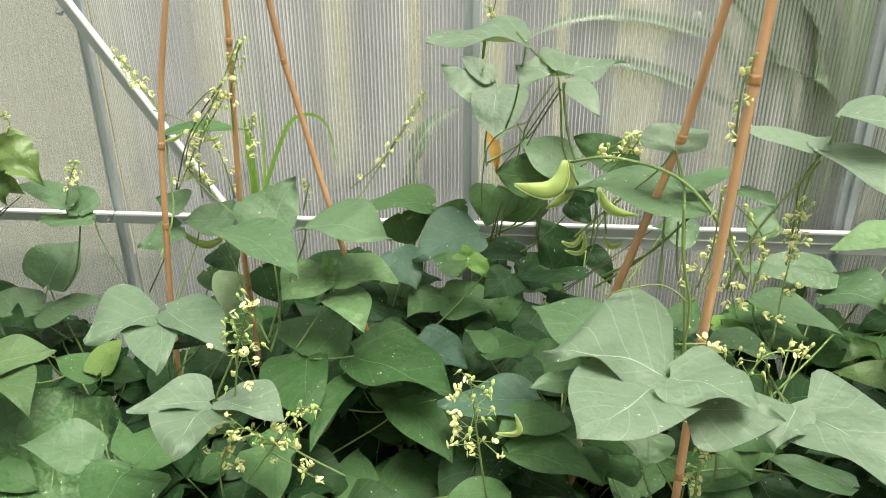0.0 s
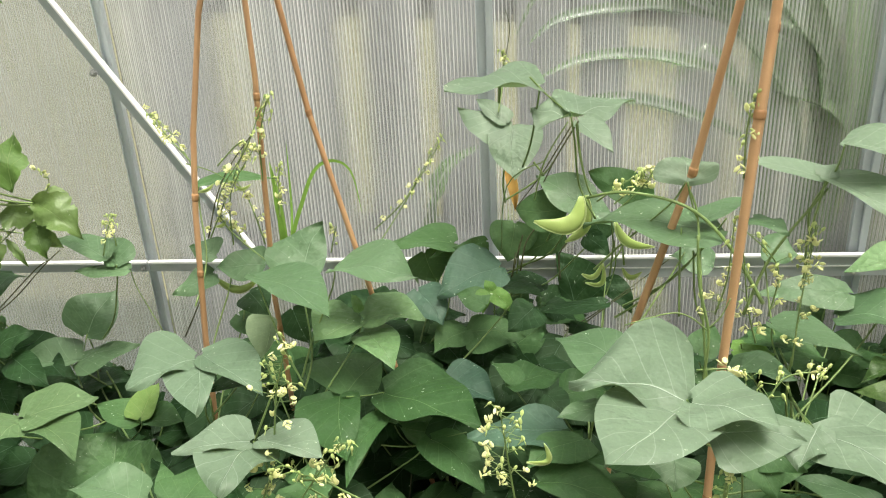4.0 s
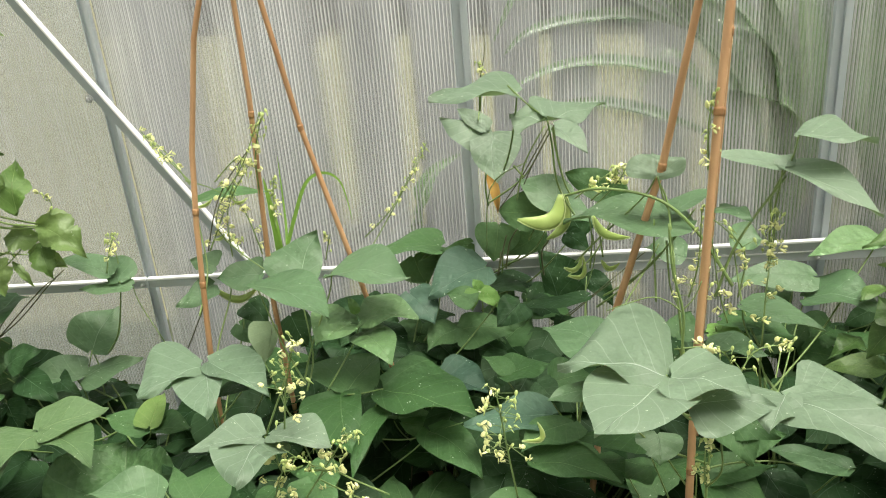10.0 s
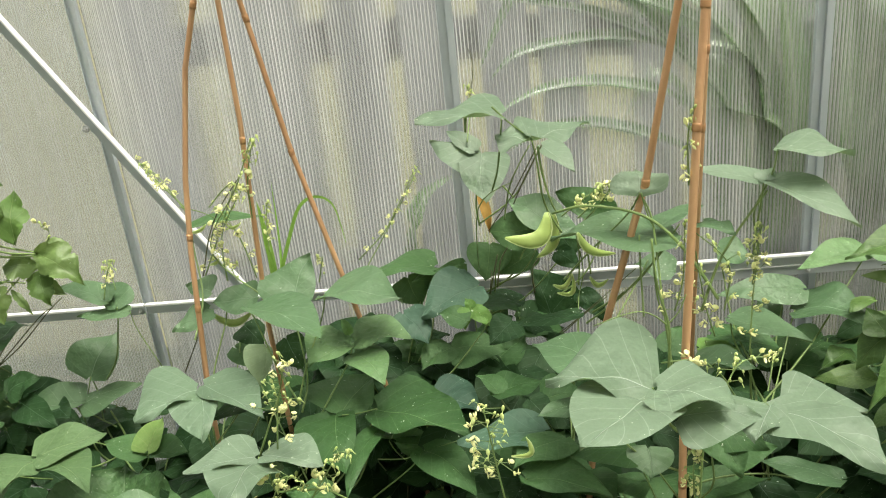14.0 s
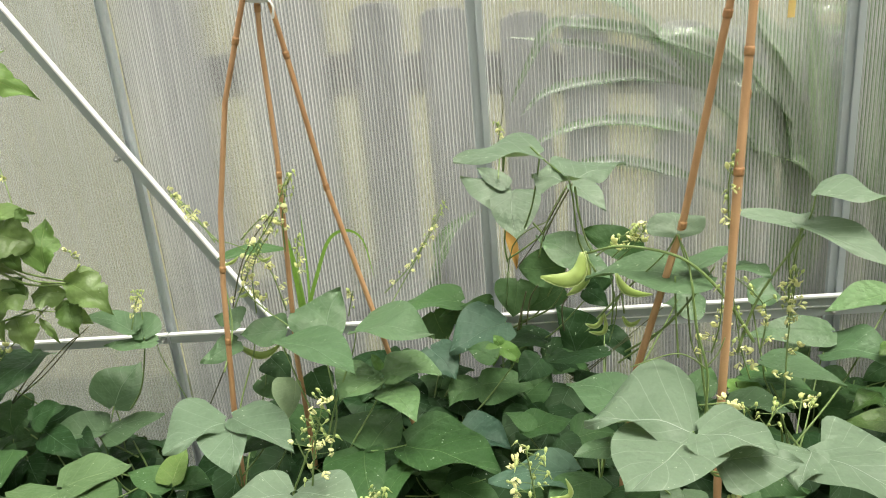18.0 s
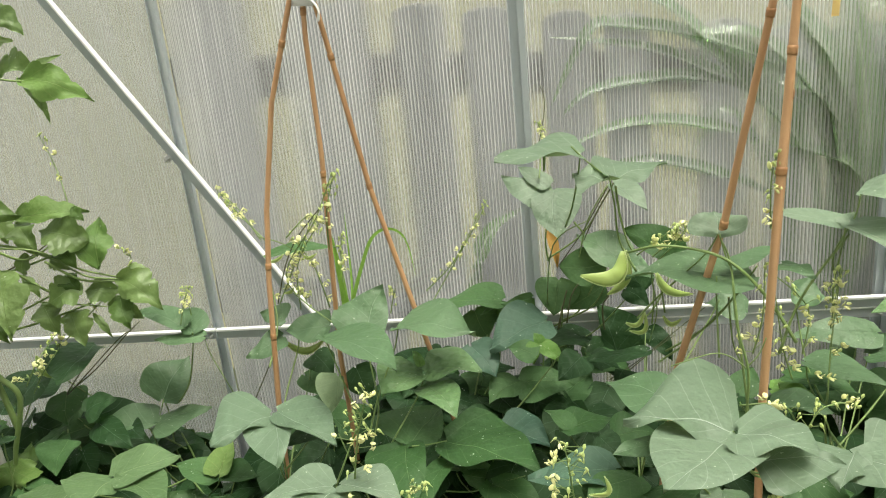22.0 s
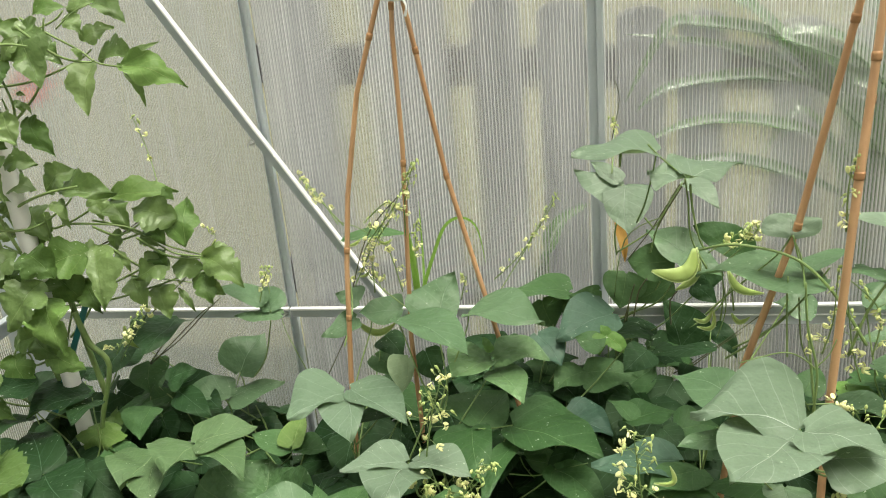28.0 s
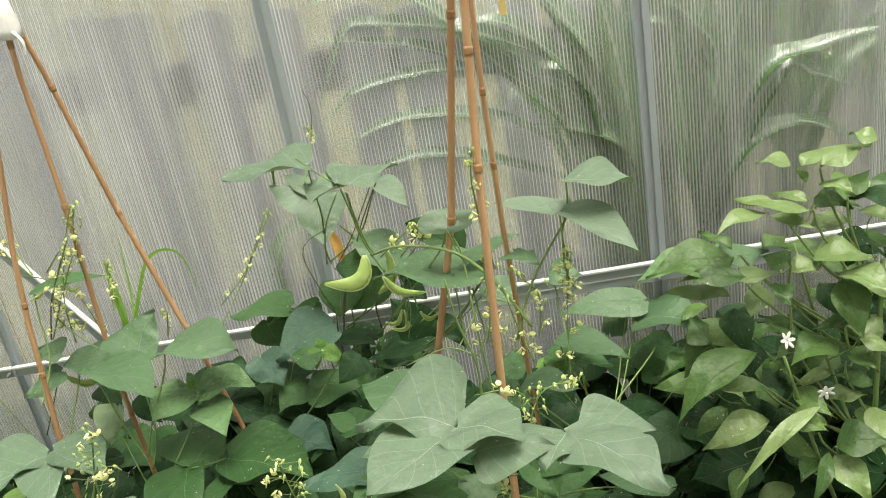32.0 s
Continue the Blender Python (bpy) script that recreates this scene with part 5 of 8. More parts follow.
leaflet(lf, (-0.685, -0.173, 0.601), (-0.589, -0.134, 0.613), 0.059, (0.00, -0.30, 0.95), 0.37, mat=SAGE)
leaflet(lf, (-0.733, -0.173, 0.607), (-0.687, -0.212, 0.595), 0.042, (0.00, -0.30, 0.95), 0.08, mat=DEEP)
lf = leaf(bean_g, (-0.691, -0.160, 0.548), (-0.641, -0.188, 0.408))
leaflet(lf, (-0.691, -0.160, 0.548), (-0.611, -0.149, 0.549), 0.073, (0.00, -0.05, 1.00), -0.21, mat=DEEP)
lf = leaf(bean_g, (-0.653, -0.380, 0.635), (-0.636, -0.181, 0.495))
leaflet(lf, (-0.654, -0.380, 0.635), (-0.676, -0.452, 0.628), 0.103, (0.00, -0.10, 1.00), 0.54, mat=OLIVE)
leaflet(lf, (-0.653, -0.380, 0.638), (-0.561, -0.334, 0.643), 0.096, (0.00, -0.10, 1.00), -0.21, mat=OLIVE)
leaflet(lf, (-0.653, -0.380, 0.633), (-0.537, -0.459, 0.625), 0.067, (0.00, -0.10, 1.00), -0.44, mat=OLIVE)
lf = leaf(bean_g, (-0.517, -0.310, 0.582), (-0.639, -0.185, 0.442))
leaflet(lf, (-0.517, -0.310, 0.588), (-0.515, -0.237, 0.603), 0.050, (0.00, -0.20, 0.98), -0.27, mat=YOUNG2)
leaflet(lf, (-0.522, -0.310, 0.579), (-0.604, -0.276, 0.586), 0.061, (0.00, -0.20, 0.98), 0.26)
leaflet(lf, (-0.512, -0.310, 0.579), (-0.451, -0.308, 0.579), 0.052, (0.00, -0.20, 0.98), -0.51)
lf = leaf(bean_g, (-0.752, -0.340, 0.587), (-0.639, -0.185, 0.447))
leaflet(lf, (-0.752, -0.340, 0.589), (-0.773, -0.433, 0.580), 0.116, (0.00, -0.10, 1.00), 0.46, mat=OLIVE)
leaflet(lf, (-0.751, -0.340, 0.585), (-0.708, -0.462, 0.573), 0.084, (0.00, -0.10, 1.00), 0.17, mat=OLIVE)
lf = leaf(bean_g, (-0.864, -0.120, 0.590), (-0.639, -0.185, 0.450))
leaflet(lf, (-0.870, -0.120, 0.646), (-0.842, -0.184, 0.613), 0.082, (0.00, -0.45, 0.89), -0.04)
leaflet(lf, (-0.832, -0.120, 0.578), (-0.907, -0.149, 0.563), 0.086, (0.00, -0.45, 0.89), 0.44)
leaflet(lf, (-0.889, -0.120, 0.547), (-0.814, -0.148, 0.533), 0.044, (0.00, -0.45, 0.89), -0.18)
lf = leaf(bean_g, (-0.773, -0.240, 0.647), (-0.636, -0.180, 0.507))
leaflet(lf, (-0.809, -0.240, 0.618), (-0.811, -0.299, 0.588), 0.073, (0.00, -0.45, 0.89), 0.28)
leaflet(lf, (-0.746, -0.240, 0.650), (-0.667, -0.285, 0.627), 0.053, (0.00, -0.45, 0.89), 0.05, mat=DEEP)
leaflet(lf, (-0.764, -0.240, 0.673), (-0.717, -0.216, 0.685), 0.058, (0.00, -0.45, 0.89), 0.06, mat=DEEP)
lf = leaf(bean_h, (-0.919, -0.420, 0.597), (-0.903, -0.340, 0.457))
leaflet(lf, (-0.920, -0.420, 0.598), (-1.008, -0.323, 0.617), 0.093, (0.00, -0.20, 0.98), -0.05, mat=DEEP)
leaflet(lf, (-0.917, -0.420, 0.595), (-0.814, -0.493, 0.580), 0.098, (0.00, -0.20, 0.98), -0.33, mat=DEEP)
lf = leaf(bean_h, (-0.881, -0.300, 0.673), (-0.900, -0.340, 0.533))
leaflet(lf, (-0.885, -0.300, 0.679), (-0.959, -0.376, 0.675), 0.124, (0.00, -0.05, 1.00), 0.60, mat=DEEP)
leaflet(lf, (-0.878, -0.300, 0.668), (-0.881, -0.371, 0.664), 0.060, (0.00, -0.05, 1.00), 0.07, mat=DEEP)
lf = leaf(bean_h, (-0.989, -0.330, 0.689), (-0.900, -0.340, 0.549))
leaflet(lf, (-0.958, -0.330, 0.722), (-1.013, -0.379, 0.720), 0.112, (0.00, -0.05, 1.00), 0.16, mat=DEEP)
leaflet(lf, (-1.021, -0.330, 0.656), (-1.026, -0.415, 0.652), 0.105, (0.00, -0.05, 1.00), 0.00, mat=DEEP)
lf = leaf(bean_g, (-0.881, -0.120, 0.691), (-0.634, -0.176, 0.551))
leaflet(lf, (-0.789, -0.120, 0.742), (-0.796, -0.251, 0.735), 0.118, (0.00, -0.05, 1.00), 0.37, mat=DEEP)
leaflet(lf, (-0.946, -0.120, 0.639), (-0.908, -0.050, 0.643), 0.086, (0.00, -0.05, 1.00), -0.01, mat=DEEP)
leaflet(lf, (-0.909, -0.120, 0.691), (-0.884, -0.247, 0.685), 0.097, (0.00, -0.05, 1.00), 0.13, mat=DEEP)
lf = leaf(bean_g, (-0.545, -0.470, 0.481), (-0.644, -0.194, 0.341))
leaflet(lf, (-0.545, -0.470, 0.481), (-0.568, -0.292, 0.547), 0.235, (0.00, -0.35, 0.94), -0.14, mat=PUCKERED2, shape="round", fold=.05, wave=.12)
lf = leaf(bean_g, (-0.389, -0.500, 0.587), (-0.639, -0.185, 0.447))
leaflet(lf, (-0.390, -0.500, 0.586), (-0.439, -0.421, 0.594), 0.033, (0.00, -0.10, 1.00), -0.01)
leaflet(lf, (-0.387, -0.500, 0.588), (-0.354, -0.425, 0.596), 0.087, (0.00, -0.10, 1.00), -0.10)
lf = leaf(bean_g, (-0.386, -0.550, 0.634), (-0.637, -0.181, 0.494))
leaflet(lf, (-0.410, -0.550, 0.638), (-0.511, -0.531, 0.640), 0.072, (0.00, -0.10, 1.00), 0.22, mat=SAGE)
leaflet(lf, (-0.362, -0.550, 0.630), (-0.369, -0.619, 0.623), 0.111, (0.00, -0.10, 1.00), -0.18, shape="round")
lf = leaf(bean_b, (-0.086, -0.440, 0.497), (-0.231, -0.388, 0.357))
leaflet(lf, (-0.089, -0.440, 0.497), (-0.129, -0.352, 0.506), 0.070, (0.00, -0.10, 1.00), -0.58)
leaflet(lf, (-0.084, -0.440, 0.497), (-0.042, -0.345, 0.507), 0.099, (0.00, -0.10, 1.00), 0.51)
lf = leaf(bean_b, (0.081, -0.520, 0.596), (-0.234, -0.378, 0.456))
leaflet(lf, (0.081, -0.520, 0.596), (0.000, -0.552, 0.594), 0.048, (0.00, -0.05, 1.00), -0.01)
lf = leaf(bean_b, (-0.238, -0.500, 0.617), (-0.235, -0.376, 0.477))
leaflet(lf, (-0.213, -0.500, 0.621), (-0.178, -0.587, 0.617), 0.062, (0.00, -0.05, 1.00), 0.31)
leaflet(lf, (-0.264, -0.500, 0.613), (-0.285, -0.546, 0.611), 0.042, (0.00, -0.05, 1.00), -0.11)
lf = leaf(bean_b, (-0.185, -0.470, 0.611), (-0.234, -0.377, 0.471))
leaflet(lf, (-0.185, -0.470, 0.611), (-0.253, -0.464, 0.611), 0.056, (0.00, -0.05, 1.00), -0.25)
lf = leaf(bean_d, (0.085, -0.420, 0.550), (0.160, -0.320, 0.410))
leaflet(lf, (0.093, -0.420, 0.536), (0.174, -0.467, 0.534), 0.071, (0.00, -0.05, 1.00), -0.09, mat=DEEP)
leaflet(lf, (0.077, -0.420, 0.564), (0.042, -0.484, 0.561), 0.051, (0.00, -0.05, 1.00), 0.00, mat=DEEP)
lf = leaf(bean_e, (0.214, -0.450, 0.569), (0.311, -0.488, 0.428))
leaflet(lf, (0.256, -0.450, 0.533), (0.219, -0.378, 0.537), 0.081, (0.00, -0.05, 1.00), 0.10)
leaflet(lf, (0.171, -0.450, 0.604), (0.198, -0.508, 0.601), 0.061, (0.00, -0.05, 1.00), 0.08)
lf = leaf(tomato, (-0.916, -0.200, 1.296), (-1.010, -0.250, 1.256), STEM, 0.0018)
leaflet(lf, (-0.905, -0.200, 1.313), (-0.850, -0.267, 1.211), 0.074, (0.20, -0.76, 0.61), -0.02, mat=TOMATO, shape="oval", teeth=5, wave=0.18, fold=0.4, droop=0.2)
leaflet(lf, (-0.906, -0.200, 1.267), (-0.845, -0.203, 1.242), 0.065, (0.20, -0.76, 0.61), 0.06, mat=TOMATO, shape="oval", teeth=5, wave=0.18, fold=0.4, droop=0.2)
leaflet(lf, (-0.936, -0.200, 1.308), (-0.997, -0.204, 1.324), 0.040, (0.20, -0.76, 0.61), 0.27, mat=TOMATO, shape="oval", teeth=5, wave=0.18, fold=0.4, droop=0.2)
lf = leaf(tomato, (-0.810, -0.170, 1.259), (-1.007, -0.250, 1.219), STEM, 0.0018)
leaflet(lf, (-0.810, -0.170, 1.239), (-0.805, -0.231, 1.161), 0.053, (0.20, -0.76, 0.61), 0.32, mat=TOMATO, shape="oval", teeth=5, wave=0.18, fold=0.4, droop=0.2)
leaflet(lf, (-0.802, -0.170, 1.241), (-0.741, -0.155, 1.239), 0.049, (0.20, -0.76, 0.61), -0.60, mat=TOMATO, shape="oval", teeth=5, wave=0.18, fold=0.4, droop=0.2)
leaflet(lf, (-0.766, -0.170, 1.232), (-0.648, -0.175, 1.186), 0.057, (0.20, -0.76, 0.61), -0.00, mat=YOUNG2, shape="oval", teeth=5, wave=0.18, fold=0.4, droop=0.2)
leaflet(lf, (-0.826, -0.170, 1.274), (-0.776, -0.144, 1.289), 0.041, (0.20, -0.76, 0.61), 0.00, mat=TOMATO, shape="oval", teeth=5, wave=0.18, fold=0.4, droop=0.2)
leaflet(lf, (-0.846, -0.170, 1.311), (-0.813, -0.183, 1.284), 0.032, (0.20, -0.76, 0.61), -0.13, mat=TOMATO, shape="oval", teeth=5, wave=0.18, fold=0.4, droop=0.2)
lf = leaf(tomato, (-0.851, -0.160, 1.324), (-1.012, -0.250, 1.284), STEM, 0.0018)
leaflet(lf, (-0.844, -0.160, 1.322), (-0.788, -0.136, 1.333), 0.037, (0.20, -0.76, 0.61), -0.32, mat=TOMATO, shape="oval", teeth=5, wave=0.18, fold=0.4, droop=0.2)
leaflet(lf, (-0.800, -0.160, 1.330), (-0.738, -0.171, 1.295), 0.036, (0.20, -0.76, 0.61), -0.27, mat=TOMATO, shape="oval", teeth=5, wave=0.18, fold=0.4, droop=0.2)
leaflet(lf, (-0.909, -0.160, 1.321), (-0.857, -0.141, 1.327), 0.035, (0.20, -0.76, 0.61), -0.27, mat=YOUNG2, shape="oval", teeth=5, wave=0.18, fold=0.4, droop=0.2)
lf = leaf(tomato, (-0.917, -0.240, 1.253), (-1.007, -0.250, 1.213), STEM, 0.0018)
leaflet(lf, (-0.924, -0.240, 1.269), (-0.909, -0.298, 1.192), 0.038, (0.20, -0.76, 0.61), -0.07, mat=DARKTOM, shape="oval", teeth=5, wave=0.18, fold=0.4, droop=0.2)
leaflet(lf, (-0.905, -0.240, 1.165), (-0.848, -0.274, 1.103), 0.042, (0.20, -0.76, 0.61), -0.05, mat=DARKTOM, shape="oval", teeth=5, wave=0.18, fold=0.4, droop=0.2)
leaflet(lf, (-0.923, -0.240, 1.324), (-0.908, -0.267, 1.285), 0.028, (0.20, -0.76, 0.61), 0.18, mat=TOMATO, shape="oval", teeth=5, wave=0.18, fold=0.4, droop=0.2)
lf = leaf(tomato, (-0.928, -0.300, 1.156), (-1.000, -0.250, 1.116), STEM, 0.0018)
leaflet(lf, (-0.903, -0.300, 1.185), (-0.870, -0.330, 1.136), 0.065, (0.20, -0.76, 0.61), 0.42, mat=TOMATO, shape="oval", teeth=5, wave=0.18, fold=0.4, droop=0.2)
leaflet(lf, (-0.935, -0.300, 1.237), (-0.899, -0.342, 1.173), 0.060, (0.20, -0.76, 0.61), -0.16, mat=TOMATO, shape="oval", teeth=5, wave=0.18, fold=0.4, droop=0.2)
leaflet(lf, (-0.961, -0.300, 1.128), (-0.909, -0.345, 1.054), 0.066, (0.20, -0.76, 0.61), -0.11, mat=TOMATO, shape="oval", teeth=5, wave=0.18, fold=0.4, droop=0.2)
leaflet(lf, (-0.929, -0.300, 1.101), (-0.875, -0.288, 1.098), 0.042, (0.20, -0.76, 0.61), 0.02, mat=TOMATO, shape="oval", teeth=5, wave=0.18, fold=0.4, droop=0.2)
leaflet(lf, (-0.913, -0.300, 1.130), (-0.979, -0.306, 1.144), 0.048, (0.20, -0.76, 0.61), 0.16, mat=DARKTOM, shape="oval", teeth=5, wave=0.18, fold=0.4, droop=0.2)
lf = leaf(tomato, (-0.935, -0.240, 1.005), (-0.989, -0.250, 0.965), STEM, 0.0018)
leaflet(lf, (-0.910, -0.240, 1.039), (-0.866, -0.206, 1.067), 0.058, (0.20, -0.76, 0.61), 0.06, mat=TOMATO, shape="oval", teeth=5, wave=0.18, fold=0.4, droop=0.2)
leaflet(lf, (-0.888, -0.240, 1.039), (-0.790, -0.225, 1.026), 0.051, (0.20, -0.76, 0.61), -0.31, mat=TOMATO, shape="oval", teeth=5, wave=0.18, fold=0.4, droop=0.2)
leaflet(lf, (-0.945, -0.240, 1.013), (-0.902, -0.272, 0.958), 0.058, (0.20, -0.76, 0.61), -0.12, mat=TOMATO, shape="oval", teeth=5, wave=0.18, fold=0.4, droop=0.2)
leaflet(lf, (-0.991, -0.240, 0.958), (-1.035, -0.235, 0.979), 0.033, (0.20, -0.76, 0.61), -0.21, mat=TOMATO, shape="oval", teeth=5, wave=0.18, fold=0.4, droop=0.2)
leaflet(lf, (-0.943, -0.240, 0.977), (-0.923, -0.263, 0.942), 0.050, (0.20, -0.76, 0.61), -0.03, mat=DARKTOM, shape="oval", teeth=5, wave=0.18, fold=0.4, droop=0.2)
lf = leaf(tomato, (-0.839, -0.190, 1.010), (-0.989, -0.250, 0.970), STEM, 0.0018)
leaflet(lf, (-0.828, -0.190, 1.008), (-0.711, -0.161, 1.006), 0.044, (0.20, -0.76, 0.61), -0.37, mat=YOUNG2, shape="oval", teeth=5, wave=0.18, fold=0.4, droop=0.2)
leaflet(lf, (-0.829, -0.190, 1.005), (-0.788, -0.219, 0.955), 0.047, (0.20, -0.76, 0.61), 0.04, mat=TOMATO, shape="oval", teeth=5, wave=0.18, fold=0.4, droop=0.2)
leaflet(lf, (-0.860, -0.190, 1.016), (-0.831, -0.216, 0.974), 0.042, (0.20, -0.76, 0.61), -0.15, mat=TOMATO, shape="oval", teeth=5, wave=0.18, fold=0.4, droop=0.2)
lf = leaf(tomato, (-0.731, -0.180, 0.964), (-0.986, -0.250, 0.924), STEM, 0.0018)
leaflet(lf, (-0.716, -0.180, 0.962), (-0.797, -0.182, 0.986), 0.070, (0.20, -0.76, 0.61), -0.07, mat=TOMATO, shape="oval", teeth=5, wave=0.18, fold=0.4, droop=0.2)
leaflet(lf, (-0.772, -0.180, 0.963), (-0.734, -0.202, 0.923), 0.044, (0.20, -0.76, 0.61), -0.15, mat=DARKTOM, shape="oval", teeth=5, wave=0.18, fold=0.4, droop=0.2)
leaflet(lf, (-0.710, -0.180, 0.909), (-0.719, -0.121, 0.986), 0.061, (0.20, -0.76, 0.61), -0.15, mat=YOUNG2, shape="oval", teeth=5, wave=0.18, fold=0.4, droop=0.2)
leaflet(lf, (-0.727, -0.180, 1.021), (-0.706, -0.192, 0.999), 0.020, (0.20, -0.76, 0.61), 0.02, mat=DARKTOM, shape="oval", teeth=5, wave=0.18, fold=0.4, droop=0.2)
lf = leaf(tomato, (-0.710, -0.170, 0.864), (-0.979, -0.250, 0.824), STEM, 0.0018)
leaflet(lf, (-0.686, -0.170, 0.890), (-0.606, -0.193, 0.835), 0.062, (0.20, -0.76, 0.61), -0.16, mat=TOMATO, shape="oval", teeth=5, wave=0.18, fold=0.4, droop=0.2)
leaflet(lf, (-0.717, -0.170, 0.841), (-0.655, -0.174, 0.815), 0.044, (0.20, -0.76, 0.61), -0.32, mat=TOMATO, shape="oval", teeth=5, wave=0.18, fold=0.4, droop=0.2)
leaflet(lf, (-0.751, -0.170, 0.868), (-0.689, -0.157, 0.863), 0.047, (0.20, -0.76, 0.61), 0.26, mat=TOMATO, shape="oval", teeth=5, wave=0.18, fold=0.4, droop=0.2)
leaflet(lf, (-0.688, -0.170, 0.857), (-0.665, -0.204, 0.806), 0.042, (0.20, -0.76, 0.61), 0.08, mat=DARKTOM, shape="oval", teeth=5, wave=0.18, fold=0.4, droop=0.2)
lf = leaf(tomato, (-0.783, -0.180, 0.885), (-0.980, -0.250, 0.845), STEM, 0.0018)
leaflet(lf, (-0.828, -0.180, 0.855), (-0.792, -0.210, 0.806), 0.049, (0.20, -0.76, 0.61), -0.07, mat=TOMATO, shape="oval", teeth=5, wave=0.18, fold=0.4, droop=0.2)
leaflet(lf, (-0.780, -0.180, 0.838), (-0.750, -0.214, 0.785), 0.052, (0.20, -0.76, 0.61), -0.27, mat=TOMATO, shape="oval", teeth=5, wave=0.18, fold=0.4, droop=0.2)
leaflet(lf, (-0.747, -0.180, 0.888), (-0.800, -0.214, 0.863), 0.059, (0.20, -0.76, 0.61), -0.04, mat=TOMATO, shape="oval", teeth=5, wave=0.18, fold=0.4, droop=0.2)
leaflet(lf, (-0.772, -0.180, 0.905), (-0.744, -0.194, 0.878), 0.036, (0.20, -0.76, 0.61), -0.03, mat=DARKTOM, shape="oval", teeth=5, wave=0.18, fold=0.4, droop=0.2)
leaflet(lf, (-0.788, -0.180, 0.937), (-0.755, -0.189, 0.915), 0.035, (0.20, -0.76, 0.61), -0.04, mat=TOMATO, shape="oval", teeth=5, wave=0.18, fold=0.4, droop=0.2)
lf = leaf(tomato, (-0.871, -0.250, 0.912), (-0.982, -0.250, 0.872), STEM, 0.0018)
leaflet(lf, (-0.834, -0.250, 0.943), (-0.800, -0.317, 0.848), 0.059, (0.20, -0.76, 0.61), -0.41, mat=TOMATO, shape="oval", teeth=5, wave=0.18, fold=0.4, droop=0.2)
leaflet(lf, (-0.845, -0.250, 0.931), (-0.931, -0.284, 0.917), 0.073, (0.20, -0.76, 0.61), -0.08, mat=YOUNG2, shape="oval", teeth=5, wave=0.18, fold=0.4, droop=0.2)
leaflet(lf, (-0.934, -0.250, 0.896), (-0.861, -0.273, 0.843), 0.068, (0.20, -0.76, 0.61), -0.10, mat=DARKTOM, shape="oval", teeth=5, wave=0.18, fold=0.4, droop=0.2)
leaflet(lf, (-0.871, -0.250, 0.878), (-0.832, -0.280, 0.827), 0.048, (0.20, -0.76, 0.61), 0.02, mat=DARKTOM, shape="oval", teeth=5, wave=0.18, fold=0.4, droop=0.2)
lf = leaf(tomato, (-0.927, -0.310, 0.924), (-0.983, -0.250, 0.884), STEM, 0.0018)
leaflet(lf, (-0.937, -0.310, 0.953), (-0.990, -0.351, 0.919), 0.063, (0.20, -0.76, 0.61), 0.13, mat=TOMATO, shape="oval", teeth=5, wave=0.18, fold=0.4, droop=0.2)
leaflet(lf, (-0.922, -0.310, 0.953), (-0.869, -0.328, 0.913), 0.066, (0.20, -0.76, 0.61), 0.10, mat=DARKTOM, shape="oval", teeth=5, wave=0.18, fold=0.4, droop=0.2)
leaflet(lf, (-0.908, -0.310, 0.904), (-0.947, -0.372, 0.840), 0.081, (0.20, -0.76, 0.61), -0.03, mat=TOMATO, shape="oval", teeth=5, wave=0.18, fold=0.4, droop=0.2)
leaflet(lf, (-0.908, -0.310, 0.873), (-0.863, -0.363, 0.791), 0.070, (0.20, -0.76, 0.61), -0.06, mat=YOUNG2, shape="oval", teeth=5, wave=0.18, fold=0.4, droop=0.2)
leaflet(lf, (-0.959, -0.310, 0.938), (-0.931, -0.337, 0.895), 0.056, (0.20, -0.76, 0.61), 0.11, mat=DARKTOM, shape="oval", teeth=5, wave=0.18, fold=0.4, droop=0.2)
lf = leaf(tomato, (-0.993, -0.300, 0.769), (-0.972, -0.250, 0.729), STEM, 0.0018)
leaflet(lf, (-0.939, -0.300, 0.766), (-0.871, -0.309, 0.733), 0.049, (0.20, -0.76, 0.61), -0.01, mat=YOUNG2, shape="oval", teeth=5, wave=0.18, fold=0.4, droop=0.2)
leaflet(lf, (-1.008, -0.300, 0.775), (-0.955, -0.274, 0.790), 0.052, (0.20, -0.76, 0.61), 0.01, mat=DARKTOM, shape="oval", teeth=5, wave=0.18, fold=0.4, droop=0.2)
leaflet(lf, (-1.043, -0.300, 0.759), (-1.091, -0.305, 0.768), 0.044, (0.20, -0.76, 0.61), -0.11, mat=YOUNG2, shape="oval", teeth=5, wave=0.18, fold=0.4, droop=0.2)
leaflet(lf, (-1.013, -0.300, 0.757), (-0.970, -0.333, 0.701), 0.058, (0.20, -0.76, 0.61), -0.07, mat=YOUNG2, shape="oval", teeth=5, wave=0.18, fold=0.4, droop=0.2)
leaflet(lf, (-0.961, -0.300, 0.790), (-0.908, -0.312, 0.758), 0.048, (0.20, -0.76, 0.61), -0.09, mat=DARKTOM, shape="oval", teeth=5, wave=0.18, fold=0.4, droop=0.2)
lf = leaf(tomato, (-0.902, -0.260, 0.545), (-0.956, -0.250, 0.505), STEM, 0.0018)
leaflet(lf, (-0.904, -0.260, 0.601), (-0.897, -0.309, 0.537), 0.080, (0.20, -0.76, 0.61), -0.19, mat=YOUNG2, shape="oval", teeth=5, wave=0.18, fold=0.4, droop=0.2)
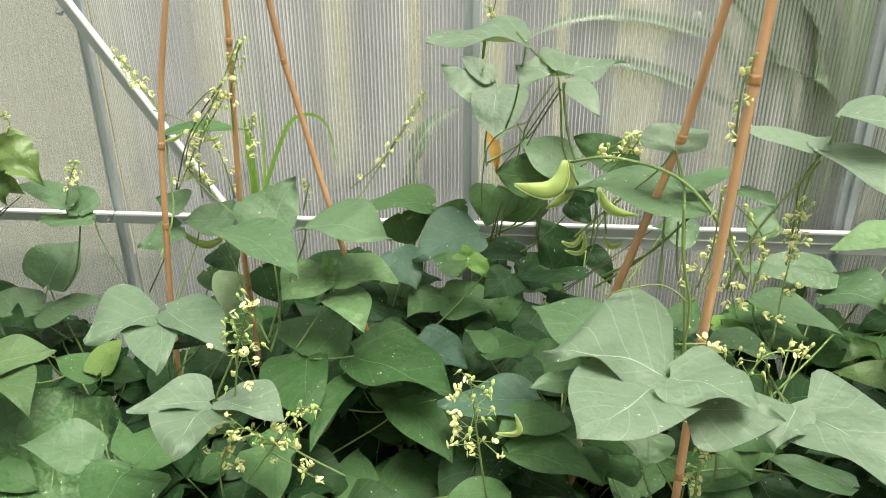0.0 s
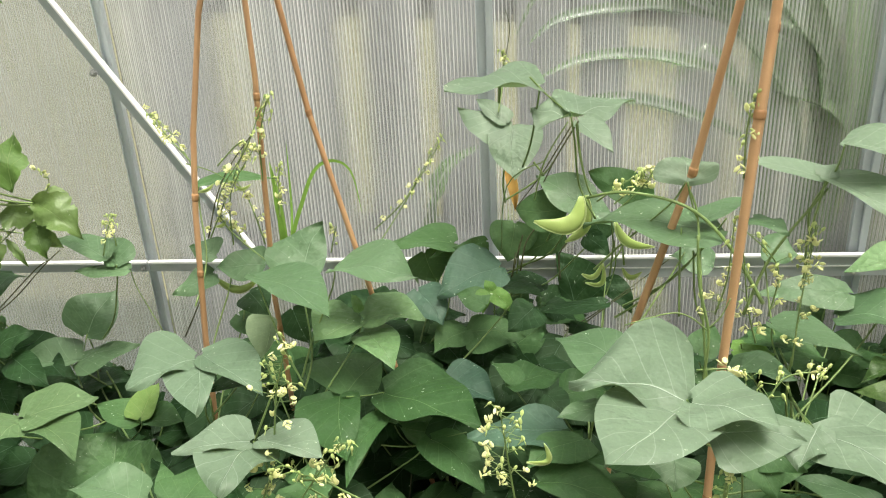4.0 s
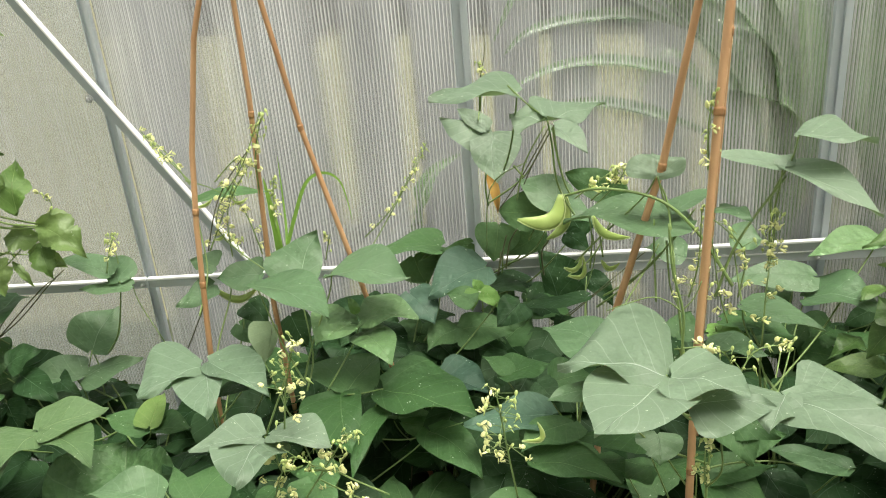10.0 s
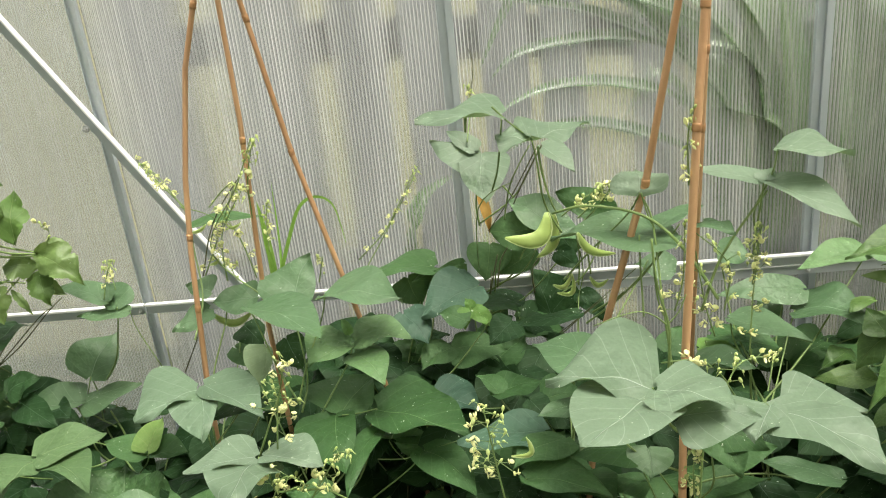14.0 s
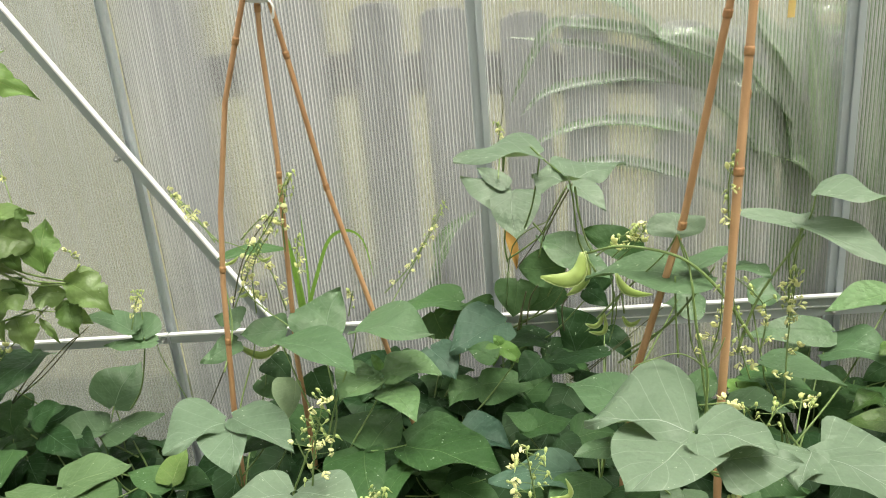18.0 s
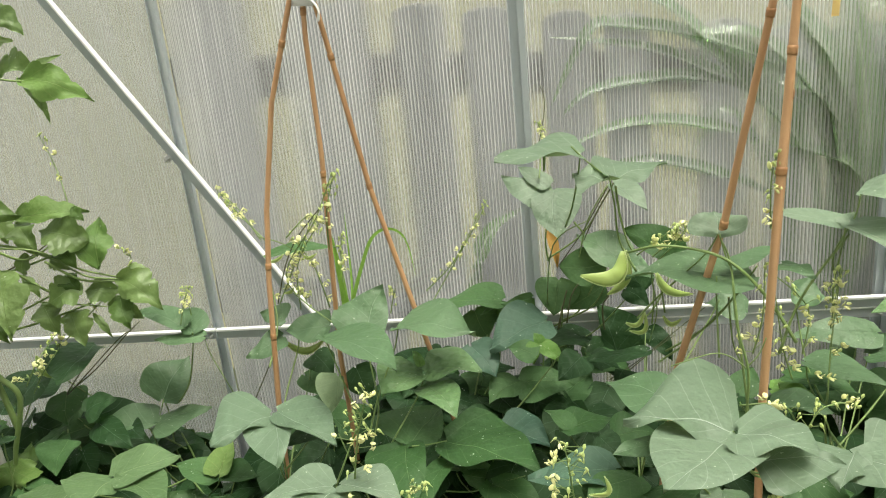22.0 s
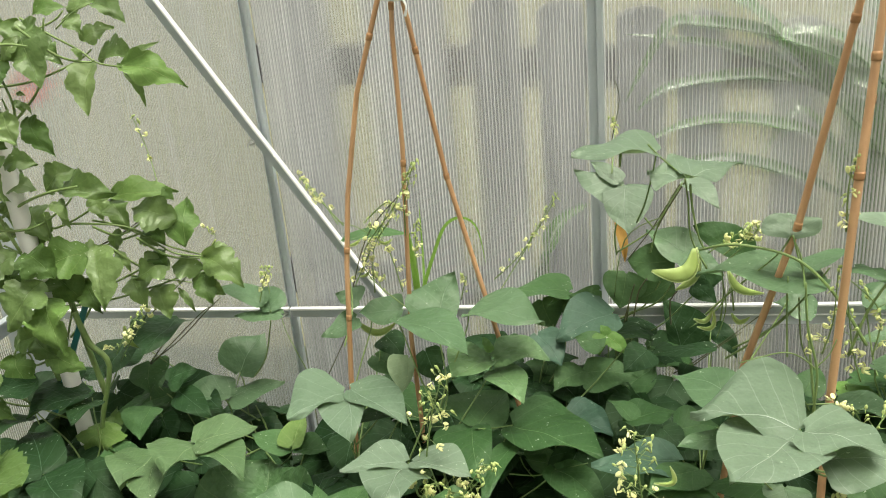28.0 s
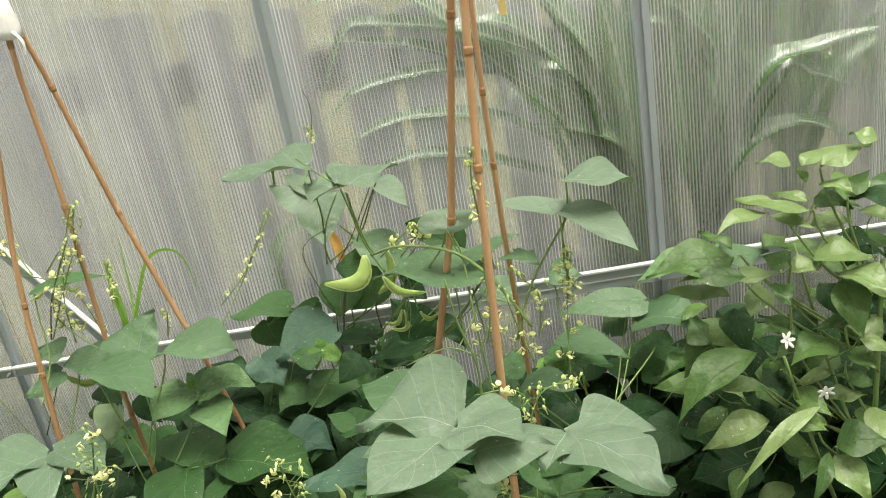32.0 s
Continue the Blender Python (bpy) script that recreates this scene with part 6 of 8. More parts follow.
leaflet(lf, (-0.904, -0.260, 0.536), (-0.873, -0.288, 0.491), 0.048, (0.20, -0.76, 0.61), 0.06, mat=TOMATO, shape="oval", teeth=5, wave=0.18, fold=0.4, droop=0.2)
leaflet(lf, (-0.917, -0.260, 0.471), (-0.962, -0.280, 0.461), 0.052, (0.20, -0.76, 0.61), -0.04, mat=TOMATO, shape="oval", teeth=5, wave=0.18, fold=0.4, droop=0.2)
leaflet(lf, (-0.884, -0.260, 0.572), (-0.886, -0.230, 0.611), 0.033, (0.20, -0.76, 0.61), 0.08, mat=DARKTOM, shape="oval", teeth=5, wave=0.18, fold=0.4, droop=0.2)
lf = leaf(tomato, (-1.061, -0.340, 0.695), (-0.967, -0.250, 0.655), STEM, 0.0018)
leaflet(lf, (-1.046, -0.340, 0.707), (-0.989, -0.361, 0.662), 0.039, (0.20, -0.76, 0.61), 0.31, mat=YOUNG2, shape="oval", teeth=5, wave=0.18, fold=0.4, droop=0.2)
leaflet(lf, (-1.076, -0.340, 0.683), (-1.040, -0.369, 0.634), 0.065, (0.20, -0.76, 0.61), -0.00, mat=TOMATO, shape="oval", teeth=5, wave=0.18, fold=0.4, droop=0.2)
lf = leaf(pepper, (0.740, -0.400, 0.988), (0.800, -0.420, 0.848), STEM, 0.0018)
leaflet(lf, (0.704, -0.400, 0.998), (0.667, -0.381, 1.003), 0.033, (0.00, -0.25, 0.97), 0.37, mat=LIME, shape="ovate", fold=0.2, droop=0.11, wave=0.10)
leaflet(lf, (0.717, -0.400, 0.993), (0.759, -0.370, 1.001), 0.026, (0.00, -0.25, 0.97), 0.01, mat=LIME, shape="ovate", fold=0.2, droop=0.11, wave=0.10)
leaflet(lf, (0.740, -0.400, 0.988), (0.819, -0.374, 0.995), 0.045, (0.00, -0.25, 0.97), -0.16, mat=LIME, shape="ovate", fold=0.2, droop=0.11, wave=0.10)
leaflet(lf, (0.814, -0.400, 1.010), (0.790, -0.372, 1.017), 0.033, (0.00, -0.25, 0.97), -0.12, mat=LIME, shape="ovate", fold=0.2, droop=0.11, wave=0.10)
leaflet(lf, (0.724, -0.400, 0.972), (0.726, -0.364, 0.981), 0.013, (0.00, -0.25, 0.97), 0.08, mat=YOUNG2, shape="ovate", fold=0.2, droop=0.11, wave=0.10)
leaflet(lf, (0.740, -0.400, 0.967), (0.770, -0.434, 0.958), 0.032, (0.00, -0.25, 0.97), -0.05, mat=LIME, shape="ovate", fold=0.2, droop=0.11, wave=0.10)
lf = leaf(pepper, (0.682, -0.420, 0.949), (0.800, -0.420, 0.809), STEM, 0.0018)
leaflet(lf, (0.674, -0.420, 0.954), (0.631, -0.391, 0.962), 0.029, (0.00, -0.25, 0.97), -0.06, mat=LIME, shape="ovate", fold=0.2, droop=0.11, wave=0.10)
leaflet(lf, (0.667, -0.420, 0.946), (0.585, -0.451, 0.938), 0.028, (0.00, -0.25, 0.97), 0.57, mat=LIME, shape="ovate", fold=0.2, droop=0.11, wave=0.10)
leaflet(lf, (0.668, -0.420, 0.942), (0.713, -0.464, 0.931), 0.025, (0.00, -0.25, 0.97), 0.14, mat=LIME, shape="ovate", fold=0.2, droop=0.11, wave=0.10)
leaflet(lf, (0.717, -0.420, 0.954), (0.678, -0.392, 0.961), 0.026, (0.00, -0.25, 0.97), -0.06, mat=LIME, shape="ovate", fold=0.2, droop=0.11, wave=0.10)
lf = leaf(pepper, (0.789, -0.380, 0.923), (0.800, -0.420, 0.783), STEM, 0.0018)
leaflet(lf, (0.789, -0.380, 0.895), (0.737, -0.375, 0.896), 0.044, (0.00, -0.25, 0.97), 0.33, mat=LIME, shape="ovate", fold=0.2, droop=0.11, wave=0.10)
leaflet(lf, (0.742, -0.380, 0.939), (0.776, -0.417, 0.930), 0.043, (0.00, -0.25, 0.97), -0.06, mat=PEPPER, shape="ovate", fold=0.2, droop=0.11, wave=0.10)
leaflet(lf, (0.797, -0.380, 0.933), (0.853, -0.369, 0.936), 0.028, (0.00, -0.25, 0.97), 0.02, mat=LIME, shape="ovate", fold=0.2, droop=0.11, wave=0.10)
leaflet(lf, (0.802, -0.380, 0.912), (0.831, -0.412, 0.904), 0.032, (0.00, -0.25, 0.97), 0.05, mat=LIME, shape="ovate", fold=0.2, droop=0.11, wave=0.10)
leaflet(lf, (0.816, -0.380, 0.935), (0.879, -0.338, 0.946), 0.030, (0.00, -0.25, 0.97), 0.15, mat=PEPPER, shape="ovate", fold=0.2, droop=0.11, wave=0.10)
lf = leaf(pepper, (0.647, -0.360, 0.867), (0.800, -0.420, 0.727), STEM, 0.0018)
leaflet(lf, (0.622, -0.360, 0.854), (0.693, -0.350, 0.857), 0.063, (0.00, -0.25, 0.97), -0.37, mat=SAGE, shape="ovate", fold=0.2, droop=0.11, wave=0.10)
leaflet(lf, (0.639, -0.360, 0.877), (0.607, -0.315, 0.889), 0.026, (0.00, -0.25, 0.97), 0.23, mat=PEPPER, shape="ovate", fold=0.2, droop=0.11, wave=0.10)
leaflet(lf, (0.681, -0.360, 0.869), (0.723, -0.342, 0.874), 0.031, (0.00, -0.25, 0.97), 0.06, mat=PEPPER, shape="ovate", fold=0.2, droop=0.11, wave=0.10)
lf = leaf(pepper, (0.667, -0.440, 0.855), (0.800, -0.420, 0.715), STEM, 0.0018)
leaflet(lf, (0.714, -0.440, 0.879), (0.790, -0.452, 0.876), 0.052, (0.00, -0.25, 0.97), -0.21, mat=LIME, shape="ovate", fold=0.2, droop=0.11, wave=0.10)
leaflet(lf, (0.686, -0.440, 0.867), (0.735, -0.430, 0.870), 0.034, (0.00, -0.25, 0.97), -0.15, mat=LIME, shape="ovate", fold=0.2, droop=0.11, wave=0.10)
leaflet(lf, (0.744, -0.440, 0.859), (0.788, -0.505, 0.842), 0.051, (0.00, -0.25, 0.97), -0.18, mat=LIME, shape="ovate", fold=0.2, droop=0.11, wave=0.10)
leaflet(lf, (0.617, -0.440, 0.865), (0.672, -0.439, 0.865), 0.035, (0.00, -0.25, 0.97), -0.48, mat=LIME, shape="ovate", fold=0.2, droop=0.11, wave=0.10)
leaflet(lf, (0.606, -0.440, 0.847), (0.529, -0.414, 0.854), 0.038, (0.00, -0.25, 0.97), 0.20, mat=LIME, shape="ovate", fold=0.2, droop=0.11, wave=0.10)
leaflet(lf, (0.634, -0.440, 0.813), (0.664, -0.374, 0.830), 0.039, (0.00, -0.25, 0.97), 0.21, mat=LIME, shape="ovate", fold=0.2, droop=0.11, wave=0.10)
leaflet(lf, (0.668, -0.440, 0.857), (0.668, -0.489, 0.844), 0.029, (0.00, -0.25, 0.97), -0.06, mat=PEPPER, shape="ovate", fold=0.2, droop=0.11, wave=0.10)
lf = leaf(pepper, (0.641, -0.460, 0.713), (0.800, -0.420, 0.573), STEM, 0.0018)
leaflet(lf, (0.634, -0.460, 0.770), (0.512, -0.504, 0.709), 0.052, (-0.20, -0.55, 0.81), 0.37, mat=PEPPER, shape="ovate", fold=0.2, droop=0.11, wave=0.10)
leaflet(lf, (0.643, -0.460, 0.711), (0.555, -0.423, 0.714), 0.026, (-0.20, -0.55, 0.81), 0.44, mat=PEPPER, shape="ovate", fold=0.2, droop=0.11, wave=0.10)
leaflet(lf, (0.647, -0.460, 0.659), (0.553, -0.465, 0.632), 0.047, (-0.20, -0.55, 0.81), 0.51, mat=LIME, shape="ovate", fold=0.2, droop=0.11, wave=0.10)
lf = leaf(pepper, (0.696, -0.500, 0.659), (0.800, -0.420, 0.519), STEM, 0.0018)
leaflet(lf, (0.698, -0.500, 0.700), (0.564, -0.562, 0.640), 0.021, (0.00, -0.70, 0.72), 0.37, mat=LIME, shape="ovate", fold=0.2, droop=0.11, wave=0.10)
leaflet(lf, (0.711, -0.500, 0.626), (0.667, -0.546, 0.582), 0.022, (0.00, -0.70, 0.72), 0.22, mat=PEPPER, shape="ovate", fold=0.2, droop=0.11, wave=0.10)
leaflet(lf, (0.717, -0.500, 0.620), (0.740, -0.550, 0.571), 0.046, (0.00, -0.70, 0.72), 0.01, mat=LIME, shape="ovate", fold=0.2, droop=0.11, wave=0.10)
leaflet(lf, (0.656, -0.500, 0.690), (0.700, -0.518, 0.673), 0.037, (0.00, -0.70, 0.72), -0.20, mat=PEPPER, shape="ovate", fold=0.2, droop=0.11, wave=0.10)
lf = leaf(pepper, (0.754, -0.450, 0.728), (0.800, -0.420, 0.588), STEM, 0.0018)
leaflet(lf, (0.731, -0.450, 0.673), (0.783, -0.454, 0.672), 0.031, (0.00, -0.25, 0.97), -0.16, mat=LIME, shape="ovate", fold=0.2, droop=0.11, wave=0.10)
leaflet(lf, (0.741, -0.450, 0.763), (0.669, -0.479, 0.755), 0.052, (0.00, -0.25, 0.97), -0.01, mat=PEPPER, shape="ovate", fold=0.2, droop=0.11, wave=0.10)
leaflet(lf, (0.756, -0.450, 0.745), (0.775, -0.495, 0.733), 0.037, (0.00, -0.25, 0.97), -0.31, mat=PEPPER, shape="ovate", fold=0.2, droop=0.11, wave=0.10)
leaflet(lf, (0.792, -0.450, 0.684), (0.748, -0.421, 0.691), 0.030, (0.00, -0.25, 0.97), 0.03, mat=PEPPER, shape="ovate", fold=0.2, droop=0.11, wave=0.10)
leaflet(lf, (0.801, -0.450, 0.744), (0.757, -0.396, 0.758), 0.049, (0.00, -0.25, 0.97), 0.50, mat=LIME, shape="ovate", fold=0.2, droop=0.11, wave=0.10)
leaflet(lf, (0.785, -0.450, 0.789), (0.707, -0.455, 0.788), 0.032, (0.00, -0.25, 0.97), 0.16, mat=PEPPER, shape="ovate", fold=0.2, droop=0.11, wave=0.10)
leaflet(lf, (0.689, -0.450, 0.782), (0.656, -0.404, 0.794), 0.030, (0.00, -0.25, 0.97), -0.04, mat=PEPPER, shape="ovate", fold=0.2, droop=0.11, wave=0.10)
leaflet(lf, (0.696, -0.450, 0.721), (0.665, -0.419, 0.729), 0.033, (0.00, -0.25, 0.97), 0.11, mat=PEPPER, shape="ovate", fold=0.2, droop=0.11, wave=0.10)
leaflet(lf, (0.797, -0.450, 0.648), (0.771, -0.530, 0.627), 0.037, (0.00, -0.25, 0.97), -0.03, mat=LIME, shape="ovate", fold=0.2, droop=0.11, wave=0.10)
lf = leaf(pepper, (0.735, -0.340, 0.696), (0.800, -0.420, 0.556), STEM, 0.0018)
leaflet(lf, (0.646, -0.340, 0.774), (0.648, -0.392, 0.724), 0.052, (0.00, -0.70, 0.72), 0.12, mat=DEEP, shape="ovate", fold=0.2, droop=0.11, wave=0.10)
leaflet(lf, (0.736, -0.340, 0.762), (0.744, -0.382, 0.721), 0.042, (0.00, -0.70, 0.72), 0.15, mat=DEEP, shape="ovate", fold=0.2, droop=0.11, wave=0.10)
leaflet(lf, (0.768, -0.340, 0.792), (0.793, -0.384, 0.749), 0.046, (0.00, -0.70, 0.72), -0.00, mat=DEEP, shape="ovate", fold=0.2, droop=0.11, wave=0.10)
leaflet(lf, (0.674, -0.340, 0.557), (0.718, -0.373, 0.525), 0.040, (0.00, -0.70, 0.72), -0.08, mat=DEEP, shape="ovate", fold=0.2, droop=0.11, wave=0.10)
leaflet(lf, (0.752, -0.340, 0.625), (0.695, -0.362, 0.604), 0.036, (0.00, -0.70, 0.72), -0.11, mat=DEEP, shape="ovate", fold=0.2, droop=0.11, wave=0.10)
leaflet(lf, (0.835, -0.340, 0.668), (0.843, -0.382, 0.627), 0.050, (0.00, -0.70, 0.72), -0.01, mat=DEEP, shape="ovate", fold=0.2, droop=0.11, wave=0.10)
raceme(bean_a, [(-0.233, -0.280, 0.784), (-0.382, -0.200, 0.872), (-0.298, -0.270, 1.004), (-0.263, -0.275, 1.073)], 12, 8, 254)
raceme(bean_b, [(-0.219, -0.560, 0.744), (-0.204, -0.570, 0.815), (-0.193, -0.575, 0.849), (-0.182, -0.580, 0.885)], 12, 18, 255, reach=0.022, start=.1)
raceme(bean_e, [(0.060, -0.640, 0.698), (0.051, -0.645, 0.774), (0.043, -0.655, 0.854)], 14, 20, 256, reach=0.027, start=.35)
raceme(bean_b, [(-0.241, -0.580, 0.621), (-0.239, -0.580, 0.663), (-0.205, -0.600, 0.737), (-0.176, -0.600, 0.723)], 16, 10, 257, start=.3, reach=.022)
raceme(bean_b, [(-0.209, -0.580, 0.648), (-0.167, -0.570, 0.707), (-0.138, -0.580, 0.755)], 11, 13, 258, start=.3, reach=.02)
raceme(bean_b, [(-0.189, -0.550, 0.664), (-0.152, -0.570, 0.659), (-0.127, -0.580, 0.653)], 5, 3, 259, start=.3)
raceme(bean_c, [(-0.186, -0.050, 0.740), (-0.144, 0.000, 0.794), (-0.086, 0.020, 0.882), (-0.064, 0.035, 0.921)], 9, 5, 260, reach=.008)
raceme(bean_i, [(0.033, -0.100, 0.993), (0.041, 0.020, 1.030), (0.036, 0.030, 1.058)], 5, 4, 261, start=.5)
raceme(bean_a, [(-0.451, -0.100, 0.917), (-0.500, -0.050, 0.960), (-0.533, -0.040, 0.990)], 5, 6, 262, reach=.008)
raceme(bean_g, [(-0.582, -0.150, 0.769), (-0.586, -0.140, 0.818), (-0.592, -0.130, 0.851)], 7, 5, 263, start=.5)
raceme(bean_e, [(0.303, -0.450, 1.009), (0.300, -0.455, 1.067), (0.306, -0.455, 1.106)], 4, 13, 264, start=.1, reach=.009)
raceme(bean_e, [(0.287, -0.450, 0.843), (0.297, -0.450, 0.890), (0.298, -0.450, 0.966)], 14, 3, 265, reach=.016, start=.0)
raceme(bean_f, [(0.392, -0.420, 0.754), (0.399, -0.400, 0.827), (0.410, -0.380, 0.883), (0.411, -0.380, 0.923)], 12, 6, 266, reach=.014, start=.1)
raceme(bean_e, [(0.314, -0.550, 0.751), (0.341, -0.540, 0.813), (0.389, -0.530, 0.816)], 12, 16, 267, reach=.016, start=.0)
raceme(bean_d, [(0.185, -0.300, 0.922), (0.209, -0.300, 0.946), (0.225, -0.300, 0.970)], 5, 6, 268, reach=.01)
raceme(bean_g, [(-0.911, -0.200, 0.638), (-0.825, -0.200, 0.759), (-0.676, -0.150, 0.896), (-0.684, -0.150, 0.939)], 12, 4, 269, start=.2)
raceme(bean_g, [(-0.911, -0.200, 0.662), (-0.875, -0.150, 0.710), (-0.824, -0.150, 0.782)], 11, 3, 270, reach=.016)
raceme(bean_g, [(-0.783, -0.100, 0.990), (-0.837, -0.020, 1.047), (-0.855, -0.020, 1.120)], 7, 1, 271)
raceme(bean_e, [(0.260, -0.500, 0.799), (0.303, -0.500, 0.800), (0.323, -0.500, 0.787)], 5, 3, 272, reach=.012)
pod(bean_d, (0.139, -0.345, 0.951), (0.081, -0.365, 0.927), 0.0235, (0.0165, 0.000, -0.0205))
pod(bean_d, (0.156, -0.215, 0.902), (0.128, -0.200, 0.824), 0.0160, (0.013, 0.000, -0.011))
pod(bean_d, (0.171, -0.440, 0.956), (0.219, -0.420, 0.916), 0.011, (-0.008, 0.000, -0.009))
pod(bean_d, (0.151, -0.300, 0.809), (0.173, -0.300, 0.837), 0.0065, (0.010, 0.000, -0.015))
pod(bean_d, (0.068, -0.610, 0.756), (0.086, -0.610, 0.780), 0.006, (0.013, 0.000, -0.010))
pod(bean_g, (-0.866, -0.180, 0.755), (-0.802, -0.180, 0.726), 0.016, (-0.022, 0.000, -0.021))
pod(bean_a, (-0.408, -0.200, 0.773), (-0.338, -0.200, 0.769), 0.013, (-0.001, 0.000, -0.021))
vine(bean_d, [(0.349, -0.420, 0.840), (0.309, -0.400, 0.906), (0.262, -0.380, 0.948), (0.193, -0.360, 0.961), (0.147, -0.335, 0.945)], 0.0025, STEM)
vine(bean_f, [(0.328, -0.420, 0.825), (0.359, -0.400, 0.895), (0.415, -0.390, 0.973)], 0.0022, STEM)
vine(bean_d, [(0.286, -0.450, 0.744), (0.276, -0.420, 0.861), (0.273, -0.380, 0.940), (0.261, -0.370, 0.972)], 0.0018, STEM)
vine(bean_d, [(0.082, -0.320, 0.937), (0.095, -0.340, 0.997), (0.122, -0.345, 1.046)], 0.0012, STEM)
vine(bean_i, [(0.036, 0.030, 1.018), (0.050, 0.035, 1.086), (0.044, 0.030, 1.121)], 0.0008, DARKSTEM)
vine(bean_i, [(0.033, -0.100, 0.761), (0.047, -0.300, 0.949), (0.097, -0.340, 0.997)], 0.0010, STEM)
lf = leaf(pepper, (0.719, -0.430, 0.946), (0.800, -0.420, 0.786), STEM, 0.0018)
leaflet(lf, (0.712, -0.430, 0.945), (0.609, -0.480, 0.989), 0.038, (0.43, -0.09, 0.90), 0.14, shape="ovate", mat=LIME)
lf = leaf(pepper, (0.767, -0.420, 0.949), (0.800, -0.420, 0.789), STEM, 0.0018)
leaflet(lf, (0.767, -0.420, 0.949), (0.815, -0.380, 0.966), 0.029, (-0.04, -0.35, 0.94), 0.11, shape="ovate", mat=PEPPER)
lf = leaf(pepper, (0.629, -0.420, 0.895), (0.800, -0.420, 0.735), STEM, 0.0018)
leaflet(lf, (0.621, -0.420, 0.893), (0.505, -0.420, 0.885), 0.070, (-0.06, -0.41, 0.91), -0.02, shape="ovate", mat=PEPPER)
lf = leaf(pepper, (0.621, -0.460, 0.874), (0.800, -0.420, 0.714), STEM, 0.0018)
leaflet(lf, (0.621, -0.460, 0.882), (0.541, -0.440, 0.880), 0.038, (-0.12, -0.40, 0.91), -0.05, shape="ovate", mat=PEPPER)
lf = leaf(pepper, (0.682, -0.450, 0.883), (0.690, -0.420, 0.740), STEM, 0.0018)
leaflet(lf, (0.682, -0.450, 0.883), (0.658, -0.420, 0.886), 0.038, (-0.33, -0.35, 0.88), -0.01, shape="ovate", mat=PEPPER)
lf = leaf(pepper, (0.752, -0.440, 0.849), (0.800, -0.420, 0.689), STEM, 0.0018)
leaflet(lf, (0.752, -0.440, 0.849), (0.752, -0.500, 0.790), 0.048, (-0.24, -0.68, 0.69), -0.05, shape="ovate", mat=PEPPER)
lf = leaf(pepper, (0.611, -0.340, 0.719), (0.800, -0.420, 0.559), STEM, 0.0018)
leaflet(lf, (0.618, -0.330, 0.721), (0.568, -0.340, 0.669), 0.053, (-0.42, -0.72, 0.55), -0.09, shape="ovate", mat=PEPPER)
leaflet(lf, (0.611, -0.340, 0.719), (0.652, -0.320, 0.748), 0.062, (-0.29, -0.55, 0.78), -0.11, shape="ovate", mat=PEPPER)
leaflet(lf, (0.611, -0.340, 0.719), (0.591, -0.300, 0.749), 0.046, (-0.08, -0.62, 0.78), -0.14, shape="ovate", mat=PEPPER)
lf = leaf(pepper, (0.719, -0.500, 0.633), (0.800, -0.420, 0.473), STEM, 0.0018)
leaflet(lf, (0.719, -0.500, 0.633), (0.782, -0.520, 0.644), 0.055, (-0.28, -0.38, 0.88), -0.12, shape="ovate", mat=PEPPER)
lf = leaf(tomato, (-0.859, -0.240, 1.299), (-0.922, -0.260, 1.300), STEM, 0.0018)
leaflet(lf, (-0.881, -0.248, 1.296), (-0.916, -0.257, 1.255), 0.023, (0.13, -0.92, 0.15), -0.11, shape="oval", mat=TOMATO, teeth=5, wave=0.10, fold=0.35, droop=0.22)
lf = leaf(tomato, (-0.790, -0.200, 1.245), (-0.880, -0.250, 1.310), STEM, 0.0018)
leaflet(lf, (-0.763, -0.170, 1.218), (-0.740, -0.160, 1.154), 0.013, (0.44, -0.68, 0.53), -0.10, shape="oval", mat=TOMATO, teeth=5, wave=0.10, fold=0.35, droop=0.22)
leaflet(lf, (-0.764, -0.163, 1.229), (-0.698, -0.150, 1.262), 0.017, (0.38, -0.68, 0.49), -0.10, shape="oval", mat=TOMATO, teeth=5, wave=0.10, fold=0.35, droop=0.22)
leaflet(lf, (-0.816, -0.217, 1.267), (-0.813, -0.205, 1.242), 0.016, (0.80, -0.48, 0.82), -0.13, shape="oval", mat=TOMATO, teeth=5, wave=0.10, fold=0.35, droop=0.22)
lf = leaf(tomato, (-0.848, -0.220, 1.318), (-0.930, -0.250, 1.158), STEM, 0.0018)
leaflet(lf, (-0.894, -0.221, 1.317), (-0.895, -0.221, 1.285), 0.021, (0.48, -0.71, 0.43), 0.04, shape="oval", mat=TOMATO, teeth=5, wave=0.10, fold=0.35, droop=0.22)
lf = leaf(tomato, (-0.921, -0.280, 1.302), (-0.930, -0.250, 1.142), STEM, 0.0018)
leaflet(lf, (-0.921, -0.280, 1.302), (-0.949, -0.280, 1.260), 0.033, (-0.08, -1.00, 0.05), 0.11, shape="oval", mat=TOMATO, teeth=5, wave=0.10, fold=0.35, droop=0.22)
lf = leaf(tomato, (-0.929, -0.260, 1.201), (-0.930, -0.250, 1.041), STEM, 0.0018)
leaflet(lf, (-0.908, -0.260, 1.198), (-0.896, -0.260, 1.177), 0.014, (0.70, -0.59, 0.40), 0.04, shape="oval", mat=TOMATO, teeth=5, wave=0.10, fold=0.35, droop=0.22)
leaflet(lf, (-0.919, -0.237, 1.204), (-0.902, -0.237, 1.200), 0.009, (0.59, -0.59, 0.23), -0.04, shape="oval", mat=TOMATO, teeth=5, wave=0.10, fold=0.35, droop=0.22)
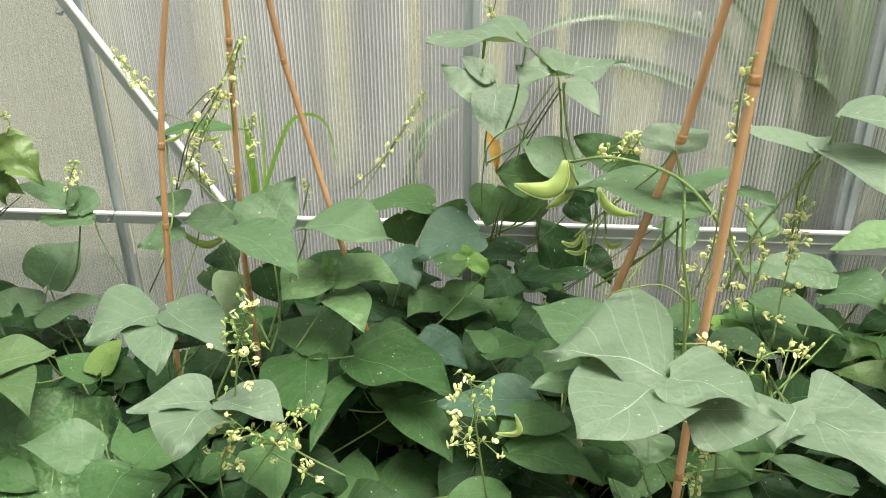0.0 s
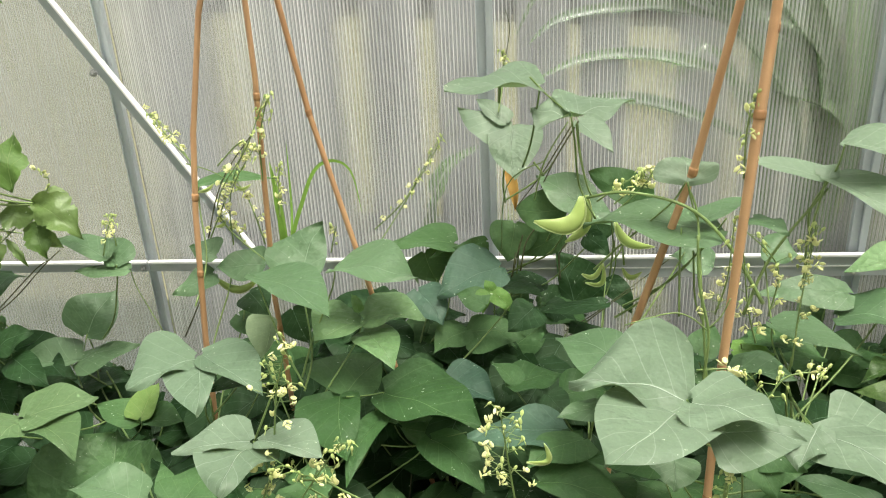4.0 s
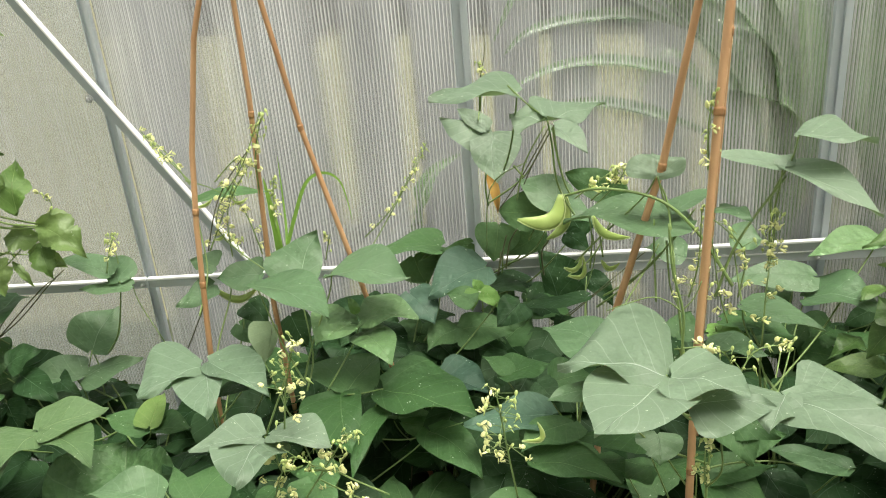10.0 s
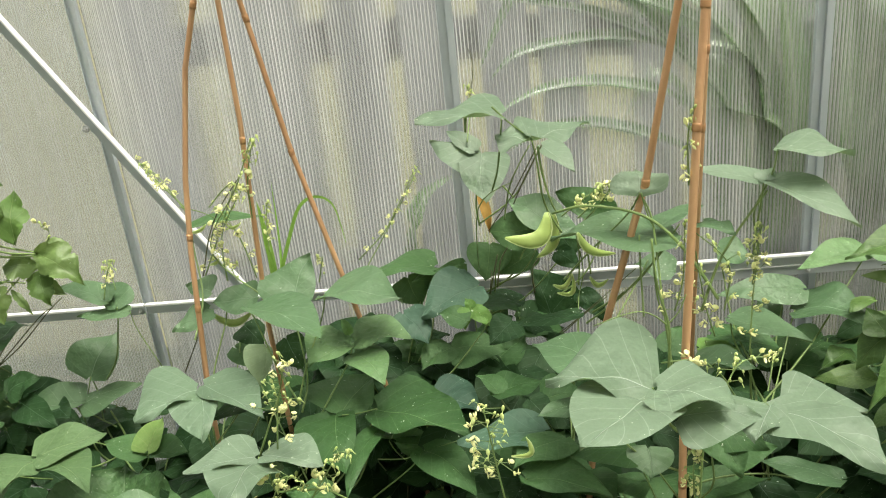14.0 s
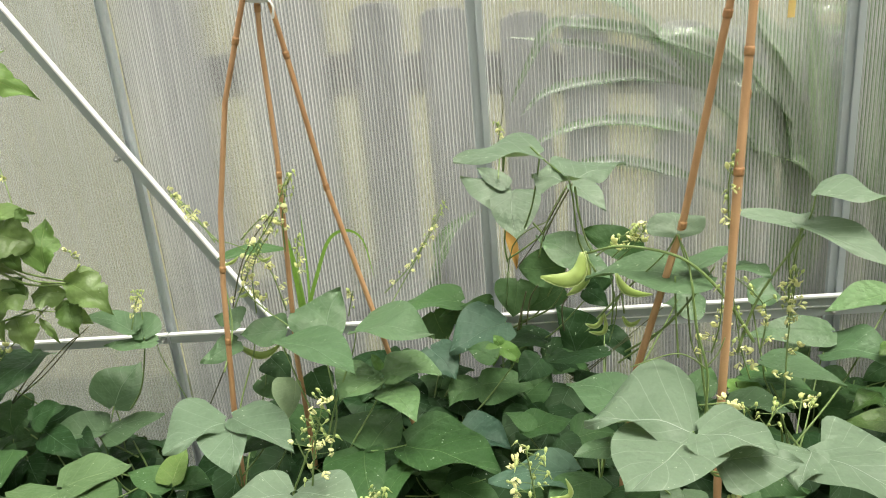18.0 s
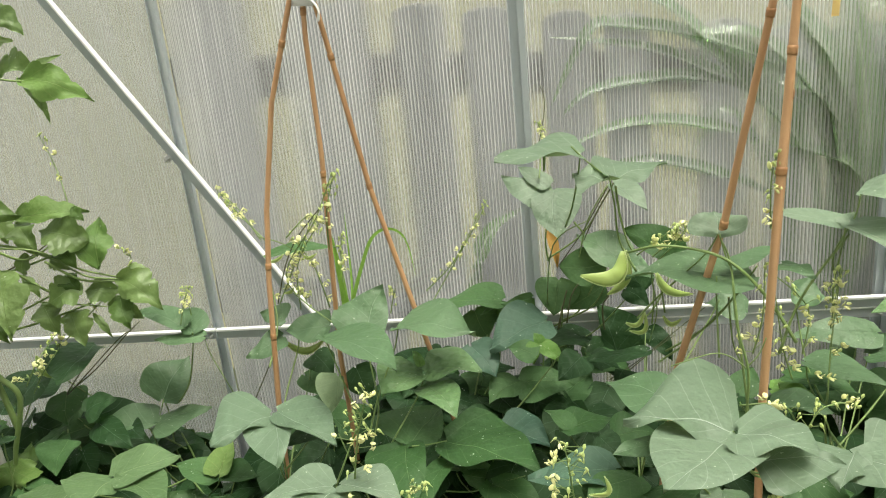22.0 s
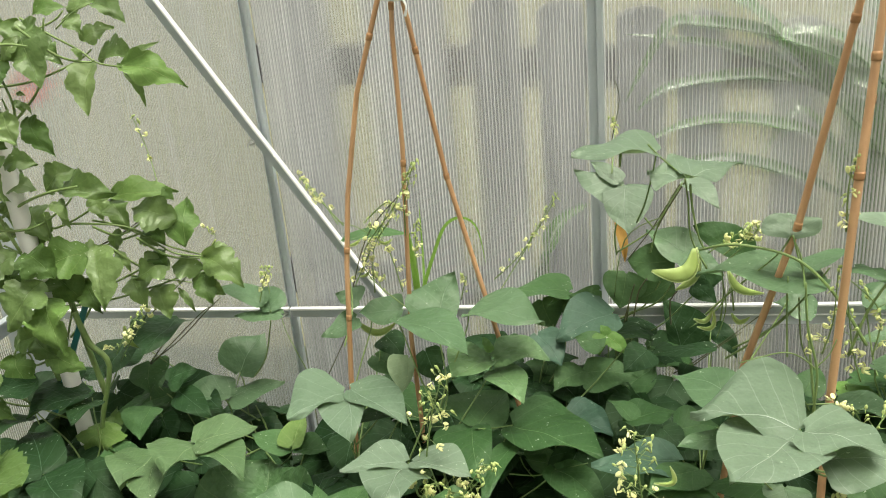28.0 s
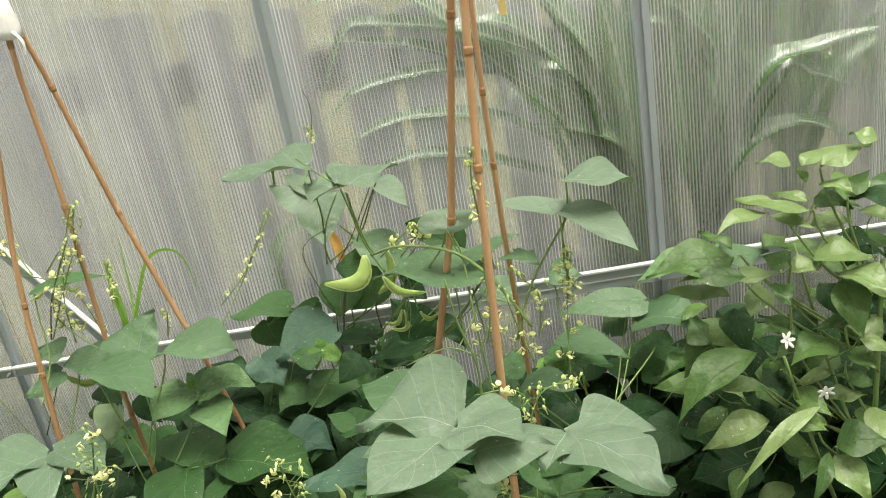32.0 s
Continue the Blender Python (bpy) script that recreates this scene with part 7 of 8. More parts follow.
leaflet(lf, (-0.915, -0.239, 1.190), (-0.899, -0.239, 1.169), 0.009, (0.65, -0.59, 0.50), -0.04, shape="oval", mat=TOMATO, teeth=5, wave=0.10, fold=0.35, droop=0.22)
lf = leaf(tomato, (-0.858, -0.250, 1.028), (-0.995, -0.300, 0.991), STEM, 0.0018)
leaflet(lf, (-0.957, -0.270, 1.051), (-0.903, -0.270, 1.050), 0.045, (0.02, -0.53, 0.85), 0.14, shape="oval", mat=TOMATO, teeth=5, wave=0.10, fold=0.35, droop=0.22)
leaflet(lf, (-0.952, -0.266, 1.041), (-0.915, -0.266, 1.059), 0.028, (-0.27, -0.53, 0.79), -0.14, shape="oval", mat=TOMATO, teeth=5, wave=0.10, fold=0.35, droop=0.22)
lf = leaf(tomato, (-0.789, -0.170, 0.961), (-0.832, -0.250, 0.977), STEM, 0.0018)
leaflet(lf, (-0.817, -0.200, 0.955), (-0.832, -0.200, 0.912), 0.025, (0.09, -1.00, -0.03), -0.14, shape="oval", mat=TOMATO, teeth=5, wave=0.10, fold=0.35, droop=0.22)
leaflet(lf, (-0.831, -0.172, 0.942), (-0.851, -0.172, 0.913), 0.016, (0.09, -1.00, 0.15), 0.14, shape="oval", mat=TOMATO, teeth=5, wave=0.10, fold=0.35, droop=0.22)
lf = leaf(tomato, (-0.895, -0.280, 1.013), (-0.930, -0.250, 0.853), STEM, 0.0018)
leaflet(lf, (-0.882, -0.241, 1.026), (-0.863, -0.264, 0.977), 0.018, (0.25, -0.75, 0.51), 0.04, shape="oval", mat=TOMATO, teeth=5, wave=0.10, fold=0.35, droop=0.22)
leaflet(lf, (-0.884, -0.267, 1.027), (-0.854, -0.285, 1.001), 0.022, (0.82, -0.75, 0.62), 0.04, shape="oval", mat=TOMATO, teeth=5, wave=0.10, fold=0.35, droop=0.22)
leaflet(lf, (-0.974, -0.280, 1.044), (-1.001, -0.300, 1.011), 0.036, (0.09, -0.88, 0.46), -0.12, shape="oval", mat=TOMATO, teeth=5, wave=0.10, fold=0.35, droop=0.22)
leaflet(lf, (-0.964, -0.263, 1.037), (-0.962, -0.277, 1.001), 0.024, (0.19, -0.88, 0.30), 0.12, shape="oval", mat=TOMATO, teeth=5, wave=0.10, fold=0.35, droop=0.22)
lf = leaf(tomato, (-0.982, -0.280, 1.054), (-0.930, -0.250, 0.894), STEM, 0.0018)
leaflet(lf, (-0.982, -0.280, 1.054), (-0.940, -0.280, 1.029), 0.031, (0.45, -0.49, 0.75), 0.15, shape="oval", mat=TOMATO, teeth=5, wave=0.10, fold=0.35, droop=0.22)
leaflet(lf, (-0.983, -0.276, 1.047), (-0.946, -0.276, 1.040), 0.023, (0.29, -0.49, 0.83), -0.15, shape="oval", mat=TOMATO, teeth=5, wave=0.10, fold=0.35, droop=0.22)
leaflet(lf, (-0.977, -0.255, 1.034), (-0.995, -0.255, 1.033), 0.023, (0.23, -0.48, 0.76), 0.10, shape="oval", mat=TOMATO, teeth=5, wave=0.10, fold=0.35, droop=0.22)
lf = leaf(tomato, (-0.839, -0.240, 0.927), (-0.930, -0.250, 0.767), STEM, 0.0018)
leaflet(lf, (-0.822, -0.219, 0.922), (-0.801, -0.219, 0.880), 0.020, (0.76, -0.50, 0.59), -0.04, shape="oval", mat=TOMATO, teeth=5, wave=0.10, fold=0.35, droop=0.22)
leaflet(lf, (-0.839, -0.240, 0.927), (-0.870, -0.250, 0.931), 0.034, (0.27, -0.51, 0.81), -0.02, shape="oval", mat=TOMATO, teeth=5, wave=0.10, fold=0.35, droop=0.22)
leaflet(lf, (-0.844, -0.235, 0.925), (-0.859, -0.241, 0.928), 0.018, (0.09, -0.51, 0.79), 0.02, shape="oval", mat=TOMATO, teeth=5, wave=0.10, fold=0.35, droop=0.22)
lf = leaf(tomato, (-0.900, -0.260, 0.871), (-0.930, -0.250, 0.711), STEM, 0.0018)
leaflet(lf, (-0.937, -0.255, 0.870), (-0.968, -0.266, 0.865), 0.022, (0.10, -0.94, 0.32), -0.08, shape="oval", mat=TOMATO, teeth=5, wave=0.10, fold=0.35, droop=0.22)
lf = leaf(tomato, (-1.021, -0.360, 0.742), (-0.930, -0.250, 0.582), STEM, 0.0018)
leaflet(lf, (-1.031, -0.331, 0.738), (-1.050, -0.354, 0.693), 0.009, (0.34, -0.49, 1.03), -0.15, shape="oval", mat=TOMATO, teeth=5, wave=0.10, fold=0.35, droop=0.22)
leaflet(lf, (-1.021, -0.360, 0.742), (-1.026, -0.380, 0.708), 0.030, (0.37, -0.82, 0.43), -0.04, shape="oval", mat=TOMATO, teeth=5, wave=0.10, fold=0.35, droop=0.22)
leaflet(lf, (-1.007, -0.345, 0.746), (-1.016, -0.358, 0.718), 0.016, (0.23, -0.82, 0.54), 0.04, shape="oval", mat=TOMATO, teeth=5, wave=0.10, fold=0.35, droop=0.22)
lf = leaf(squash, (-0.933, -0.550, 0.713), (-0.920, -0.580, 0.553), STEM, 0.0018)
leaflet(lf, (-0.933, -0.550, 0.713), (-0.852, -0.560, 0.734), 0.088, (-0.28, -0.38, 0.88), -0.12, shape="round", mat=SQUASH, teeth=9)
leaflet(lf, (-0.914, -0.560, 0.681), (-0.797, -0.600, 0.711), 0.100, (-0.31, -0.21, 0.93), -0.15, shape="round", mat=SQUASH, teeth=9)
leaflet(lf, (-0.931, -0.560, 0.659), (-0.832, -0.620, 0.671), 0.093, (-0.16, -0.07, 0.98), -0.01, shape="round", mat=SQUASH, teeth=9)
raceme(bean_a, [(-0.402, -0.200, 0.838), (-0.361, -0.200, 0.914), (-0.310, -0.240, 0.999)], 8, 3, 541, reach=.012, start=.1)
raceme(bean_a, [(-0.319, -0.200, 0.827), (-0.335, -0.200, 0.902), (-0.363, -0.200, 0.952)], 8, 3, 542, reach=.010, start=.1)
raceme(bean_b, [(-0.290, -0.200, 0.870), (-0.293, -0.180, 0.911), (-0.288, -0.170, 0.945)], 4, 16, 543, reach=.007, start=.2)
raceme(bean_a, [(-0.372, -0.200, 0.952), (-0.324, -0.220, 0.993), (-0.287, -0.250, 0.990)], 5, 1, 544, reach=.01, start=.0)
raceme(bean_b, [(-0.220, -0.200, 0.811), (-0.212, -0.200, 0.840), (-0.207, -0.200, 0.854)], 4, 1, 545, start=.2)
raceme(bean_a, [(-0.378, -0.180, 0.842), (-0.368, -0.180, 0.857), (-0.362, -0.180, 0.826)], 9, 0, 546, reach=.014, start=0)
pod(bean_a, (-0.401, -0.220, 0.920), (-0.375, -0.220, 0.932), 0.005, (0.002, 0.000, -0.003))
pod(bean_a, (-0.350, -0.200, 0.922), (-0.327, -0.200, 0.923), 0.005, (-0.002, 0.000, -0.007))
pod(bean_a, (-0.391, -0.200, 0.857), (-0.374, -0.200, 0.866), 0.005, (0.002, 0.000, -0.003))
vine(bean_a, [(-0.405, -0.200, 0.838), (-0.381, -0.200, 0.905), (-0.354, -0.200, 0.951), (-0.286, -0.270, 1.023)], 0.0012, DARKSTEM)
vine(bean_a, [(-0.410, -0.220, 0.963), (-0.383, -0.200, 0.944), (-0.350, -0.200, 0.922)], 0.0010, STEM)
vine(bean_d, [(0.257, -0.400, 0.812), (0.257, -0.380, 0.877), (0.256, -0.380, 0.922)], 0.0016, STEM)
vine(bean_d, [(0.179, -0.330, 0.833), (0.182, -0.330, 0.876), (0.179, -0.330, 0.910)], 0.0014, STEM)
vine(bean_d, [(0.197, -0.330, 0.849), (0.193, -0.330, 0.884), (0.190, -0.330, 0.905)], 0.0014, STEM)
pod(bean_d, (0.145, -0.310, 0.827), (0.171, -0.310, 0.843), 0.007, (0.003, 0.000, -0.012))
pod(bean_d, (0.198, -0.310, 0.835), (0.223, -0.310, 0.829), 0.007, (-0.002, 0.000, -0.011))
vine(bean_i, [(0.122, -0.200, 0.763), (0.120, -0.200, 0.803), (0.131, -0.200, 0.822)], 0.0016, DARKSTEM)
vine(bean_i, [(0.049, -0.140, 0.738), (0.059, -0.140, 0.779), (0.067, -0.140, 0.809)], 0.0016, DARKSTEM)
raceme(bean_d, [(0.189, -0.300, 0.913), (0.217, -0.300, 0.941), (0.233, -0.300, 0.966)], 7, 4, 559, reach=.012, start=.5)
raceme(bean_f, [(0.357, -0.420, 0.823), (0.364, -0.410, 0.883), (0.317, -0.420, 0.937)], 9, 5, 560, reach=.014, start=.1)
raceme(bean_e, [(0.278, -0.600, 0.675), (0.276, -0.600, 0.713), (0.278, -0.600, 0.743)], 7, 8, 561, reach=.01, start=.0)
lf = leaf(tomato, (-0.682, -0.160, 0.886), (-0.775, -0.220, 0.944), STEM, 0.0018)
leaflet(lf, (-0.685, -0.134, 0.893), (-0.653, -0.129, 0.890), 0.017, (0.34, -0.51, 1.09), 0.02, shape="oval", mat=TOMATO, teeth=5, wave=0.10, fold=0.35, droop=0.22)
lf = leaf(tomato, (-0.760, -0.180, 0.868), (-0.820, -0.240, 0.937), STEM, 0.0018)
leaflet(lf, (-0.737, -0.187, 0.835), (-0.707, -0.195, 0.789), 0.014, (0.49, -0.84, 0.29), -0.08, shape="oval", mat=TOMATO, teeth=5, wave=0.10, fold=0.35, droop=0.22)
vine(tomato, [(-0.881, -0.260, 0.657), (-0.902, -0.250, 0.756), (-0.912, -0.250, 0.841)], 0.006, STEM)
vine(tomato, [(-0.902, -0.250, 0.756), (-0.918, -0.250, 0.880), (-0.986, -0.280, 0.957)], 0.0028, STEM)
vine(tomato, [(-0.880, -0.260, 0.987), (-0.792, -0.220, 0.965), (-0.733, -0.190, 0.915), (-0.656, -0.160, 0.879)], 0.0022, STEM)
raceme(bean_a, [(-0.291, -0.250, 0.941), (-0.284, -0.260, 1.008), (-0.261, -0.270, 1.072)], 8, 8, 664, start=.3, reach=.011)
raceme(bean_a, [(-0.368, -0.200, 0.826), (-0.360, -0.200, 0.907), (-0.301, -0.240, 0.989)], 11, 5, 665, reach=.012, start=.15)
raceme(bean_a, [(-0.424, -0.150, 0.931), (-0.475, -0.120, 0.975), (-0.513, -0.100, 1.013)], 5, 8, 666, start=.3)
raceme(bean_c, [(-0.189, 0.000, 0.762), (-0.130, 0.010, 0.818), (-0.070, 0.020, 0.918)], 7, 8, 667, start=.2, reach=.009)
raceme(bean_d, [(0.160, -0.330, 0.938), (0.185, -0.340, 0.961), (0.215, -0.340, 0.981)], 7, 5, 668, start=.3, reach=.012)
raceme(bean_g, [(-0.812, -0.300, 0.760), (-0.779, -0.300, 0.806), (-0.750, -0.280, 0.841)], 12, 5, 669, reach=.016, start=.1)
raceme(bean_g, [(-0.589, -0.180, 0.801), (-0.579, -0.170, 0.839), (-0.564, -0.170, 0.866)], 7, 4, 670, start=.3)
raceme(bean_f, [(0.346, -0.420, 0.786), (0.332, -0.420, 0.836), (0.317, -0.430, 0.914)], 9, 6, 671, start=.1, reach=.013)
raceme(bean_f, [(0.404, -0.380, 0.838), (0.408, -0.380, 0.888), (0.414, -0.380, 0.923)], 8, 8, 672, start=.2, reach=.012)
lf = leaf(pepper, (0.659, -0.300, 0.736), (0.800, -0.420, 0.576), STEM, 0.0018)
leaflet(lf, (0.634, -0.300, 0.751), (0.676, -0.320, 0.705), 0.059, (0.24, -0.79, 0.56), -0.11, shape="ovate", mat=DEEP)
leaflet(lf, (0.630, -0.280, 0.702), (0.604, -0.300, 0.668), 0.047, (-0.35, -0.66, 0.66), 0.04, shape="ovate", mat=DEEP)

vine(tomato, [(-0.912, -0.250, 1.368), (-0.930, -0.250, 1.299), (-0.962, -0.250, 1.191), (-0.998, -0.250, 1.116)], 0.0045, STEM)
vine(tomato, [(-0.893, -0.270, 0.826), (-0.880, -0.270, 0.766), (-0.853, -0.270, 0.721), (-0.896, -0.270, 0.602), (-0.908, -0.270, 0.489)], 0.0060, STEM)
vine(tomato, [(-1.038, -0.280, 0.972), (-0.941, -0.280, 1.024), (-0.881, -0.280, 1.046), (-0.821, -0.280, 1.056)], 0.0030, STEM)
vine(tomato, [(-0.997, -0.290, 1.067), (-0.973, -0.290, 1.017), (-0.949, -0.290, 0.946)], 0.0042, STEM)
vine(tomato, [(-0.871, -0.190, 0.968), (-0.823, -0.190, 0.957), (-0.772, -0.190, 0.932), (-0.728, -0.190, 0.903), (-0.675, -0.190, 0.895)], 0.0022, STEM)
vine(tomato, [(-0.830, -0.190, 0.862), (-0.766, -0.190, 0.854), (-0.706, -0.190, 0.846)], 0.0016, STEM)
vine(tomato, [(-0.912, -0.190, 1.319), (-0.865, -0.190, 1.289), (-0.819, -0.190, 1.261), (-0.792, -0.190, 1.239), (-0.751, -0.190, 1.230)], 0.0022, STEM)
vine(tomato, [(-0.845, -0.200, 1.298), (-0.809, -0.200, 1.321), (-0.776, -0.200, 1.332)], 0.0014, STEM)
vine(tomato, [(-0.932, -0.290, 1.281), (-0.877, -0.290, 1.287), (-0.839, -0.290, 1.282)], 0.0025, STEM)
vine(tomato, [(-0.990, -0.300, 0.789), (-1.029, -0.300, 0.732), (-1.097, -0.300, 0.635)], 0.0020, STEM)
vine(bean_g, [(-0.797, -0.160, 0.719), (-0.844, -0.160, 0.663), (-0.723, -0.160, 0.767), (-0.692, -0.160, 0.785)], 0.0013, DARKSTEM)
vine(tomato, [(-0.864, -0.200, 0.923), (-0.820, -0.200, 0.942), (-0.776, -0.200, 0.967)], 0.0015, DARKSTEM)
vine(bean_i, [(0.151, -0.110, 0.979), (0.119, -0.110, 0.924), (0.096, -0.110, 0.875)], 0.0013, DARKSTEM)
vine(bean_i, [(0.141, -0.120, 0.977), (0.109, -0.120, 0.921), (0.090, -0.120, 0.891), (0.055, -0.120, 0.844)], 0.0011, DARKSTEM)
vine(bean_i, [(0.133, -0.337, 1.041), (0.137, -0.337, 1.004), (0.146, -0.337, 0.964), (0.153, -0.337, 0.948)], 0.0018, STEM)
vine(bean_i, [(0.042, -0.330, 1.089), (0.040, -0.330, 1.067)], 0.0022, STEM)
vine(bean_i, [(0.077, -0.335, 1.099), (0.095, -0.335, 1.079), (0.116, -0.335, 1.060)], 0.0013, STEM)
vine(bean_i, [(0.084, -0.140, 0.927), (0.099, -0.140, 0.907)], 0.0018, STEM)
vine(bean_d, [(0.259, -0.380, 0.980), (0.268, -0.380, 0.947), (0.276, -0.380, 0.929)], 0.0013, STEM)
vine(bean_e, [(0.266, -0.500, 0.733), (0.269, -0.500, 0.798), (0.269, -0.500, 0.849), (0.255, -0.500, 0.907), (0.249, -0.500, 0.965)], 0.0020, STEM)
vine(bean_e, [(0.273, -0.480, 0.838), (0.254, -0.480, 0.855), (0.230, -0.480, 0.861), (0.181, -0.480, 0.846)], 0.0011, STEM)
vine(bean_e, [(0.268, -0.500, 0.852), (0.281, -0.500, 0.868), (0.289, -0.500, 0.890)], 0.0010, STEM)
vine(bean_f, [(0.305, -0.420, 0.543), (0.361, -0.420, 0.558), (0.423, -0.420, 0.559), (0.471, -0.420, 0.545)], 0.0018, STEM)
vine(bean_b, [(-0.181, -0.360, 0.663), (-0.154, -0.360, 0.665), (-0.127, -0.360, 0.671)], 0.0013, STEM)
vine(bean_b, [(-0.136, -0.370, 0.588), (-0.097, -0.370, 0.586), (-0.066, -0.370, 0.595), (-0.014, -0.370, 0.612)], 0.0012, STEM)
vine(bean_b, [(-0.247, -0.550, 0.732), (-0.230, -0.550, 0.769), (-0.208, -0.550, 0.817)], 0.0016, STEM)
vine(bean_b, [(-0.191, -0.580, 0.701), (-0.163, -0.580, 0.702), (-0.137, -0.580, 0.685), (-0.097, -0.580, 0.661)], 0.0016, STEM)
vine(bean_g, [(-0.666, -0.155, 0.644), (-0.680, -0.155, 0.610)], 0.0012, STEM)
vine(bean_g, [(-0.838, -0.150, 0.669), (-0.778, -0.150, 0.711), (-0.709, -0.150, 0.773), (-0.677, -0.150, 0.798)], 0.0013, DARKSTEM)
vine(bean_g, [(-0.519, -0.150, 0.580), (-0.532, -0.150, 0.639), (-0.548, -0.150, 0.686), (-0.564, -0.150, 0.737), (-0.567, -0.150, 0.796)], 0.0011, STEM)
vine(bean_a, [(-0.474, -0.200, 0.665), (-0.436, -0.200, 0.733), (-0.419, -0.200, 0.769)], 0.0011, DARKSTEM)
vine(bean_d, [(0.063, -0.200, 0.778), (0.071, -0.200, 0.822), (0.084, -0.200, 0.845)], 0.0014, DARKSTEM)
vine(bean_d, [(0.051, -0.200, 0.769), (0.056, -0.200, 0.808)], 0.0012, DARKSTEM)
vine(bean_d, [(0.136, -0.100, 0.616), (0.181, -0.100, 0.647), (0.241, -0.100, 0.698), (0.298, -0.100, 0.747)], 0.0011, DARKSTEM)
vine(bean_d, [(0.160, -0.120, 0.637), (0.209, -0.120, 0.680), (0.247, -0.120, 0.709)], 0.0011, DARKSTEM)
vine(bean_d, [(0.279, -0.350, 0.877), (0.286, -0.350, 0.808), (0.300, -0.350, 0.772)], 0.0015, STEM)
vine(bean_d, [(0.183, -0.330, 0.884), (0.186, -0.330, 0.849), (0.175, -0.330, 0.805)], 0.0010, STEM)

# ---- low leaves that fill the bed under the canopy
def low_leaves(plants, count, seed, left=-1.15, right=1.25, front=-0.62, raised=0.0):
    rnd = random.Random(seed)
    for k in range(count):
        x = rnd.uniform(left, right)
        y = rnd.uniform(front, -0.06)
        deep = min(max((-y - 0.12) / 0.4, 0), 1)
        back = 0.64 if x < -0.74 else 0.53 if x < -0.48 else 0.60 if x < -0.22 else 0.67 if x < 0.14 else 0.56 if x < 0.40 else 0.62
        top = back + (0.54 - back) * deep
        z = top + raised - (0.42 if front < -0.3 else 0.26) * rnd.random() ** 1.15
        p = min(plants, key=lambda q: (q.location.x - x) ** 2 + (q.location.y - y) ** 2)
        j = Vector((x, y, z))
        to = Vector((p.location.x - x, p.location.y - y, 0))
        to = to * min(1.0, 0.09 / max(to.length, 0.001))
        lf = leaf(p, j, (x + to.x, y + to.y, max(z - 0.15, 0.06)), STEM)
        turn, tilt = rnd.uniform(0, 6.28), rnd.uniform(0.1, 0.6)
        for a in (-1.15, 0.0, 1.15):
            if rnd.random() < 0.12:
                continue
            d = Vector((math.cos(turn + a), math.sin(turn + a) * 0.8, -tilt)).normalized()
            b = j + d * 0.012
            w = rnd.uniform(0.055, 0.09)
            e = b + d * w * rnd.uniform(1.1, 1.4)
            if e.y > 0.0:
                continue
            # mostly DEEP, whose dark colour carries the shade under the canopy
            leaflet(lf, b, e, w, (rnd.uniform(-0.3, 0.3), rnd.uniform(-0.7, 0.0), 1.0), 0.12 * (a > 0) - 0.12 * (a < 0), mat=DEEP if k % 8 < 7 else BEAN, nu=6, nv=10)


def pepper_fill(plant, count, seed):
    """Hanging leaves inside the pepper plant, each on its own stalk."""
    rnd = random.Random(seed)
    for k in range(count):
        x = rnd.uniform(0.60, 1.20)
        y = rnd.uniform(-0.47, -0.20)
        top = min(0.66 + (x - 0.58) * 1.0, 0.98)
        z = 0.46 + (top - 0.46) * rnd.random() ** 0.8
        j = Vector((x, y, z))
        out = rnd.uniform(2.2, 7.2)
        d = Vector((math.cos(out), math.sin(out) * 0.9 - 0.25, rnd.uniform(-0.75, 0.05))).normalized()
        lf = leaf(plant, j, j - Vector((d.x, d.y, 0)) * 0.04 - Vector((0, 0, 0.035)), STEM, 0.001)
        ln = rnd.uniform(0.045, 0.095)
        # every fifth leaf is DEEP, a colour that holds the bush's inner shade
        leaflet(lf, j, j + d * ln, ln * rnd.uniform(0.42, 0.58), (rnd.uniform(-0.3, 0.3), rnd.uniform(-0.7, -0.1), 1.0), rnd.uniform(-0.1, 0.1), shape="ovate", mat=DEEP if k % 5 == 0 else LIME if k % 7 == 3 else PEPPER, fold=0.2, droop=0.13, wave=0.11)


pepper_fill(pepper, 120, 41)
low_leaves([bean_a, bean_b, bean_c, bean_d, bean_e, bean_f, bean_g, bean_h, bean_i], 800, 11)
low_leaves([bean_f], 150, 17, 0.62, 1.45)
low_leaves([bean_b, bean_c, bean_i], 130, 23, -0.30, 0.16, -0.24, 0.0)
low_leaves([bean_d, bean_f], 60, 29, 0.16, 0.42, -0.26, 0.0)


def runners(plants, count, seed):
    """Thin brown runners that stand and sag between the plants."""
    rnd = random.Random(seed)
    for k in range(count):
        p = plants[k % len(plants)]
        x, y = p.location.x + rnd.uniform(-0.16, 0.16), p.location.y + rnd.uniform(-0.1, 0.12)
        h = rnd.uniform(0.35, 0.62)
        pts = [(p.location.x, p.location.y, 0.06), (x, y, h * 0.45), (x + rnd.uniform(-0.08, 0.08), min(y + rnd.uniform(-0.05, 0.05), -0.03), h)]
        vine(p, pts, rnd.uniform(0.0012, 0.002), DARKSTEM)


runners([bean_a, bean_b, bean_c, bean_d, bean_e, bean_f, bean_g, bean_h, bean_i], 45, 5)

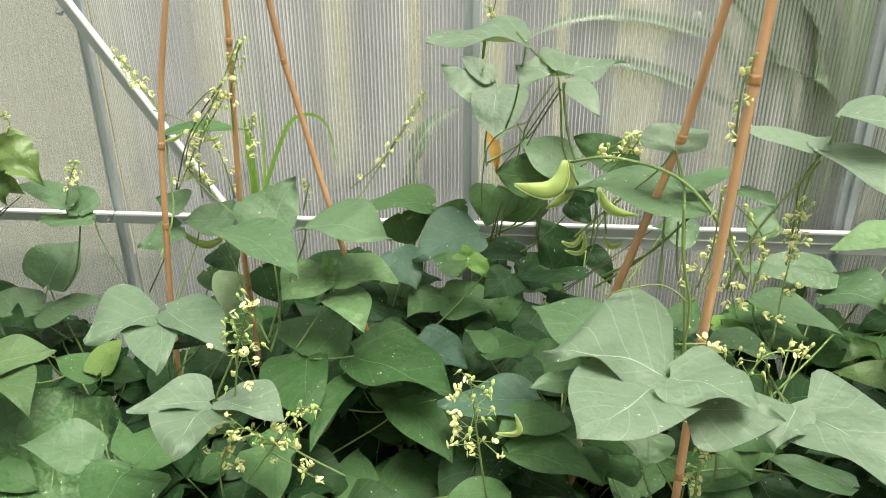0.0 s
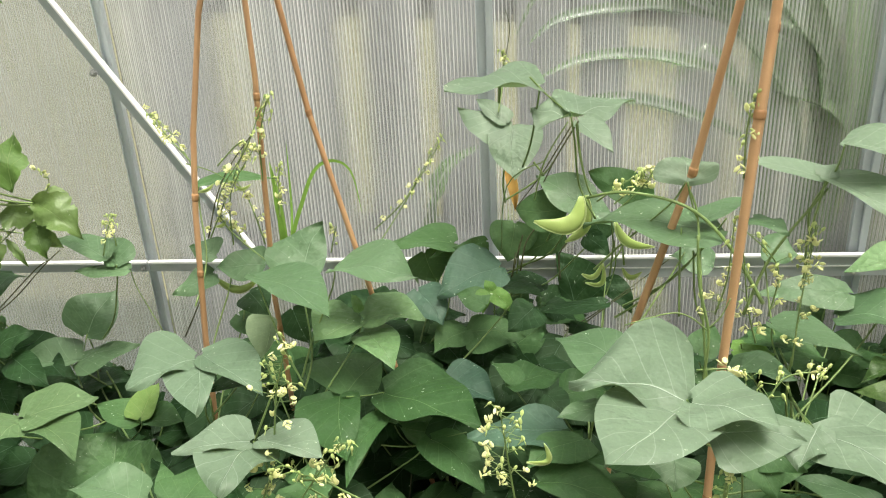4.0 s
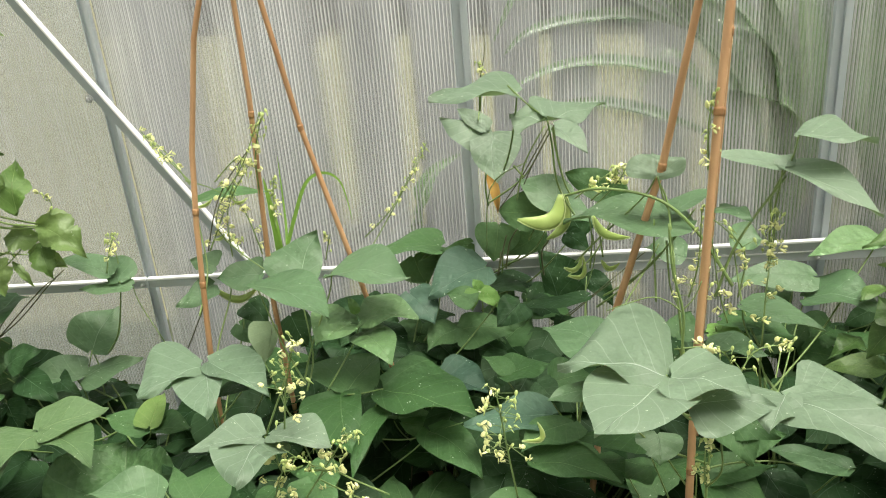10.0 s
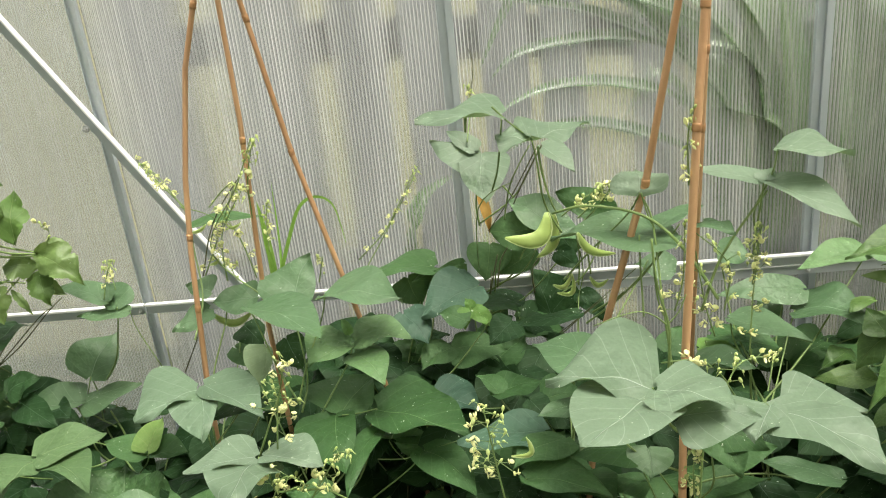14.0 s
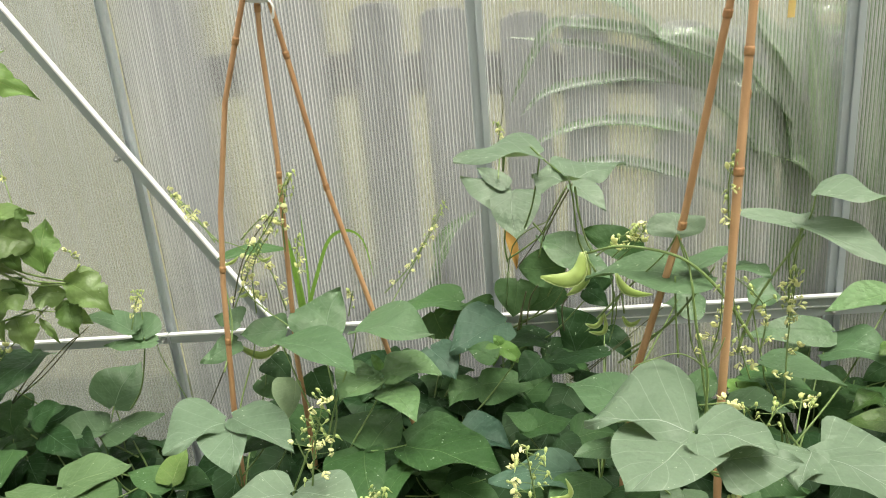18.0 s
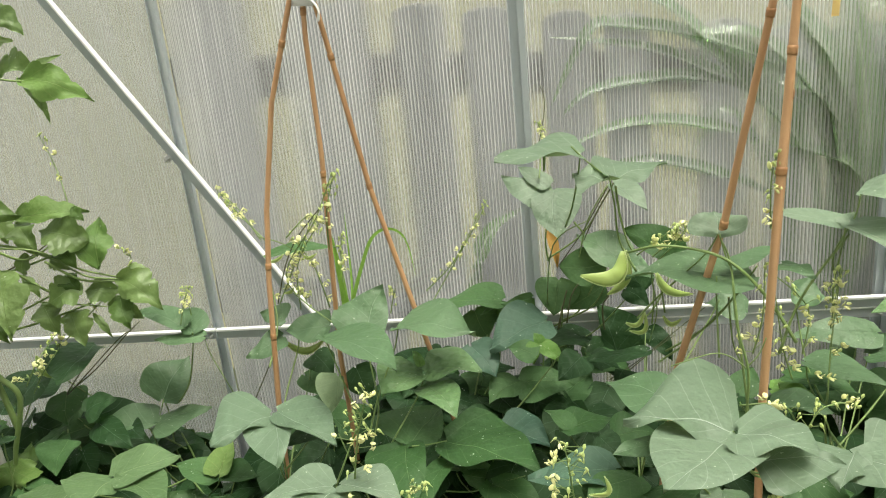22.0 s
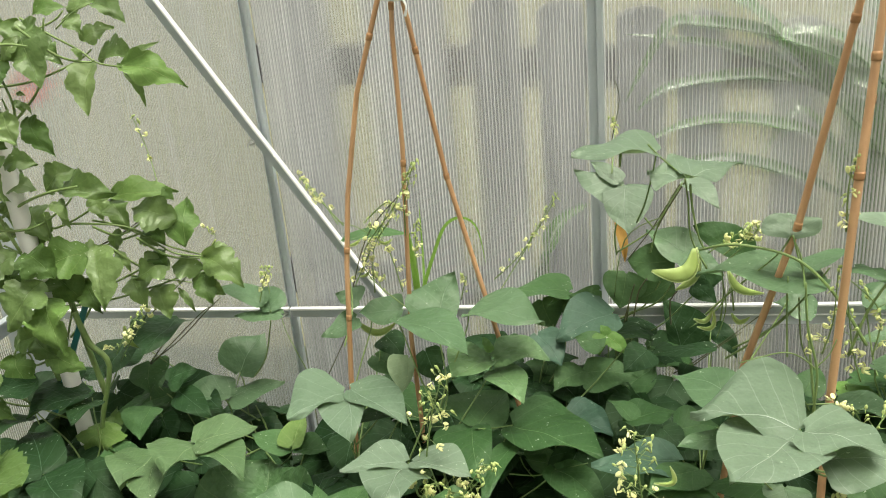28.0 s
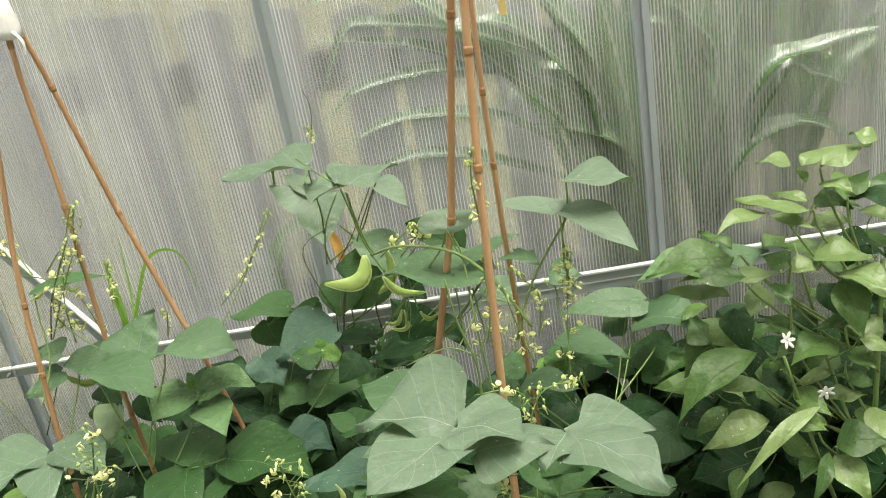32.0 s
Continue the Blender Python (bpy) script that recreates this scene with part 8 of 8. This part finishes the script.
# ---- white stake by the tomato
stake = thing("plant_stake", (-0.93, -0.27, 0.0), "white plastic pipe standing in the soil as a plant stake", "stake")
bm = bmesh.new()
tube(bm, [(0.0, 0, 0.0), (-0.006, 0.0, 0.7), (-0.018, 0.0, 1.05), (-0.018, 0.0, 1.5)], 0.0155, 0.0155, 20)
part("pipe", bm, PVC, stake)
bm = bmesh.new()
box(bm, -0.006, 0.0, 0.62, 0.006, 0.004, 0.84, 0.001)
for v in bm.verts:
    v.co.x += 0.55 * (v.co.z - 0.73)
part("strip", bm, TEAL, stake, "narrow teal plastic strip", False)

# ---- tape round the tops of the tripod
tape = thing("tape_binding", (-0.271, -0.258, 1.325), "crumpled white tape binding the cane tops together", "tape")
bm = bmesh.new()
tube(bm, [(0, 0, -0.02), (0.001, 0, -0.008), (0, 0.001, 0.006), (0.001, 0, 0.03)], 0.017, 0.013, 12)
for v in bm.verts:
    v.co += Vector((noise.noise(v.co * 160), noise.noise(v.co * 170 + Vector((3, 1, 2))), 0)) * 0.004
part("wrap", bm, TAPE, tape)
bm = bmesh.new()
tube(bm, smooth_line([(0.012, -0.012, -0.012), (0.022, -0.016, -0.026), (0.020, -0.018, -0.042)]), 0.006, 0.003, 8, 0.35)
part("loose_end", bm, TAPE, tape)

# ---- yellow tag hanging in front of the maize
tag = thing("plant_tag", (0.367, -0.439, 1.248), "narrow yellow paper tag hanging from the cane tops", "tag")
bm = bmesh.new()
box(bm, -0.0040, -0.0006, 0.0, 0.0040, 0.0006, 0.09, 0.0004)
for v in bm.verts:
    v.co.x += 0.10 * (v.co.z - 0.045) * 0.3
    v.co.y += 0.004 * math.sin(v.co.z * 40)
part("strip", bm, YELLOW, tag, "", False)
bm = bmesh.new()
tube(bm, smooth_line([(0.0, 0.0, 0.088), (-0.02, -0.005, 0.15), (-0.055, -0.015, 0.22)]), 0.0007, 0.0007, 5)
part("string", bm, TAPE, tag)

# ---- grass by the rail
grass = thing("grass_clump", (-0.275, -0.10, 0.05), "tuft of bright green grass blades beside the rail", "grass")


def grass_blade(pts, w):
    line = smooth_line(local(grass, *pts), 6)
    bm = bmesh.new()
    uvl = bm.loops.layers.uv.new("UVMap")
    rows, uv, n = [], {}, len(line) - 1
    for i, p in enumerate(line):
        d = (line[min(i + 1, n)] - line[max(i - 1, 0)]).normalized()
        s = d.cross(Vector((0.2, -1.0, 0.25))).normalized()
        hw = w / 2 * (1 - (i / n) ** 2.5) + 0.0002
        up = s.cross(d)
        row = [bm.verts.new(p + s * u * hw + up * 0.3 * hw * abs(u)) for u in (-1, 0, 1)]
        for q, vt in enumerate(row):
            uv[vt] = (q / 2, i / n)
        rows.append(row)
    for a, b in zip(rows, rows[1:]):
        for q in (0, 1):
            f = bm.faces.new((a[q], a[q + 1], b[q + 1], b[q]))
            for lp in f.loops:
                lp[uvl].uv = uv[lp.vert]
    part("grass_leaf", bm, BLADE, grass)


grass_blade([(-0.308, -0.140, 0.804), (-0.315, -0.120, 0.858), (-0.327, -0.100, 0.923)], 0.012)
grass_blade([(-0.296, -0.140, 0.803), (-0.301, -0.100, 0.849), (-0.308, -0.060, 0.943)], 0.004)
grass_blade([(-0.298, -0.140, 0.803), (-0.280, -0.120, 0.855), (-0.257, -0.100, 0.907), (-0.230, -0.080, 0.916), (-0.203, -0.080, 0.896), (-0.190, -0.090, 0.832)], 0.006)
grass_blade([(-0.307, -0.140, 0.809), (-0.315, -0.130, 0.862), (-0.318, -0.120, 0.919)], 0.008)
# ---- dry leaf by the middle stud, red tub outside
dry = thing("dry_leaf", (0.045, -0.012, 0.842), "withered orange-brown leaf hanging beside the stud", "dead leaf")
bm = blade((-0.006, 0, 0.044), (0.010, -0.006, -0.042), 0.019, (0.1, -1, 0.2), "oval", 0.0, 0.6, 0.1, 0.2, 0, 4, 4, 8)
part("curled_blade", bm, DRY, dry)
bloom = thing("garden_flower", (-1.169, 0.16, 0.0), "red-orange garden flower on a tall green stem outside the pane", "flower")
bm = bmesh.new()
tube(bm, smooth_line([(0.0, 0.06, 0.0), (0.012, 0.04, 0.6), (0.0, 0.004, 1.159)]), 0.005, 0.003, 7)
part("stem", bm, STEM, bloom)
for ring, (count, reach, lift) in enumerate(((11, 0.056, -0.004), (8, 0.042, 0.010), (5, 0.024, 0.016))):
    for k in range(count):
        a = 6.283 * (k + 0.5 * ring) / count
        d = Vector((math.cos(a), -0.25 + 0.35 * math.sin(a), math.sin(a))).normalized()
        c = Vector((0, 0, 1.159))
        bm = blade(c + d * 0.004, c + d * reach + Vector((0, -lift, 0)), reach * 0.55, (d.x * -0.2, -1.0, 0.25), "oval", 0.0, 0.3, 0.12, 0.06, 0, k + 20 * ring, 4, 6)
        part("petal", bm, RED, bloom)


# ---- pepper flowers and fruit
def star_flower():
    bm = bmesh.new()
    for k in range(6):
        a = k * math.pi / 3
        m = pose(0, 0, 0, 0, 0, math.degrees(a)) @ Matrix.Translation((0.0065, 0, 0.001)) @ pose(0, 0, 0, 0, -12, 0) @ Matrix.Diagonal((0.0065, 0.0028, 0.0009, 1))
        bmesh.ops.create_uvsphere(bm, u_segments=8, v_segments=5, radius=1.0, matrix=m)
    bmesh.ops.create_uvsphere(bm, u_segments=8, v_segments=5, radius=0.0018, matrix=Matrix.Translation((0, 0, 0.003)))
    return mesh_of("blossom", bm, WHITEPETAL)


STAR = star_flower()
shared("blossom", STAR, pepper, pose(-0.128, -0.040, 0.731, 60, 10, 20), "white star-shaped flower")
shared("blossom", STAR, pepper, pose(-0.086, -0.060, 0.657, 100, 20, 0), "white star-shaped flower")
